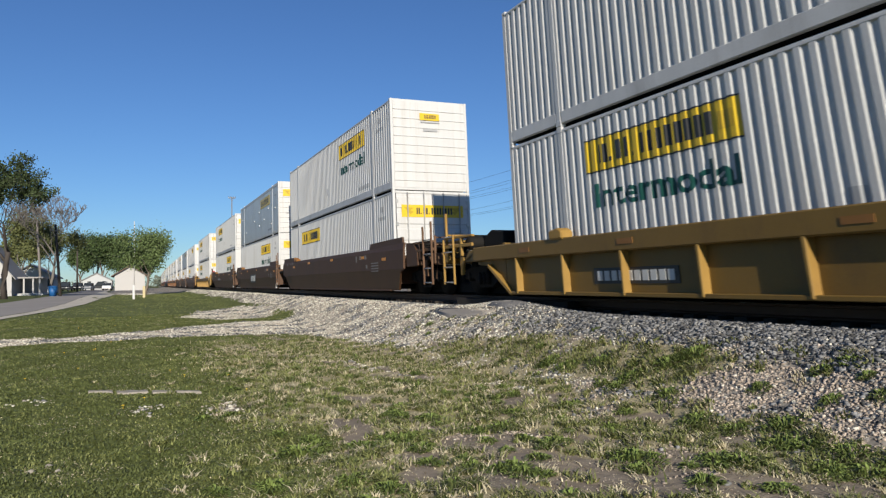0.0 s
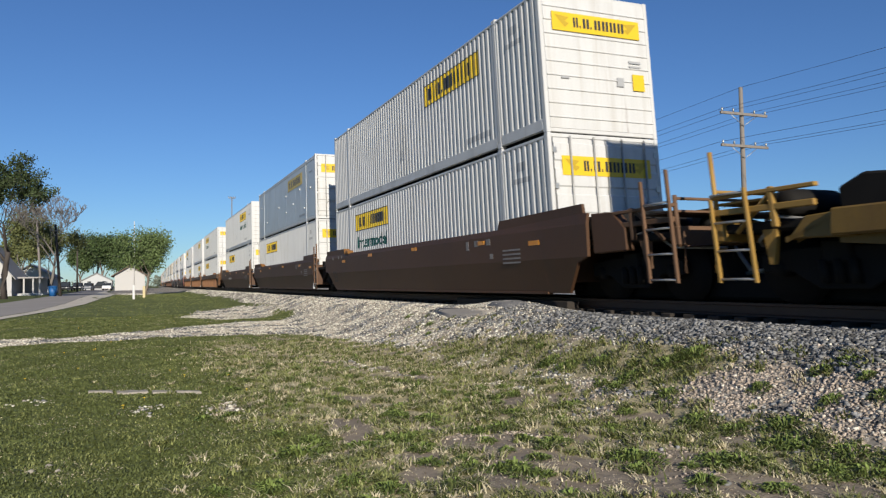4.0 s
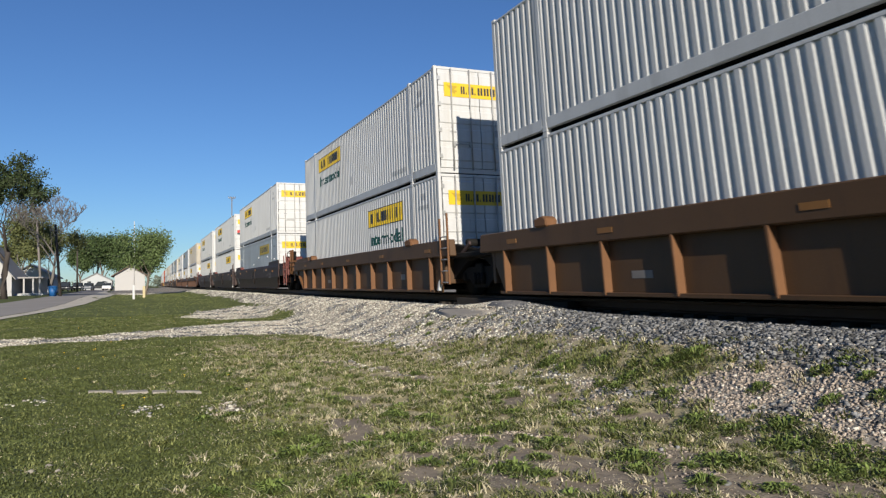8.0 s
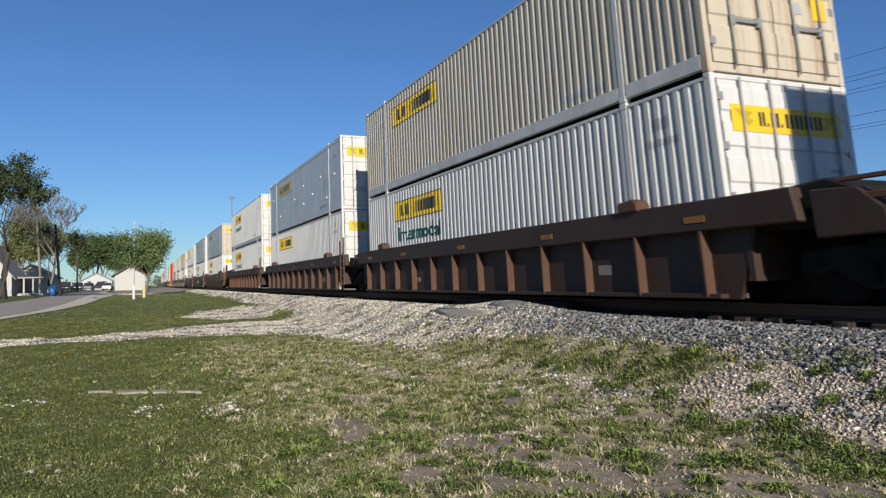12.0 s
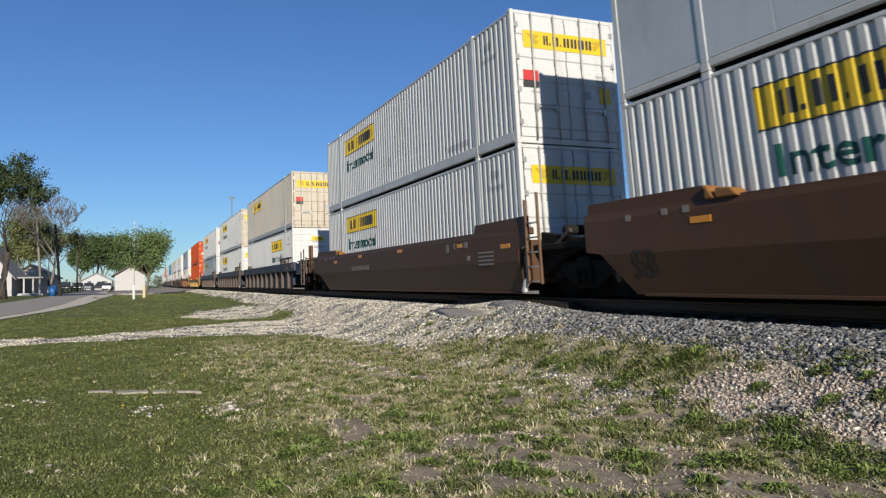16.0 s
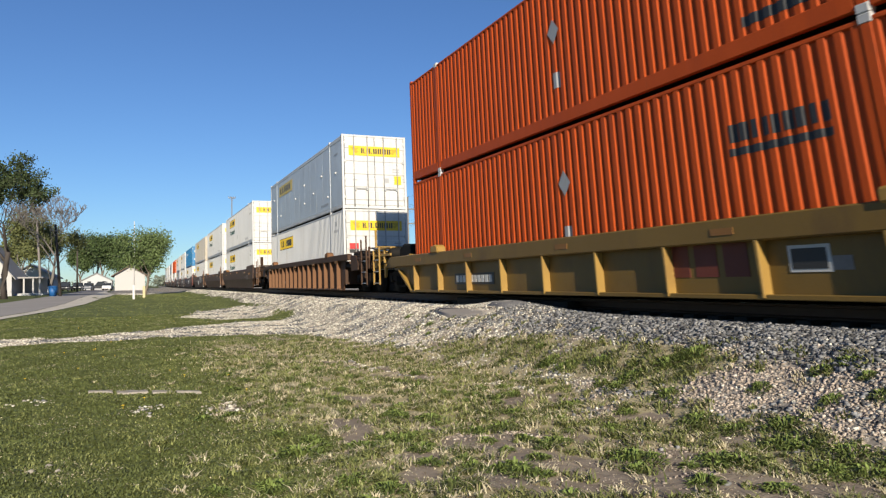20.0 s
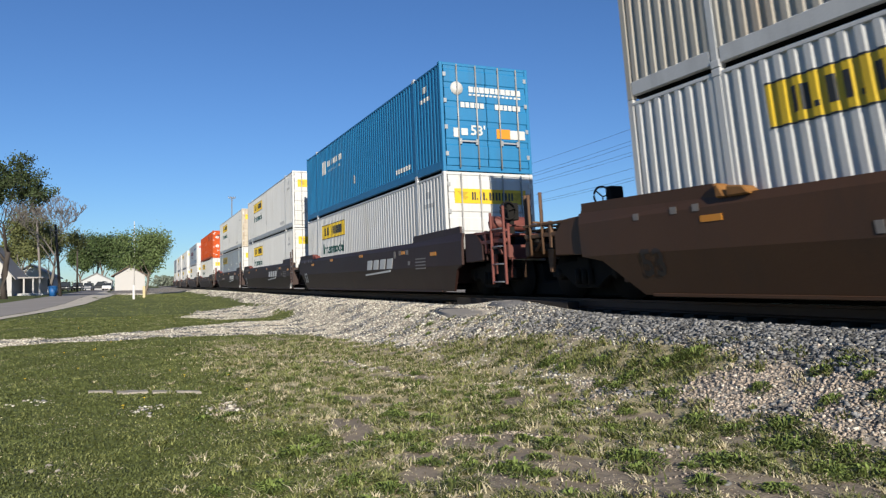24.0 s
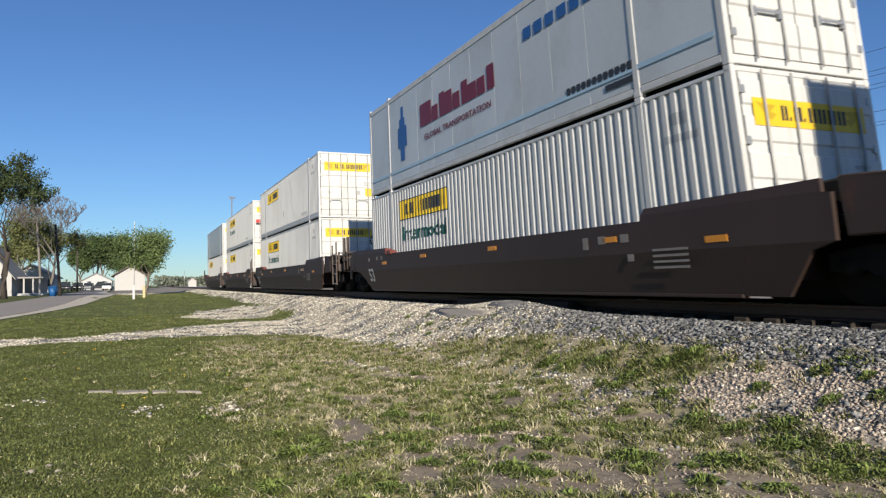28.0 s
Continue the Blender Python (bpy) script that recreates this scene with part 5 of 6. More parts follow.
        for i in range(10):
            part("number_block", once(("number_block", i), lambda: boxes("number_block", [(-CAR_X + 0.112, -CAR_X + 0.118, 11.3 + i * 0.195, 11.44 + i * 0.195, 0.33, 0.49)], WHITE_INK)), dark)
    if sign == "boxed_red":
        for i in range(3):
            part("company_block", once(("red_block", i), lambda: boxes("company_block", [(-CAR_X + 0.122, -CAR_X + 0.131, 4.06 + i * 0.54, 4.48 + i * 0.54, 0.36, 0.84)], OLD_LOGO_RED)), car, "faded red company block")
        plate = part("notice_frame", once("notice_frame", lambda: boxes("notice_frame", [(-CAR_X + 0.120, -CAR_X + 0.131, 2.86, 3.44, 0.40, 0.72)], WHITE_INK, 0.003)), car, "white framed notice plate")
        part("notice", once("notice", lambda: boxes("notice", [(-CAR_X + 0.114, -CAR_X + 0.120, 2.91, 3.39, 0.44, 0.68)], INK)), plate)
    # trucks: articulated joints share the one that the unit behind the joint carries
    truck(car, -1.95 if coupled_front else -1.75)
    if coupled_rear:
        truck(car, LENGTH + 1.95)
    return car


OLD_LOGO_RED = mat("faded_red_logo_paint", (0.13, 0.030, 0.018), 0.6, 0, 0.2, 3.0)
GREY_FADED = mat("faded_stencil", (0.030, 0.022, 0.018), 0.6, 0, 0.2)


def side_words_car(name, words, size, y, z, material=None):
    me = lettering(name, words, size, material or WHITE_INK)
    bm = bmesh.new()
    bm.from_mesh(me)
    for v in bm.verts:
        v.co = (-CAR_X - 0.008, v.co.y + y, v.co.z + z)
    bmesh.ops.bisect_plane(bm, geom=bm.verts[:] + bm.edges[:] + bm.faces[:], plane_co=(0, 0, 0.74), plane_no=(0, 0, 1))
    for v in bm.verts:
        v.co.x += 0.15 * max(0.0, 0.74 - v.co.z) / 0.63
    bm.to_mesh(me)
    bm.free()
    return me


# stacks from the front of the train: upper box, its panel, its end; lower box, its panel, its end; car
STACKS = [
    ("w", "", "d", "w", "Ri", "d", "yellow"),
    ("w", "Fi", "s", "w", "R", "d", "brown"), ("p", "F", "S", "w", "Fi", "S", "brown"), ("w", "Ri", "d", "w", "Fi", "s", "brown"),
    ("w", "Ri", "d", "w", "Ri", "d", "yellow"),
    ("w", "F", "S", "w", "Ri", "d", "brown"), ("p", "F", "d", "w", "R", "d", "brown"), ("w", "Fi", "s", "w", "R", "d", "brown"),
    ("w", "Ri", "d", "w", "R", "d", "ochre"), ("w", "F", "S", "w", "Fi", "d", "ochre"), ("w", "Ri", "d", "w", "Fi", "d", "ochre"),
    ("w", "Ri", "d", "p", "F", "d", "maroon"), ("w", "Ri", "d", "w", "F", "S", "maroon"), ("w", "Ri", "d", "w", "F", "S", "maroon"),
    ("b", "R", "d", "w", "Ri", "d", "rust"), ("p", "R", "d", "w", "R", "d", "rust"), ("w", "Ri", "d", "w", "Ri", "d", "rust"),
    ("p", "R", "D", "w", "Ri", "d", "brown"), ("p", "R", "d", "w", "Ri", "d", "brown"), ("w", "Ri", "d", "w", "Ri", "d", "brown"),
    ("b", "R", "d", "w", "Fi", "s", "navy"), ("w", "Ri", "D", "w", "Ri", "d", "navy"), ("w", "Ri", "d", "p", "R", "d", "navy"),
    ("o", "", "d", "o", "", "d", "yellow"), ("p", "R", "d", "w", "R", "d", "orange_rust"),
    ("w", "Ri", "d", "w", "Ri", "d", "brown"), ("w", "Ri", "d", "w", "R", "d", "brown"), ("b", "R", "d", "w", "R", "d", "brown"),
    ("u", "", "d", "w", "Ri", "d", "maroon"), ("w", "Ri", "d", "w", "Ri", "d", "maroon"), ("w", "Ri", "D", "p", "R", "d", "maroon"),
    ("o", "x", "d", "w", "Ri", "d", "soot"), ("e", "", "d", "w", "Ri", "d", "soot"),
    ("w", "R", "d", "w", "Ri", "d", "soot"), ("w", "Ri", "d", "w", "R", "d", "soot"), ("p", "", "d", "w", "R", "d", "soot"),
]
COUPLED = [1, 0, 0, 1, 1, 0, 0, 1, 0, 0, 1, 0, 0, 1, 0, 0, 1, 0, 0, 1, 0, 0, 1, 1, 1, 0, 0, 1, 0, 0, 1, 1, 1, 0, 0]
TRAIN = []
SIGNS = {1: "boxed", 3: "plate", 5: "boxed", 12: "emblem", 13: "emblem", 14: "emblem", 19: "plate", 24: "boxed_red", 28: "graffiti", 29: "swoosh", 30: "swoosh", 31: "swoosh"}


def build_train():
    y = 22.096 - 23.843 + LEAD
    for i, (uk, up, ue, lk, lp, le, ck) in enumerate(STACKS):
        if i:
            y += 23.843 if COUPLED[i - 1] else 19.664
        front = True if i == 0 else bool(COUPLED[i - 1])
        rear = True if i == len(STACKS) - 1 else bool(COUPLED[i])
        TRAIN.append((well_car(ck, front, rear, 10, ck in ("brown", "maroon") and rear and not front, SIGNS.get(i + 1, "")), y, 0.0))
        TRAIN.append((container(lk, lp, le, i + 1 in (5, 25)), y, FLOOR_LOW))
        TRAIN.append((container(uk, up, ue, i + 1 in (13, 20, 21, 23, 35)), y, FLOOR_UP))


build_train()


# ---- loose stones, grass and weeds ----
def scatter(count, r0, r1, seed, power=1.0):
    """Places in the plan inside the sector that lies before the eye, denser near it."""
    r = np.random.RandomState(seed)
    rad = r0 + (r1 - r0) * r.uniform(0, 1, count) ** power
    ang = np.radians(r.uniform(-10.5, 57, count))
    return rad * np.sin(ang), rad * np.cos(ang), rad, r


def bumpy_level(x, y):
    near = 1 / (1 + (np.hypot(x, y) / 60) ** 2)
    xc = x - BEND * y * y - MID
    bed = np.interp(xc, [-2.75, -1.85, -1.38, -1.15, 1.15, 1.85, 2.6], [-0.80, -0.255, -0.245, -0.33, -0.33, -0.225, -0.6], left=-9, right=-9)
    lie = ground_level(x, y) + near * (0.07 * (wave(x, y, 21, 2.2) - 0.5) + 0.025 * (wave(x, y, 22, 0.6) - 0.5)) * (x < 6.6)
    return np.maximum(lie, bed)


CUBE = np.array([(-1, -1, -1), (1, -1, -1), (1, 1, -1), (-1, 1, -1), (-1, -1, 1), (1, -1, 1), (1, 1, 1), (-1, 1, 1)], float)
CUBE_TRIS = np.array([(0, 2, 1), (0, 3, 2), (4, 5, 6), (4, 6, 7), (0, 1, 5), (0, 5, 4), (1, 2, 6), (1, 6, 5), (2, 3, 7), (2, 7, 6), (3, 0, 4), (3, 4, 7)])


def stones(name, x, y, size, r, material, label):
    """Angular stones, half sunk, as one mesh."""
    k = len(x)
    v = CUBE[None] * r.uniform(0.40, 1.0, (k, 8, 3)) * r.uniform(0.45, 1.35, (k, 1, 3)) * size[:, None, None] * 0.5
    a, b = r.uniform(0, 6.283, k), r.uniform(-0.7, 0.7, k)
    ca, sa, cb, sb = np.cos(a)[:, None], np.sin(a)[:, None], np.cos(b)[:, None], np.sin(b)[:, None]
    yy, zz = v[:, :, 1] * cb - v[:, :, 2] * sb, v[:, :, 1] * sb + v[:, :, 2] * cb
    xx, yy = v[:, :, 0] * ca - yy * sa, v[:, :, 0] * sa + yy * ca
    z = bumpy_level(x, y) + size * 0.10
    pts = np.stack([xx + x[:, None], yy + y[:, None], zz * 0.7 + z[:, None]], 2).reshape(-1, 3)
    tris = (CUBE_TRIS[None] + 8 * np.arange(k)[:, None, None]).reshape(-1, 3)
    return tagged(new(name, fast_mesh(name, pts, tris, material)), label, "gravel", kind="stuff")


def build_stones():
    x, y, rad, r = scatter(520000, 3.2, 42, 31, 1.15)
    xc = x - BEND * y * y
    gravel, soil, worn = cover(x, y)
    keep = (r.uniform(0, 1, len(x)) < gravel ** 1.3 * 0.95) & (xc < 7.17)
    x, y, xc, rad = x[keep], y[keep], xc[keep], rad[keep]
    size = r.uniform(0.016, 0.044, len(x)) * (1 + 0.015 * rad)
    grey = smooth(5.95, 6.2, xc + 0.3 * (wave(x, y, 41, 1.5) - 0.5)) * (1 - smooth(9, 14, y)) + smooth(0.55, 0.7, wave(x, y, 43, 2.0)) * 0.5
    tan = (1 - smooth(6.0, 6.3, xc)) * (1 - smooth(7.0, 8.5, y))
    dice = r.uniform(0, 1, len(x))
    is_grey = dice < grey
    is_grey &= r.uniform(0, 1, len(x)) < 0.80
    is_tan = ~is_grey & (r.uniform(0, 1, len(x)) < 0.3 + 0.65 * tan)
    rest = ~is_grey & ~is_tan
    stones("grey_ballast_stones", x[is_grey], y[is_grey], size[is_grey] * 1.45, r, DARK_STONES, "loose grey ballast stones beside the track")
    stones("tan_gravel", x[is_tan], y[is_tan], size[is_tan] * 0.85, r, TAN_STONES, "brownish loose gravel on bare ground")
    stones("white_gravel", x[rest], y[rest], size[rest], r, STONES, "pale crushed limestone gravel at the crossing")
    x, y, rad, r = scatter(70000, 40, 100, 35, 0.9)
    gravel, soil, worn = cover(x, y)
    keep = (r.uniform(0, 1, len(x)) < gravel) & (x - BEND * y * y < 7.17)
    stones("far_gravel", x[keep], y[keep], r.uniform(0.05, 0.11, keep.sum()), r, STONES, "pale crushed gravel along the far track")
    # single pebbles over the lawn and the bare soil
    x, y, rad, r = scatter(26000, 3.2, 20, 33, 1.0)
    gravel, soil, worn = cover(x, y)
    keep = r.uniform(0, 1, len(x)) < (0.10 + 0.55 * soil) * smooth(0.0, 3.0, x)
    stones("pebbles", x[keep], y[keep], r.uniform(0.006, 0.017, keep.sum()), r, TAN_STONES, "small scattered pebbles on the lawn")


def blades(name, x, y, tall, r, material, label, wide=0.0036, lean=1.25, folds=True):
    """Grass blades, each a bent tapering strip, as one mesh."""
    k = len(x)
    a = r.uniform(0, 6.283, k)
    dx, dy = np.cos(a), np.sin(a)
    l = r.uniform(0.15, 1.0, k) * lean * tall
    w = wide * r.uniform(0.7, 1.4, k) * (1 + np.hypot(x, y) * 0.06)
    z = bumpy_level(x, y) - 0.004
    px, py = -dy * w, dx * w
    p0 = np.stack([x - px, y - py, z], 1)
    p1 = np.stack([x + px, y + py, z], 1)
    hx, hy, hz = x + dx * l * 0.35, y + dy * l * 0.35, z + tall * 0.62
    p2 = np.stack([hx + px * 0.7, hy + py * 0.7, hz], 1)
    p3 = np.stack([hx - px * 0.7, hy - py * 0.7, hz], 1)
    p4 = np.stack([x + dx * l, y + dy * l, z + tall * r.uniform(0.75, 1.0, k)], 1)
    pts = np.stack([p0, p1, p2, p3, p4], 1).reshape(-1, 3)
    tris = (np.array([(0, 1, 2), (0, 2, 3), (3, 2, 4)])[None] + 5 * np.arange(k)[:, None, None]).reshape(-1, 3)
    return tagged(new(name, fast_mesh(name, pts, tris, material)), label, "grass", kind="stuff")


def build_grass():
    x, y, rad, r = scatter(700000, 3.1, 34, 51, 1.25)
    gravel, soil, worn = cover(x, y)
    street = x < np.interp(y, [p[1] for p in VERGE], [p[0] for p in VERGE])
    tuft = smooth(0.40, 0.62, wave(x, y, 53, 0.45))
    grassy = np.maximum(inside(x, y, GRASSY_AREAS[0]), inside(x, y, GRASSY_AREAS[1]))
    worn, soil = worn * (1 - 0.8 * grassy), soil * (1 - grassy)
    dense = (1 - gravel) ** 2 * (1 - 0.93 * smooth(0.25, 0.85, soil + 0.5 * (wave(x, y, 54, 0.35) - 0.5))) * (1 - worn * (0.86 - 0.75 * tuft)) * (~street)
    keep = (r.uniform(0, 1, len(x)) < dense) & (x < 6.9)
    x, y, rad, soil, worn, tuft = (v[keep] for v in (x, y, rad, soil, worn, tuft))
    tall = (0.010 + 0.017 * r.uniform(0, 1, len(x)) + 0.035 * grassy[keep] * r.uniform(0.3, 1, len(x)) + 0.06 * tuft * worn * r.uniform(0.2, 1, len(x))) * (1 + 0.012 * rad)
    dry = r.uniform(0, 1, len(x)) < 0.004 + 0.24 * smooth(0.52, 0.72, wave(x, y, 52, 1.3)) + 0.55 * worn * (1 - tuft) + 0.30 * worn + 0.5 * smooth(0.25, 0.6, soil)
    pale = ~dry & (r.uniform(0, 1, len(x)) < 0.03 + 0.85 * smooth(0.42, 0.68, wave(x, y, 57, 1.1)) * (0.34 + 0.66 * worn) + 0.6 * grassy[keep])
    deep = ~dry & ~pale
    blades("lawn_grass", x[deep], y[deep], tall[deep], r, GRASS, "short green lawn grass", 0.0048, 1.6)
    blades("pale_grass", x[pale], y[pale], tall[pale] * 1.15, r, PALE_GRASS, "lighter yellow-green grass tufts", 0.0045, 2.3)
    blades("dry_grass", x[dry], y[dry], tall[dry] * 0.6, r, DRY_GRASS, "dry straw-coloured grass between the green", 0.0036, 3.2)


def build_tufts():
    """Splayed clumps of straw and green blades on the worn ground."""
    x, y, rad, r = scatter(4400, 3.2, 17, 55, 1.0)
    gravel, soil, worn = cover(x, y)
    keep = r.uniform(0, 1, len(x)) < np.clip(worn * 1.1 - 0.7 * gravel + 0.12 * (x > 0.2), 0, 1) * (1 - 0.8 * smooth(0.2, 0.6, soil))
    band = smooth(3.4, 4.2, x) * (1 - smooth(5.6, 6.0, x)) * smooth(7.6, 8.6, y) * (1 - smooth(12.5, 14, y))
    keep |= r.uniform(0, 1, len(x)) < 0.8 * band * smooth(0.38, 0.6, wave(x, y, 60, 1.3))
    x, y, rad = x[keep & (x < 6.4)], y[keep & (x < 6.4)], rad[keep & (x < 6.4)]
    k = 26
    cx, cy = np.repeat(x, k), np.repeat(y, k)
    wide = np.repeat(r.uniform(0.03, 0.085, len(x)), k)
    a, d = r.uniform(0, 6.283, len(cx)), r.uniform(0, 1, len(cx)) ** 0.6
    straw = np.repeat(r.uniform(0, 1, len(x)) < 0.42, k)
    straw ^= r.uniform(0, 1, len(cx)) < 0.12
    cx, cy = cx + np.cos(a) * d * wide, cy + np.sin(a) * d * wide
    tall = r.uniform(0.03, 0.075, len(cx)) * (0.6 + 6 * wide)
    deep = ~straw & (r.uniform(0, 1, len(cx)) < 0.35)
    pale = ~straw & ~deep
    blades("straw_tufts", cx[straw], cy[straw], tall[straw], r, DRY_GRASS, "splayed tufts of pale straw", 0.0040, 2.8)
    blades("green_tufts", cx[deep], cy[deep], tall[deep], r, GRASS, "splayed tufts of green grass", 0.0050, 1.9)
    blades("pale_tufts", cx[pale], cy[pale], tall[pale], r, PALE_GRASS, "splayed tufts of yellow-green grass", 0.0050, 1.9)


def build_litter():
    """Short dead stalks lying flat on the bare soil and between the tufts."""
    x, y, rad, r = scatter(60000, 3.2, 15, 56, 1.1)
    gravel, soil, worn = cover(x, y)
    keep = (r.uniform(0, 1, len(x)) < np.maximum(0.6 * soil, 0.75 * worn) * (1 - gravel)) & (x > 0) & (x < 6.3)
    blades("dead_stalks", x[keep], y[keep], np.full(keep.sum(), 0.006), r, DRY_GRASS, "dead straw lying flat on the soil", 0.0022, 9.0)


def build_surround():
    """Grass and gravel round the camera's stand, outside its view."""
    r = np.random.RandomState(90)
    rad, ang = 0.3 + 9.0 * r.uniform(0, 1, 70000) ** 0.6, np.radians(r.uniform(56, 350.5, 70000))
    x, y = rad * np.sin(ang), rad * np.cos(ang)
    gravel, soil, worn = cover(x, y)
    keep = (r.uniform(0, 1, len(x)) < (1 - gravel) ** 2 * (1 - soil) * (1 - 0.5 * worn)) & (x < 6.4)
    dry = keep & (r.uniform(0, 1, len(x)) < 0.5 * worn)
    for name, on, material, label in (("surround_grass", keep & ~dry, GRASS, "short green grass round the stand"), ("surround_straw", dry, DRY_GRASS, "dry grass round the stand")):
        blades(name, x[on], y[on], r.uniform(0.02, 0.045, on.sum()), r, material, label, 0.0065, 1.8)
    x, y = r.uniform(5.4, 7.15, 14000), r.uniform(-9.0, 4.5, 14000)
    keep = r.uniform(0, 1, len(x)) < cover(x, y)[0]
    stones("near_ballast", x[keep], y[keep], r.uniform(0.02, 0.055, keep.sum()), r, DARK_STONES, "loose ballast beside the near track")


def build_far_grass():
    x, y, rad, r = scatter(120000, 28, 95, 58, 1.0)
    gravel, soil, worn = cover(x, y)
    street = x < np.interp(y, [p[1] for p in VERGE], [p[0] for p in VERGE]) + 0.3
    keep = (r.uniform(0, 1, len(x)) < (1 - gravel) ** 2) & ~street & (x - BEND * y * y < 6.0)
    x, y = x[keep], y[keep]
    tall = r.uniform(0.015, 0.035, len(x))
    pale = r.uniform(0, 1, len(x)) < 0.25 + 0.5 * smooth(0.4, 0.65, wave(x, y, 59, 3.0))
    blades("far_lawn_grass", x[~pale], y[~pale], tall[~pale], r, GRASS, "short green lawn grass farther off", 0.007, 1.4)
    blades("far_pale_grass", x[pale], y[pale], tall[pale], r, PALE_GRASS, "yellow-green lawn grass farther off", 0.007, 1.4)


WEED_SPOTS = [(5.45, 9.05, 0.27), (2.76, 6.99, 0.18), (2.59, 4.69, 0.18), (2.36, 5.07, 0.13), (2.09, 5.30, 0.11), (3.23, 6.27, 0.16), (3.28, 5.44, 0.17), (2.18,
              6.13, 0.24), (5.95, 6.69, 0.27), (5.75, 6.90, 0.27), (5.41, 7.15, 0.21), (4.90, 5.50, 0.25), (5.16, 4.72, 0.24), (4.87, 4.46, 0.23), (3.54, 4.67,
              0.30), (4.19, 4.24, 0.18), (3.58, 3.96, 0.14), (4.95, 3.93, 0.23), (4.72, 3.61, 0.23), (4.57, 3.79, 0.18), (5.58, 5.39, 0.13), (6.14, 4.84, 0.12),
              (5.96, 5.00, 0.12), (5.39, 8.58, 0.24), (5.61, 8.10, 0.21), (5.16, 7.13, 0.18), (2.55, 7.45, 0.13), (3.56, 8.42, 0.13), (1.81, 6.20, 0.15), (1.25,
              6.13, 0.30), (1.45, 6.38, 0.15), (5.25, 6.34, 0.18), (4.95, 5.08, 0.18), (4.88, 4.25, 0.18), (4.12, 5.79, 0.15), (4.46, 7.01, 0.17), (4.09, 4.38,
              0.18), (1.59, 4.79, 0.15), (1.39, 5.04, 0.15), (3.94, 3.66, 0.12)]


def build_weeds():
    r = np.random.RandomState(61)
    spots = list(WEED_SPOTS)
    for i in range(300):
        rad, ang = 3.3 + 15 * r.uniform() ** 1.2, math.radians(r.uniform(2, 56))
        x, y = rad * math.sin(ang), rad * math.cos(ang)
        g, s, w = (float(v[0]) for v in cover(np.array([x]), np.array([y])))
        if x < 6.3 and r.uniform() < 0.25 + 0.5 * w - 0.4 * g:
            spots.append((x, y, r.uniform(0.04, 0.14)))
    verts, tris = [], []
    for x, y, size in spots:
        k = int(30 + 620 * size)
        for j in range(k):
            a, out = r.uniform(0, 6.283), r.uniform(0.0, 1.0) ** 0.7 * size * 0.8
            bx, by = x + math.cos(a) * out, y + math.sin(a) * out
            bz = float(bumpy_level(np.array([bx]), np.array([by]))[0])
            a += r.uniform(-0.9, 0.9)
            le, wi, up = r.uniform(0.04, 0.10) * (0.7 + size), r.uniform(0.006, 0.015), r.uniform(0.02, 0.09) * (0.5 + 1.8 * size) * (1.2 - 0.8 * out / (size * 0.8))
            dx, dy = math.cos(a), math.sin(a)
            n = len(verts)
            verts += [(bx, by, bz), (bx + dx * le * 0.45 - dy * wi, by + dy * le * 0.45 + dx * wi, bz + up), (bx + dx * le * 0.45 + dy * wi, by + dy * le * 0.45 - dx * wi, bz + up),
                      (bx + dx * le, by + dy * le, bz + up * r.uniform(0.3, 1.1)), (bx + dx * le * 0.5, by + dy * le * 0.5, bz + up * 0.86)]
            tris += [(n, n + 4, n + 1), (n, n + 2, n + 4), (n + 1, n + 4, n + 3), (n + 4, n + 2, n + 3)]
    tagged(new("weeds", fast_mesh("weeds", verts, tris, WEED)), "low broad-leaved green weeds in clumps", "weeds", kind="stuff")
    # dandelion heads
    x, y, rad, r2 = scatter(170, 9, 34, 63, 0.9)
    g, s, w = cover(x, y)
    keep = (g < 0.1) & (w < 0.55) & (x > -6 + 0 * x) & (x < 4)
    x, y = x[keep], y[keep]
    z = bumpy_level(x, y) + 0.035
    pts, tri = [], []
    for px, py, pz in zip(x, y, z):
        n = len(pts)
        pts += [(px, py, pz + 0.01)] + [(px + 0.02 * math.cos(q), py + 0.02 * math.sin(q), pz) for q in [i * 1.0472 for i in range(6)]] + [(px - 0.002, py, pz - 0.04), (px + 0.002, py, pz - 0.04)]
        tri += [(n, n + 1 + i, n + 1 + (i + 1) % 6) for i in range(6)] + [(n, n + 7, n + 8)]
    tagged(new("dandelions", fast_mesh("dandelions", pts, tri, mat("dandelion_yellow", (0.75, 0.50, 0.02), 0.6))), "small yellow dandelions in the lawn", "flowers", kind="stuff")


TAN_STONES = mat("tan_gravel_stone", (0.36, 0.300, 0.245), 0.85, 0, 0.2, 5.0, bump=0.2, per_piece=0.45)
build_stones()
build_grass()
build_tufts()
build_litter()
build_surround()
build_far_grass()
build_weeds()


def sunk_slab(name, outline, top, material, label, category):
    """A thin old slab lying nearly flush with the ground."""
    verts = [(x, y, top) for x, y in outline] + [(x, y, top - 0.12) for x, y in outline]
    k = len(outline)
    faces = [tuple(range(k))] + [(i, i + k, (i + 1) % k + k, (i + 1) % k) for i in range(k)]
    ob = tagged(new(name, mesh_of(name, verts, faces, material)), label, category)
    mod = ob.modifiers.new("edge", "BEVEL")
    mod.width = 0.008
    return ob


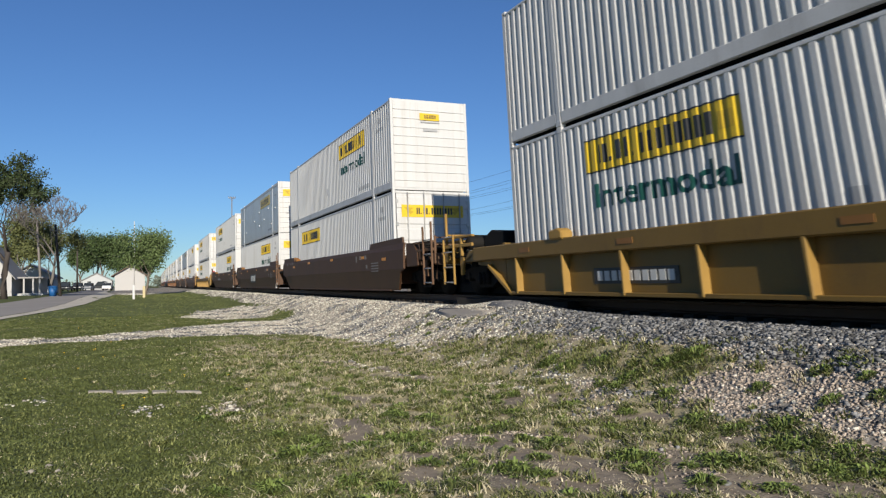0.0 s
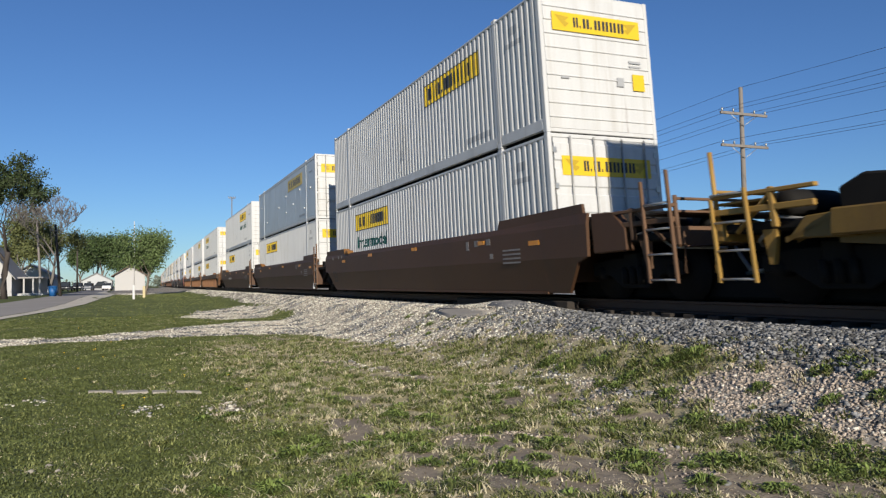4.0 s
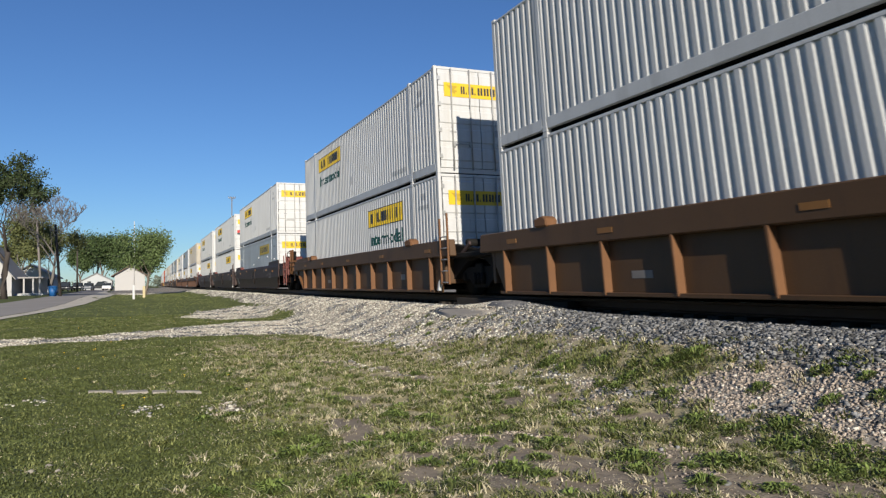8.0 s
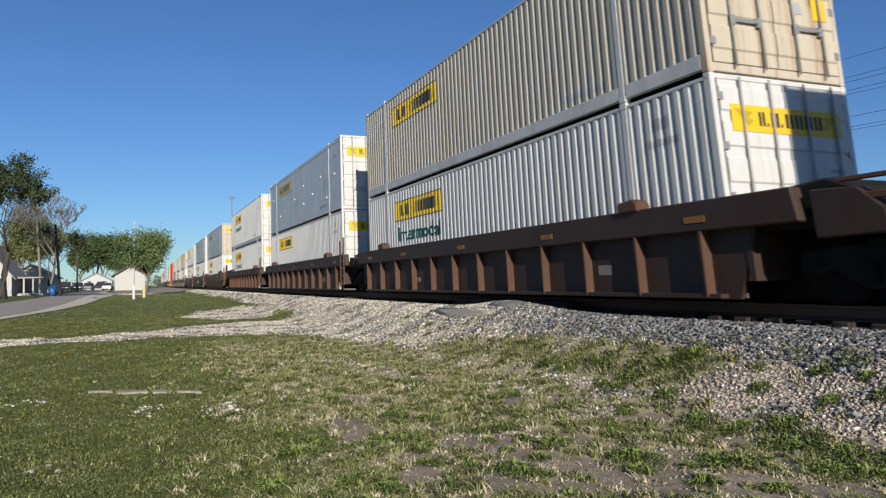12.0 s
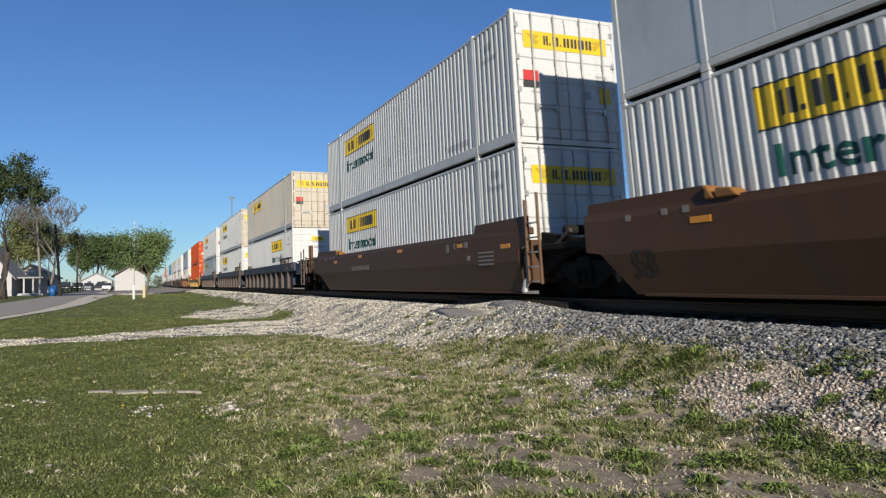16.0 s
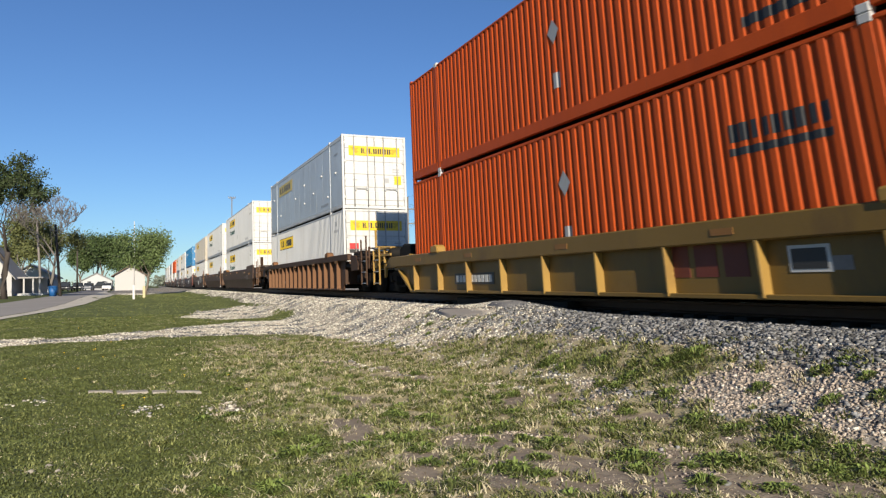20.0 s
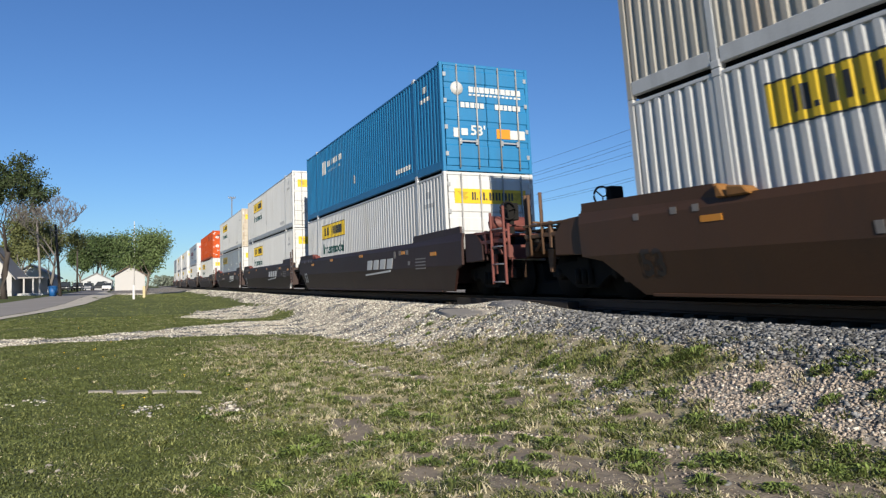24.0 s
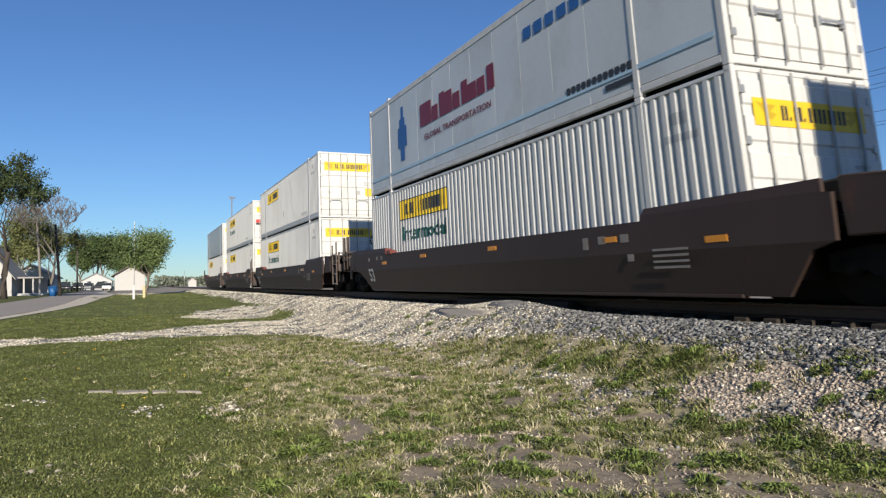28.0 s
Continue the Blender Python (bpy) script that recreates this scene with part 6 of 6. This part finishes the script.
TAN_ASPHALT = mat("dusty_old_asphalt", (0.27, 0.245, 0.215), 0.95, 0, 0.2, 1.5, fine=60, bump=0.3)
OLD_ASPHALT = mat("grey_old_asphalt", (0.20, 0.19, 0.18), 0.95, 0, 0.2, 1.5, fine=60, bump=0.3)
for k, (xa, xb, ya, yb, wide) in enumerate(((-0.60, -0.28, 10.95, 10.78, 0.20), (-0.25, 0.16, 10.74, 10.64, 0.26), (0.19, 0.46, 10.60, 10.48, 0.22), (0.49, 0.80, 10.44, 10.24, 0.13))):
    rr = random.Random(300 + k)
    near = [(xa + (xb - xa) * q, ya + (yb - ya) * q - wide * rr.uniform(0.25, 0.6)) for q in (0.03, 0.3, 0.55, 0.8, 0.98)]
    far = [(xa + (xb - xa) * q, ya + (yb - ya) * q + wide * rr.uniform(0.2, 0.6)) for q in (0.95, 0.7, 0.45, 0.2, 0.0)]
    sunk_slab("concrete_slab", near + far, float(bumpy_level(np.array([(xa + xb) / 2]), np.array([ya]))[0]) + 0.024 + 0.004 * (k % 2), CONCRETE, "broken piece of old concrete flush with the lawn", "slab")


def flush_patch(name, outline, material, label, lift=0.028):
    """A worn patch of paving that follows the ground, its edge just proud of it."""
    k = len(outline)
    mx, my = sum(p[0] for p in outline) / k, sum(p[1] for p in outline) / k
    verts = []
    for q in (1.0, 0.66, 0.33):
        for x, y in outline:
            px, py = mx + (x - mx) * q, my + (y - my) * q
            verts.append((px, py, float(bumpy_level(np.array([px]), np.array([py]))[0]) + lift))
    verts.append((mx, my, float(bumpy_level(np.array([mx]), np.array([my]))[0]) + lift + 0.002))
    faces = []
    for ring in (0, k):
        faces += [(ring + i, ring + (i + 1) % k, ring + k + (i + 1) % k, ring + k + i) for i in range(k)]
    faces += [(2 * k + i, 2 * k + (i + 1) % k, 3 * k) for i in range(k)]
    n = len(verts)
    verts += [(x, y, z - 0.07) for x, y, z in verts[:k]]
    faces += [(i, n + i, n + (i + 1) % k, (i + 1) % k) for i in range(k)]
    return tagged(new(name, mesh_of(name, verts, faces, material, True)), label, "paving")


flush_patch("concrete_patch", [(6.35, 15.69), (6.21, 14.46), (6.3, 13.11), (6.49, 12.87), (6.52, 14.26), (6.52, 15.67)], TAN_ASPHALT, "dusty tan paving remnant in the crossing gravel")
flush_patch("asphalt_patch", [(6.64, 13.48), (6.64, 12.55), (6.91, 12.04), (9.28, 15.69), (6.96, 13.03), (6.78, 13.56)], OLD_ASPHALT, "grey asphalt remnant on the crossing mound")
timber = tagged(new("crossing_timber", boxes("crossing_timber", [(7.34, 7.60, 11.55, 16.6, -0.30, -0.05)], TIE, 0.015)), "dark old crossing timber along the rail", "timber")

def field_stone(x, y, size, seed):
    r = random.Random(seed)
    bm = bmesh.new()
    bmesh.ops.create_icosphere(bm, subdivisions=2, radius=size)
    for v in bm.verts:
        v.co *= r.uniform(0.82, 1.08)
        v.co.z *= 0.75
    me = bpy.data.meshes.new("field_stone")
    bm.to_mesh(me)
    bm.free()
    me.materials.append(CONCRETE)
    ob = tagged(new("field_stone", me), "small pale grey stone lying in the grass", "stone", "stones in the lawn")
    ob.location = (x, y, float(bumpy_level(np.array([x]), np.array([y]))[0]) + size * 0.35)


for k, (x, y, size) in enumerate([(-0.74, 6.38, 0.022), (-0.63, 6.53, 0.028), (-0.55, 6.34, 0.022)]):
    field_stone(x, y, size, 80 + k)


# ---- trees ----
def tree(name, x, y, height, spread, seed, leaves, label, trunk_r=0.18, fork=0.3, leaf=0.22, count=2600, lean=(0, 0), bare=False, depth=5, low=0.25, puff=0.06, bark=None, loose=0.05):
    """A tapered trunk with forking limbs; leaf clumps along the outer twigs."""
    r = random.Random(seed)
    z0 = float(ground_level(x, y))
    at = thing(name, label, "tree")
    at.location = (x, y, z0)
    runs, tips = [], []
    twig = 0.023 if bare else 0.008

    def grow(p, d, length, radius, level):
        path, radii = [p], [radius]
        q = p
        steps = 4
        for i in range(steps):
            d = (d + Vector((r.uniform(-1, 1), r.uniform(-1, 1), r.uniform(-0.5, 0.9))) * 0.16).normalized()
            q = q + d * length / steps
            path.append(q)
            radii.append(max(twig, radius * (1 - 0.42 * (i + 1) / steps)))
        runs.append((path, radii))
        if level >= depth - 2:
            tips.extend(path[2:])
        if level >= depth:
            return
        kids = 2 if level == 0 else r.choice((2, 3, 3))
        for i in range(kids + (level == 0) * 2):
            a = r.uniform(0, 6.283)
            tilt = r.uniform(0.35, 0.85)
            side = Vector((math.cos(a) * spread, math.sin(a) * spread, 0))
            nd = (d * math.cos(tilt) + side * math.sin(tilt) + Vector((0, 0, 0.18))).normalized()
            start = path[-1] if i < 2 else path[r.choice((2, 3))]
            grow(start, nd, length * r.uniform(0.58, 0.78), radii[-1] * r.uniform(0.55, 0.8), level + 1)

    first = height * fork
    grow(Vector((0, 0, -0.1)), Vector((lean[0], lean[1], 1)).normalized(), first, trunk_r, 0)
    top = max(t.z for t in tips)
    k = height / top
    scaled = [([q * k if q.z > 0 else q for q in path], radii) for path, radii in runs]
    part("trunk", tubes("trunk", scaled, bark or BARK, 5 if not bare else 4), at)
    if leaves:
        rr = np.random.RandomState(seed)
        pts = np.array([tuple(t * k) for t in tips if t.z * k > height * low])
        c = pts[rr.randint(0, len(pts), count)] + rr.normal(0, 1, (count, 3)) * np.array([loose, loose, puff]) * height
        a, b = rr.normal(0, 1, (count, 3)), rr.normal(0, 1, (count, 3))
        a /= np.linalg.norm(a, axis=1)[:, None]
        b -= a * (a * b).sum(1)[:, None]
        b /= np.linalg.norm(b, axis=1)[:, None]
        s = leaf * rr.uniform(0.5, 1.2, (count, 1))
        quad = np.stack([c - a * s, c - b * s * 0.6, c + a * s, c + b * s * 0.6], 1).reshape(-1, 3)
        part("crown", fast_mesh("crown", quad, np.arange(4 * count).reshape(-1, 4), leaves), at)
    return at


tree("young_maple_tree", 0.95, 86.0, 6.9, 1.05, 5, LEAF, "young green maple tree on the lawn", 0.15, 0.28, 0.12, 13000, lean=(0.06, 0), low=0.16, puff=0.065, loose=0.06)
tree("tall_shade_tree", -11.05, 76.6, 12.4, 1.25, 9, LEAF_DARK, "tall leafy shade tree beside the street", 0.34, 0.45, 0.12, 17000, lean=(-0.04, 0), low=0.46, puff=0.016, depth=6, bark=DARK_WOOD, loose=0.018)
tree("bare_tree", -10.3, 106.4, 13.8, 1.15, 24, None, "large bare tree just coming into bud", 0.26, 0.30, bare=True, depth=7, bark=PALE_BARK)
tree("budding_tree", -14.4, 116.0, 11.3, 1.2, 13, LEAF_PALE, "budding olive green tree by the house", 0.22, 0.22, 0.17, 13000, low=0.2, puff=0.05, loose=0.045, depth=6, bark=PALE_BARK)
tree("budding_shrub_tree", -11.2, 118.0, 10.0, 1.1, 14, LEAF_PALE, "pale budding tree with thin foliage", 0.2, 0.22, 0.16, 9000, low=0.12, puff=0.05, loose=0.045, depth=6, bark=PALE_BARK)
for k, (tx, ty, th, seed) in enumerate([(-14.5, 235, 12.5, 31), (-8.5, 228, 15.0, 32), (-3.0, 222, 14.5, 33), (3.0, 236, 10.5, 34), (-12.0, 250, 14.5, 35)]):
    tree("shade_tree", tx, ty, th, 0.95, seed, LEAF_MID, "broad dark green tree behind the houses", 0.4, 0.22, 0.30, 10000, low=0.08, depth=5, puff=0.07, loose=0.055)


# ---- utility poles and wires ----
def utility_pole(x, y, top, arms, label, radius=0.14, lean=0.0, wood=POLE_WOOD):
    z0 = float(ground_level(x, y)) - 0.1
    pole = thing("utility_pole", label, "utility pole", "poles along the railway" if x > 0 else "")
    pole.location = (x, y, z0)
    part("shaft", tubes("shaft", [([(0, 0, 0), (lean * 0.5, 0, (top - z0) / 2), (lean, 0, top - z0)], [radius, radius * 0.85, radius * 0.68])], wood, 10), pole)
    for z, half in arms:
        arm = part("crossarm", boxes("crossarm", [(lean - half, lean + half, -0.19, -0.10, z - z0 - 0.06, z - z0 + 0.06)], POLE_WOOD, 0.008), pole)
        for q in (-0.92, -0.45, 0.45, 0.92):
            ins = part("insulator", once("insulator", lambda: tubes("insulator", [([(0, 0, 0), (0, 0, 0.06), (0, 0, 0.16)], [0.02, 0.05, 0.04])], STEEL, 8)), arm)
            ins.location = (lean + q * half, -0.145, z - z0 + 0.06)
        part("brace", tubes("brace", [([(lean - half * 0.55, -0.12, z - z0 - 0.05), (lean, -0.12, z - z0 - 0.55)], 0.015), ([(lean + half * 0.55, -0.12, z - z0 - 0.05), (lean, -0.12, z - z0 - 0.55)], 0.015)], STEEL, 5), arm)
    return pole


POLE_YS = [-66, -20.0, 25.6, 71.0, 117.0, 163.0, 209.0]
for y in POLE_YS:
    utility_pole(26.0, y, 9.15, [(7.85, 1.42), (6.35, 1.42)], "weathered wooden utility pole with two crossarms")
utility_pole(13.0, 111.0, 13.3, [(13.1, 0.5)], "tall thin pole with a short crossarm", 0.1)
WIRE = mat("dark_wire", (0.03, 0.03, 0.035), 0.6, 0.2, 0.1)
for z, xs in ((8.02, (-1.31, -0.64, 0.64, 1.31)), (6.52, (-1.31, 0.64, 1.31)), (9.15, (0.0,)), (3.7, (0.0,))):
    for dx in xs:
        path = []
        for a, b in zip(POLE_YS, POLE_YS[1:]):
            path += [(26 + dx, a + (b - a) * q, z - 0.55 * 4 * q * (1 - q)) for q in (0, 0.125, 0.25, 0.375, 0.5, 0.625, 0.75, 0.875)]
        path.append((26 + dx, POLE_YS[-1], z))
        tagged(new("overhead_wire", tubes("overhead_wire", [(path, 0.008)], WIRE, 5)), "thin sagging overhead wire between poles", "wire", "wires along the railway")

utility_pole(-7.5, 87.8, 7.1, [(6.4, 0.5)], "dark leaning utility pole by the street", 0.16, -0.5, DARK_WOOD)
utility_pole(-11.5, 108.8, 9.2, [], "bleached tall wooden pole in the yard", 0.17, -0.6)


def street_lamp(x, y, top):
    z0 = float(ground_level(x, y))
    lamp = thing("street_lamp", "wooden pole with a long lamp arm", "street lamp")
    lamp.location = (x, y, z0)
    h = top - z0
    part("shaft", tubes("shaft", [([(0, 0, -0.1), (0, 0, h)], [0.17, 0.12])], DARK_WOOD, 8), lamp)
    part("arm", tubes("arm", [([(0, 0, h - 0.4), (-1.2, 0, h + 0.1), (-2.4, 0, h + 0.15)], 0.035)], STEEL, 6), lamp)
    part("lamp_head", boxes("lamp_head", [(-2.9, -2.3, -0.12, 0.12, h + 0.08, h + 0.24)], STEEL, 0.04), lamp)


street_lamp(-9.6, 143.3, 8.9)
z = float(ground_level(-0.3, 120))
flag = tagged(new("flagpole", tubes("flagpole", [([(-0.3, 120, z), (-0.3, 120, 10.2)], [0.09, 0.05])], WHITE, 8)), "thin white flagpole behind the lawn", "flagpole")
z = float(ground_level(-0.2, 63.6))
marker = tagged(new("marker_post", boxes("marker_post", [(-0.29, -0.11, 63.5, 63.68, z - 0.1, z + 1.15)], WHITE, 0.03)), "short white marker post on the lawn", "post")
z = float(ground_level(0.55, 68.9))
stake = tagged(new("tree_stake", boxes("tree_stake", [(0.50, 0.72, 68.8, 69.0, z - 0.1, z + 1.0)], mat("pale_wood_stake", (0.50, 0.42, 0.24), 0.8), 0.02)), "pale wooden stake beside the young tree", "stake")

# ---- houses ----
SHINGLE = mat("grey_shingles", (0.30, 0.29, 0.28), 0.9, 0, 0.2, 3.0, fine=20, bump=0.4)
BROWN_ROOF = mat("brown_shingles", (0.16, 0.11, 0.08), 0.9, 0, 0.2, 3.0, fine=20, bump=0.4)
SIDING = mat("white_siding", (0.42, 0.41, 0.395), 0.7, 0, 0.06, 0.6)
GREY_SIDING = mat("grey_siding", (0.42, 0.43, 0.43), 0.7, 0, 0.08, 0.6)
GLASS = mat("dark_window_glass", (0.03, 0.035, 0.04), 0.1, 0, 0.1, spec=0.6)


def house(name, x0, x1, y0, y1, eave, ridge, walls, roof, label, windows=(), door=None, eaves=0.45):
    """A gabled house whose gable wall faces the track's camera side; ridge along y."""
    z0 = min(float(ground_level(a, b)) for a in (x0, x1) for b in (y0, y1)) - 0.05
    h = thing(name, label, "house")
    h.location = (x0, y0, z0)
    w, d, m = x1 - x0, y1 - y0, (x1 - x0) / 2
    shell = [(0, eave), (m, ridge), (w, eave), (w, 0), (0, 0)]
    bm = bmesh.new()
    a = [bm.verts.new((p, 0, q)) for p, q in shell]
    b = [bm.verts.new((p, d, q)) for p, q in shell]
    bm.faces.new(a)
    bm.faces.new(b[::-1])
    for i in range(5):
        bm.faces.new((a[i], b[i], b[(i + 1) % 5], a[(i + 1) % 5]))
    bmesh.ops.recalc_face_normals(bm, faces=bm.faces[:])
    me = bpy.data.meshes.new("wall")
    bm.to_mesh(me)
    bm.free()
    me.materials.append(walls)
    wall = part("wall", me, h)
    slope = (ridge - eave) / m
    for s in (0, 1):
        ex, mx = (-eaves, m) if s == 0 else (w + eaves, m)
        ez = eave - slope * eaves
        vs = [(ex, -eaves, ez + 0.03), (mx, -eaves, ridge + 0.03), (mx, d + eaves, ridge + 0.03), (ex, d + eaves, ez + 0.03)]
        vs += [(p, q, r + 0.16) for p, q, r in vs]
        fs = [(0, 1, 2, 3), (7, 6, 5, 4), (0, 4, 5, 1), (1, 5, 6, 2), (2, 6, 7, 3), (3, 7, 4, 0)]
        part("roof", mesh_of("roof", vs, fs, roof), h)
    for wx, wz, ww, wh in windows:
        win = part("window", boxes("window", [(wx - ww / 2 - 0.07, wx + ww / 2 + 0.07, -0.05, -0.003, wz - 0.07, wz + wh + 0.07)], WHITE, 0.01), h)
        part("pane", boxes("pane", [(wx - ww / 2, wx + ww / 2, -0.06, -0.05, wz, wz + wh)], GLASS), win)
    if door:
        part("door", boxes("door", [(door - 0.45, door + 0.45, -0.05, -0.003, 0.1, 2.1)], BROWN_ROOF, 0.01), h)
    return h


house("depot", -4.0, 1.6, 160, 176, 3.2, 4.9, SIDING, BROWN_ROOF, "small white wooden building with a brown gable roof", eaves=0.7)
home = house("white_house", -19.7, -13.7, 100, 112, 2.5, 6.4, SIDING, SHINGLE, "white gabled house with a front porch", [(1.6, 0.9, 0.9, 1.4), (4.6, 0.9, 0.8, 1.3), (3.0, 3.4, 0.8, 1.1)], 3.2)
part("porch_roof", boxes("porch_roof", [(5.9, 9.1, 2.0, 8.0, 2.15, 2.35)], SHINGLE, 0.02), home)
for px in (7.0, 8.0, 8.7):
    part("porch_column", boxes("porch_column", [(px - 0.09, px + 0.09, 2.1, 2.3, 0, 2.2)], SIDING, 0.01), home)
part("porch_wall", boxes("porch_wall", [(6.0, 9.0, 7.6, 7.8, 0, 2.2)], GREY_SIDING, 0.01), home)
part("porch_floor", boxes("porch_floor", [(6.0, 9.1, 2.0, 7.6, 0.02, 0.32)], GREY_SIDING, 0.01), home)
house("grey_house", -18.0, -12.0, 128, 140, 2.6, 4.4, GREY_SIDING, SHINGLE, "grey house with a shingle roof", [(2.0, 1.0, 0.9, 1.3), (5.5, 1.0, 0.9, 1.3)])
house("far_house", -13.5, -6.0, 214, 226, 2.4, 4.4, GREY_SIDING, SHINGLE, "pale house far down the street", [(2.0, 1.0, 0.9, 1.3), (5.5, 1.0, 0.9, 1.3)])
house("far_white_house", -28.0, -20.5, 205, 216, 2.8, 5.2, SIDING, SHINGLE, "white house far down the street", [(2.0, 1.0, 0.9, 1.3), (5.5, 1.0, 0.9, 1.3)])
house("trackside_shed", 18.6, 21.6, 300, 304, 2.4, 3.4, SIDING, SHINGLE, "small white shed beside the far track")
z = float(ground_level(16.6, 290))
tagged(new("radio_mast", tubes("radio_mast", [([(16.6, 290, z), (16.6, 290, z + 6.2)], [0.12, 0.06])], STEEL, 6)), "thin grey mast beside the track", "mast")


# ---- parked vehicles and a bin ----
TYRE = mat("tyre_rubber", (0.02, 0.02, 0.02), 0.9)


def parked_car(x, y, turn, paint, label, tall=1.55, pickup=False):
    z0 = float(ground_level(x, y)) + 0.03
    car = thing("parked_car", label, "car", "parked vehicles")
    car.matrix_basis = pose(x, y, z0, 0, 0, turn)
    side = [(-2.3, 0.35), (2.3, 0.35), (2.35, 0.75), (2.2, 0.95), (1.1, 1.02), (-2.2, 1.02), (-2.35, 0.7)]
    part("body", slab("body", side, -0.88, 0.88, paint, 0.05), car)
    cab = [(1.0, 1.0), (0.35, tall), (-0.6, tall), (-0.75, 1.0)] if pickup else [(1.1, 1.0), (0.4, tall), (-1.6, tall), (-2.15, 1.0)]
    cabin = part("cabin", slab("cabin", cab, -0.76, 0.76, GLASS, 0.05), car)
    part("roof", boxes("roof", [(-0.70, 0.70, cab[2][0] + 0.03, cab[1][0] - 0.03, tall - 0.01, tall + 0.04)], paint, 0.015), cabin)
    for wy in (-1.4, 1.45):
        for s in (-1, 1):
            w = part("wheel", disc("wheel", s * 0.70, s * 0.90, wy, 0.34, 0.34, TYRE, 14), car)
            part("rim", disc("rim", s * 0.895, s * 0.91, wy, 0.34, 0.20, STEEL, 10), w)
    for s in (-1, 1):
        a, b = sorted((s * 0.55, s * 0.84))
        part("headlight", boxes("headlight", [(a, b, 2.27, 2.36, 0.68, 0.82)], WHITE_INK, 0.01), car)
        part("tail_light", boxes("tail_light", [(a, b, -2.40, -2.30, 0.72, 0.88)], RED_INK, 0.01), car)


DARK_CAR = mat("black_car_paint", (0.02, 0.021, 0.024), 0.25, 0, 0.1, spec=0.6)
WHITE_CAR = mat("white_car_paint", (0.75, 0.75, 0.75), 0.3, 0, 0.05, spec=0.6)
parked_car(-12.6, 158, 172, DARK_CAR, "black pickup truck parked by the street", 1.8, True)
parked_car(-10.9, 164, 176, DARK_CAR, "black car parked by the street", 1.65)
parked_car(-9.4, 172, 174, mat("grey_car_paint", (0.12, 0.13, 0.15), 0.3, 0, 0.1, spec=0.6), "dark grey car parked by the street", 1.6)
parked_car(-5.9, 176, 178, WHITE_CAR, "white car parked in the street", 1.6)
parked_car(-7.8, 186, 90, DARK_CAR, "black van parked across the street", 1.9)

bx, by = -8.36, 89.2
bin_ = thing("trash_bin", "blue plastic trash bin at the kerb", "bin")
bin_.location = (bx, by, float(ground_level(bx, by)))
BIN_BLUE = mat("blue_plastic", (0.012, 0.09, 0.26), 0.5)
part("body", tubes("body", [([(0, 0, 0), (0, 0, 1.0)], [0.36, 0.46])], BIN_BLUE, 12), bin_)
part("lid", tubes("lid", [([(0, 0, 1.0), (0, 0, 1.06), (0, 0, 1.16)], [0.50, 0.50, 0.25])], BIN_BLUE, 12), bin_)


# ---- far woods along the horizon ----
def far_woods(name, runs, seed, label):
    r = np.random.RandomState(seed)
    pts = []
    for x0, y0, x1, y1, high, k in runs:
        t = r.uniform(0, 1, k)
        top = high * (0.55 + 0.45 * wave(x0 + t * (x1 - x0), y0 + t * (y1 - y0), seed, 30.0))
        cz = r.uniform(0, 1, k) * top
        cx, cy = x0 + t * (x1 - x0) + r.normal(0, 3, k), y0 + t * (y1 - y0) + r.normal(0, 4, k)
        z = ground_level(cx, cy) + cz
        c = np.stack([cx, cy, z], 1)
        a, b = r.normal(0, 1, (k, 3)), r.normal(0, 1, (k, 3))
        s = r.uniform(0.25, 0.7, (k, 1))
        pts.append(np.stack([c - a * s, c - b * s, c + a * s, c + b * s], 1).reshape(-1, 3))
    pts = np.concatenate(pts)
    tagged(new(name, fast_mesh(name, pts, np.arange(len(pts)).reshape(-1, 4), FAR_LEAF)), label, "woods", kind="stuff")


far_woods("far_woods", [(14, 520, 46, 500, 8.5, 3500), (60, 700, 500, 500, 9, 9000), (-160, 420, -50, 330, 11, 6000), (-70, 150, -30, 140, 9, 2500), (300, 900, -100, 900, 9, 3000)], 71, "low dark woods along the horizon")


# ---- motions: the train rolls towards the camera and past it ----
def gone(t):
    return SPEED * t + (0.69 if t == 0 else 0.0)


def motions():
    for ob, y, z in TRAIN:
        rows = []
        for t in (0.0, 1.0, 2.0, 4.0, 8.0, 12.0, 16.0, 20.0, 24.0, 28.0):
            v = y - gone(t)
            rows.append((t, pose(track_x(v), v, z, 0, 0, -math.degrees(math.atan(2 * BEND * v)))))
        walk(ob, rows)


motions()
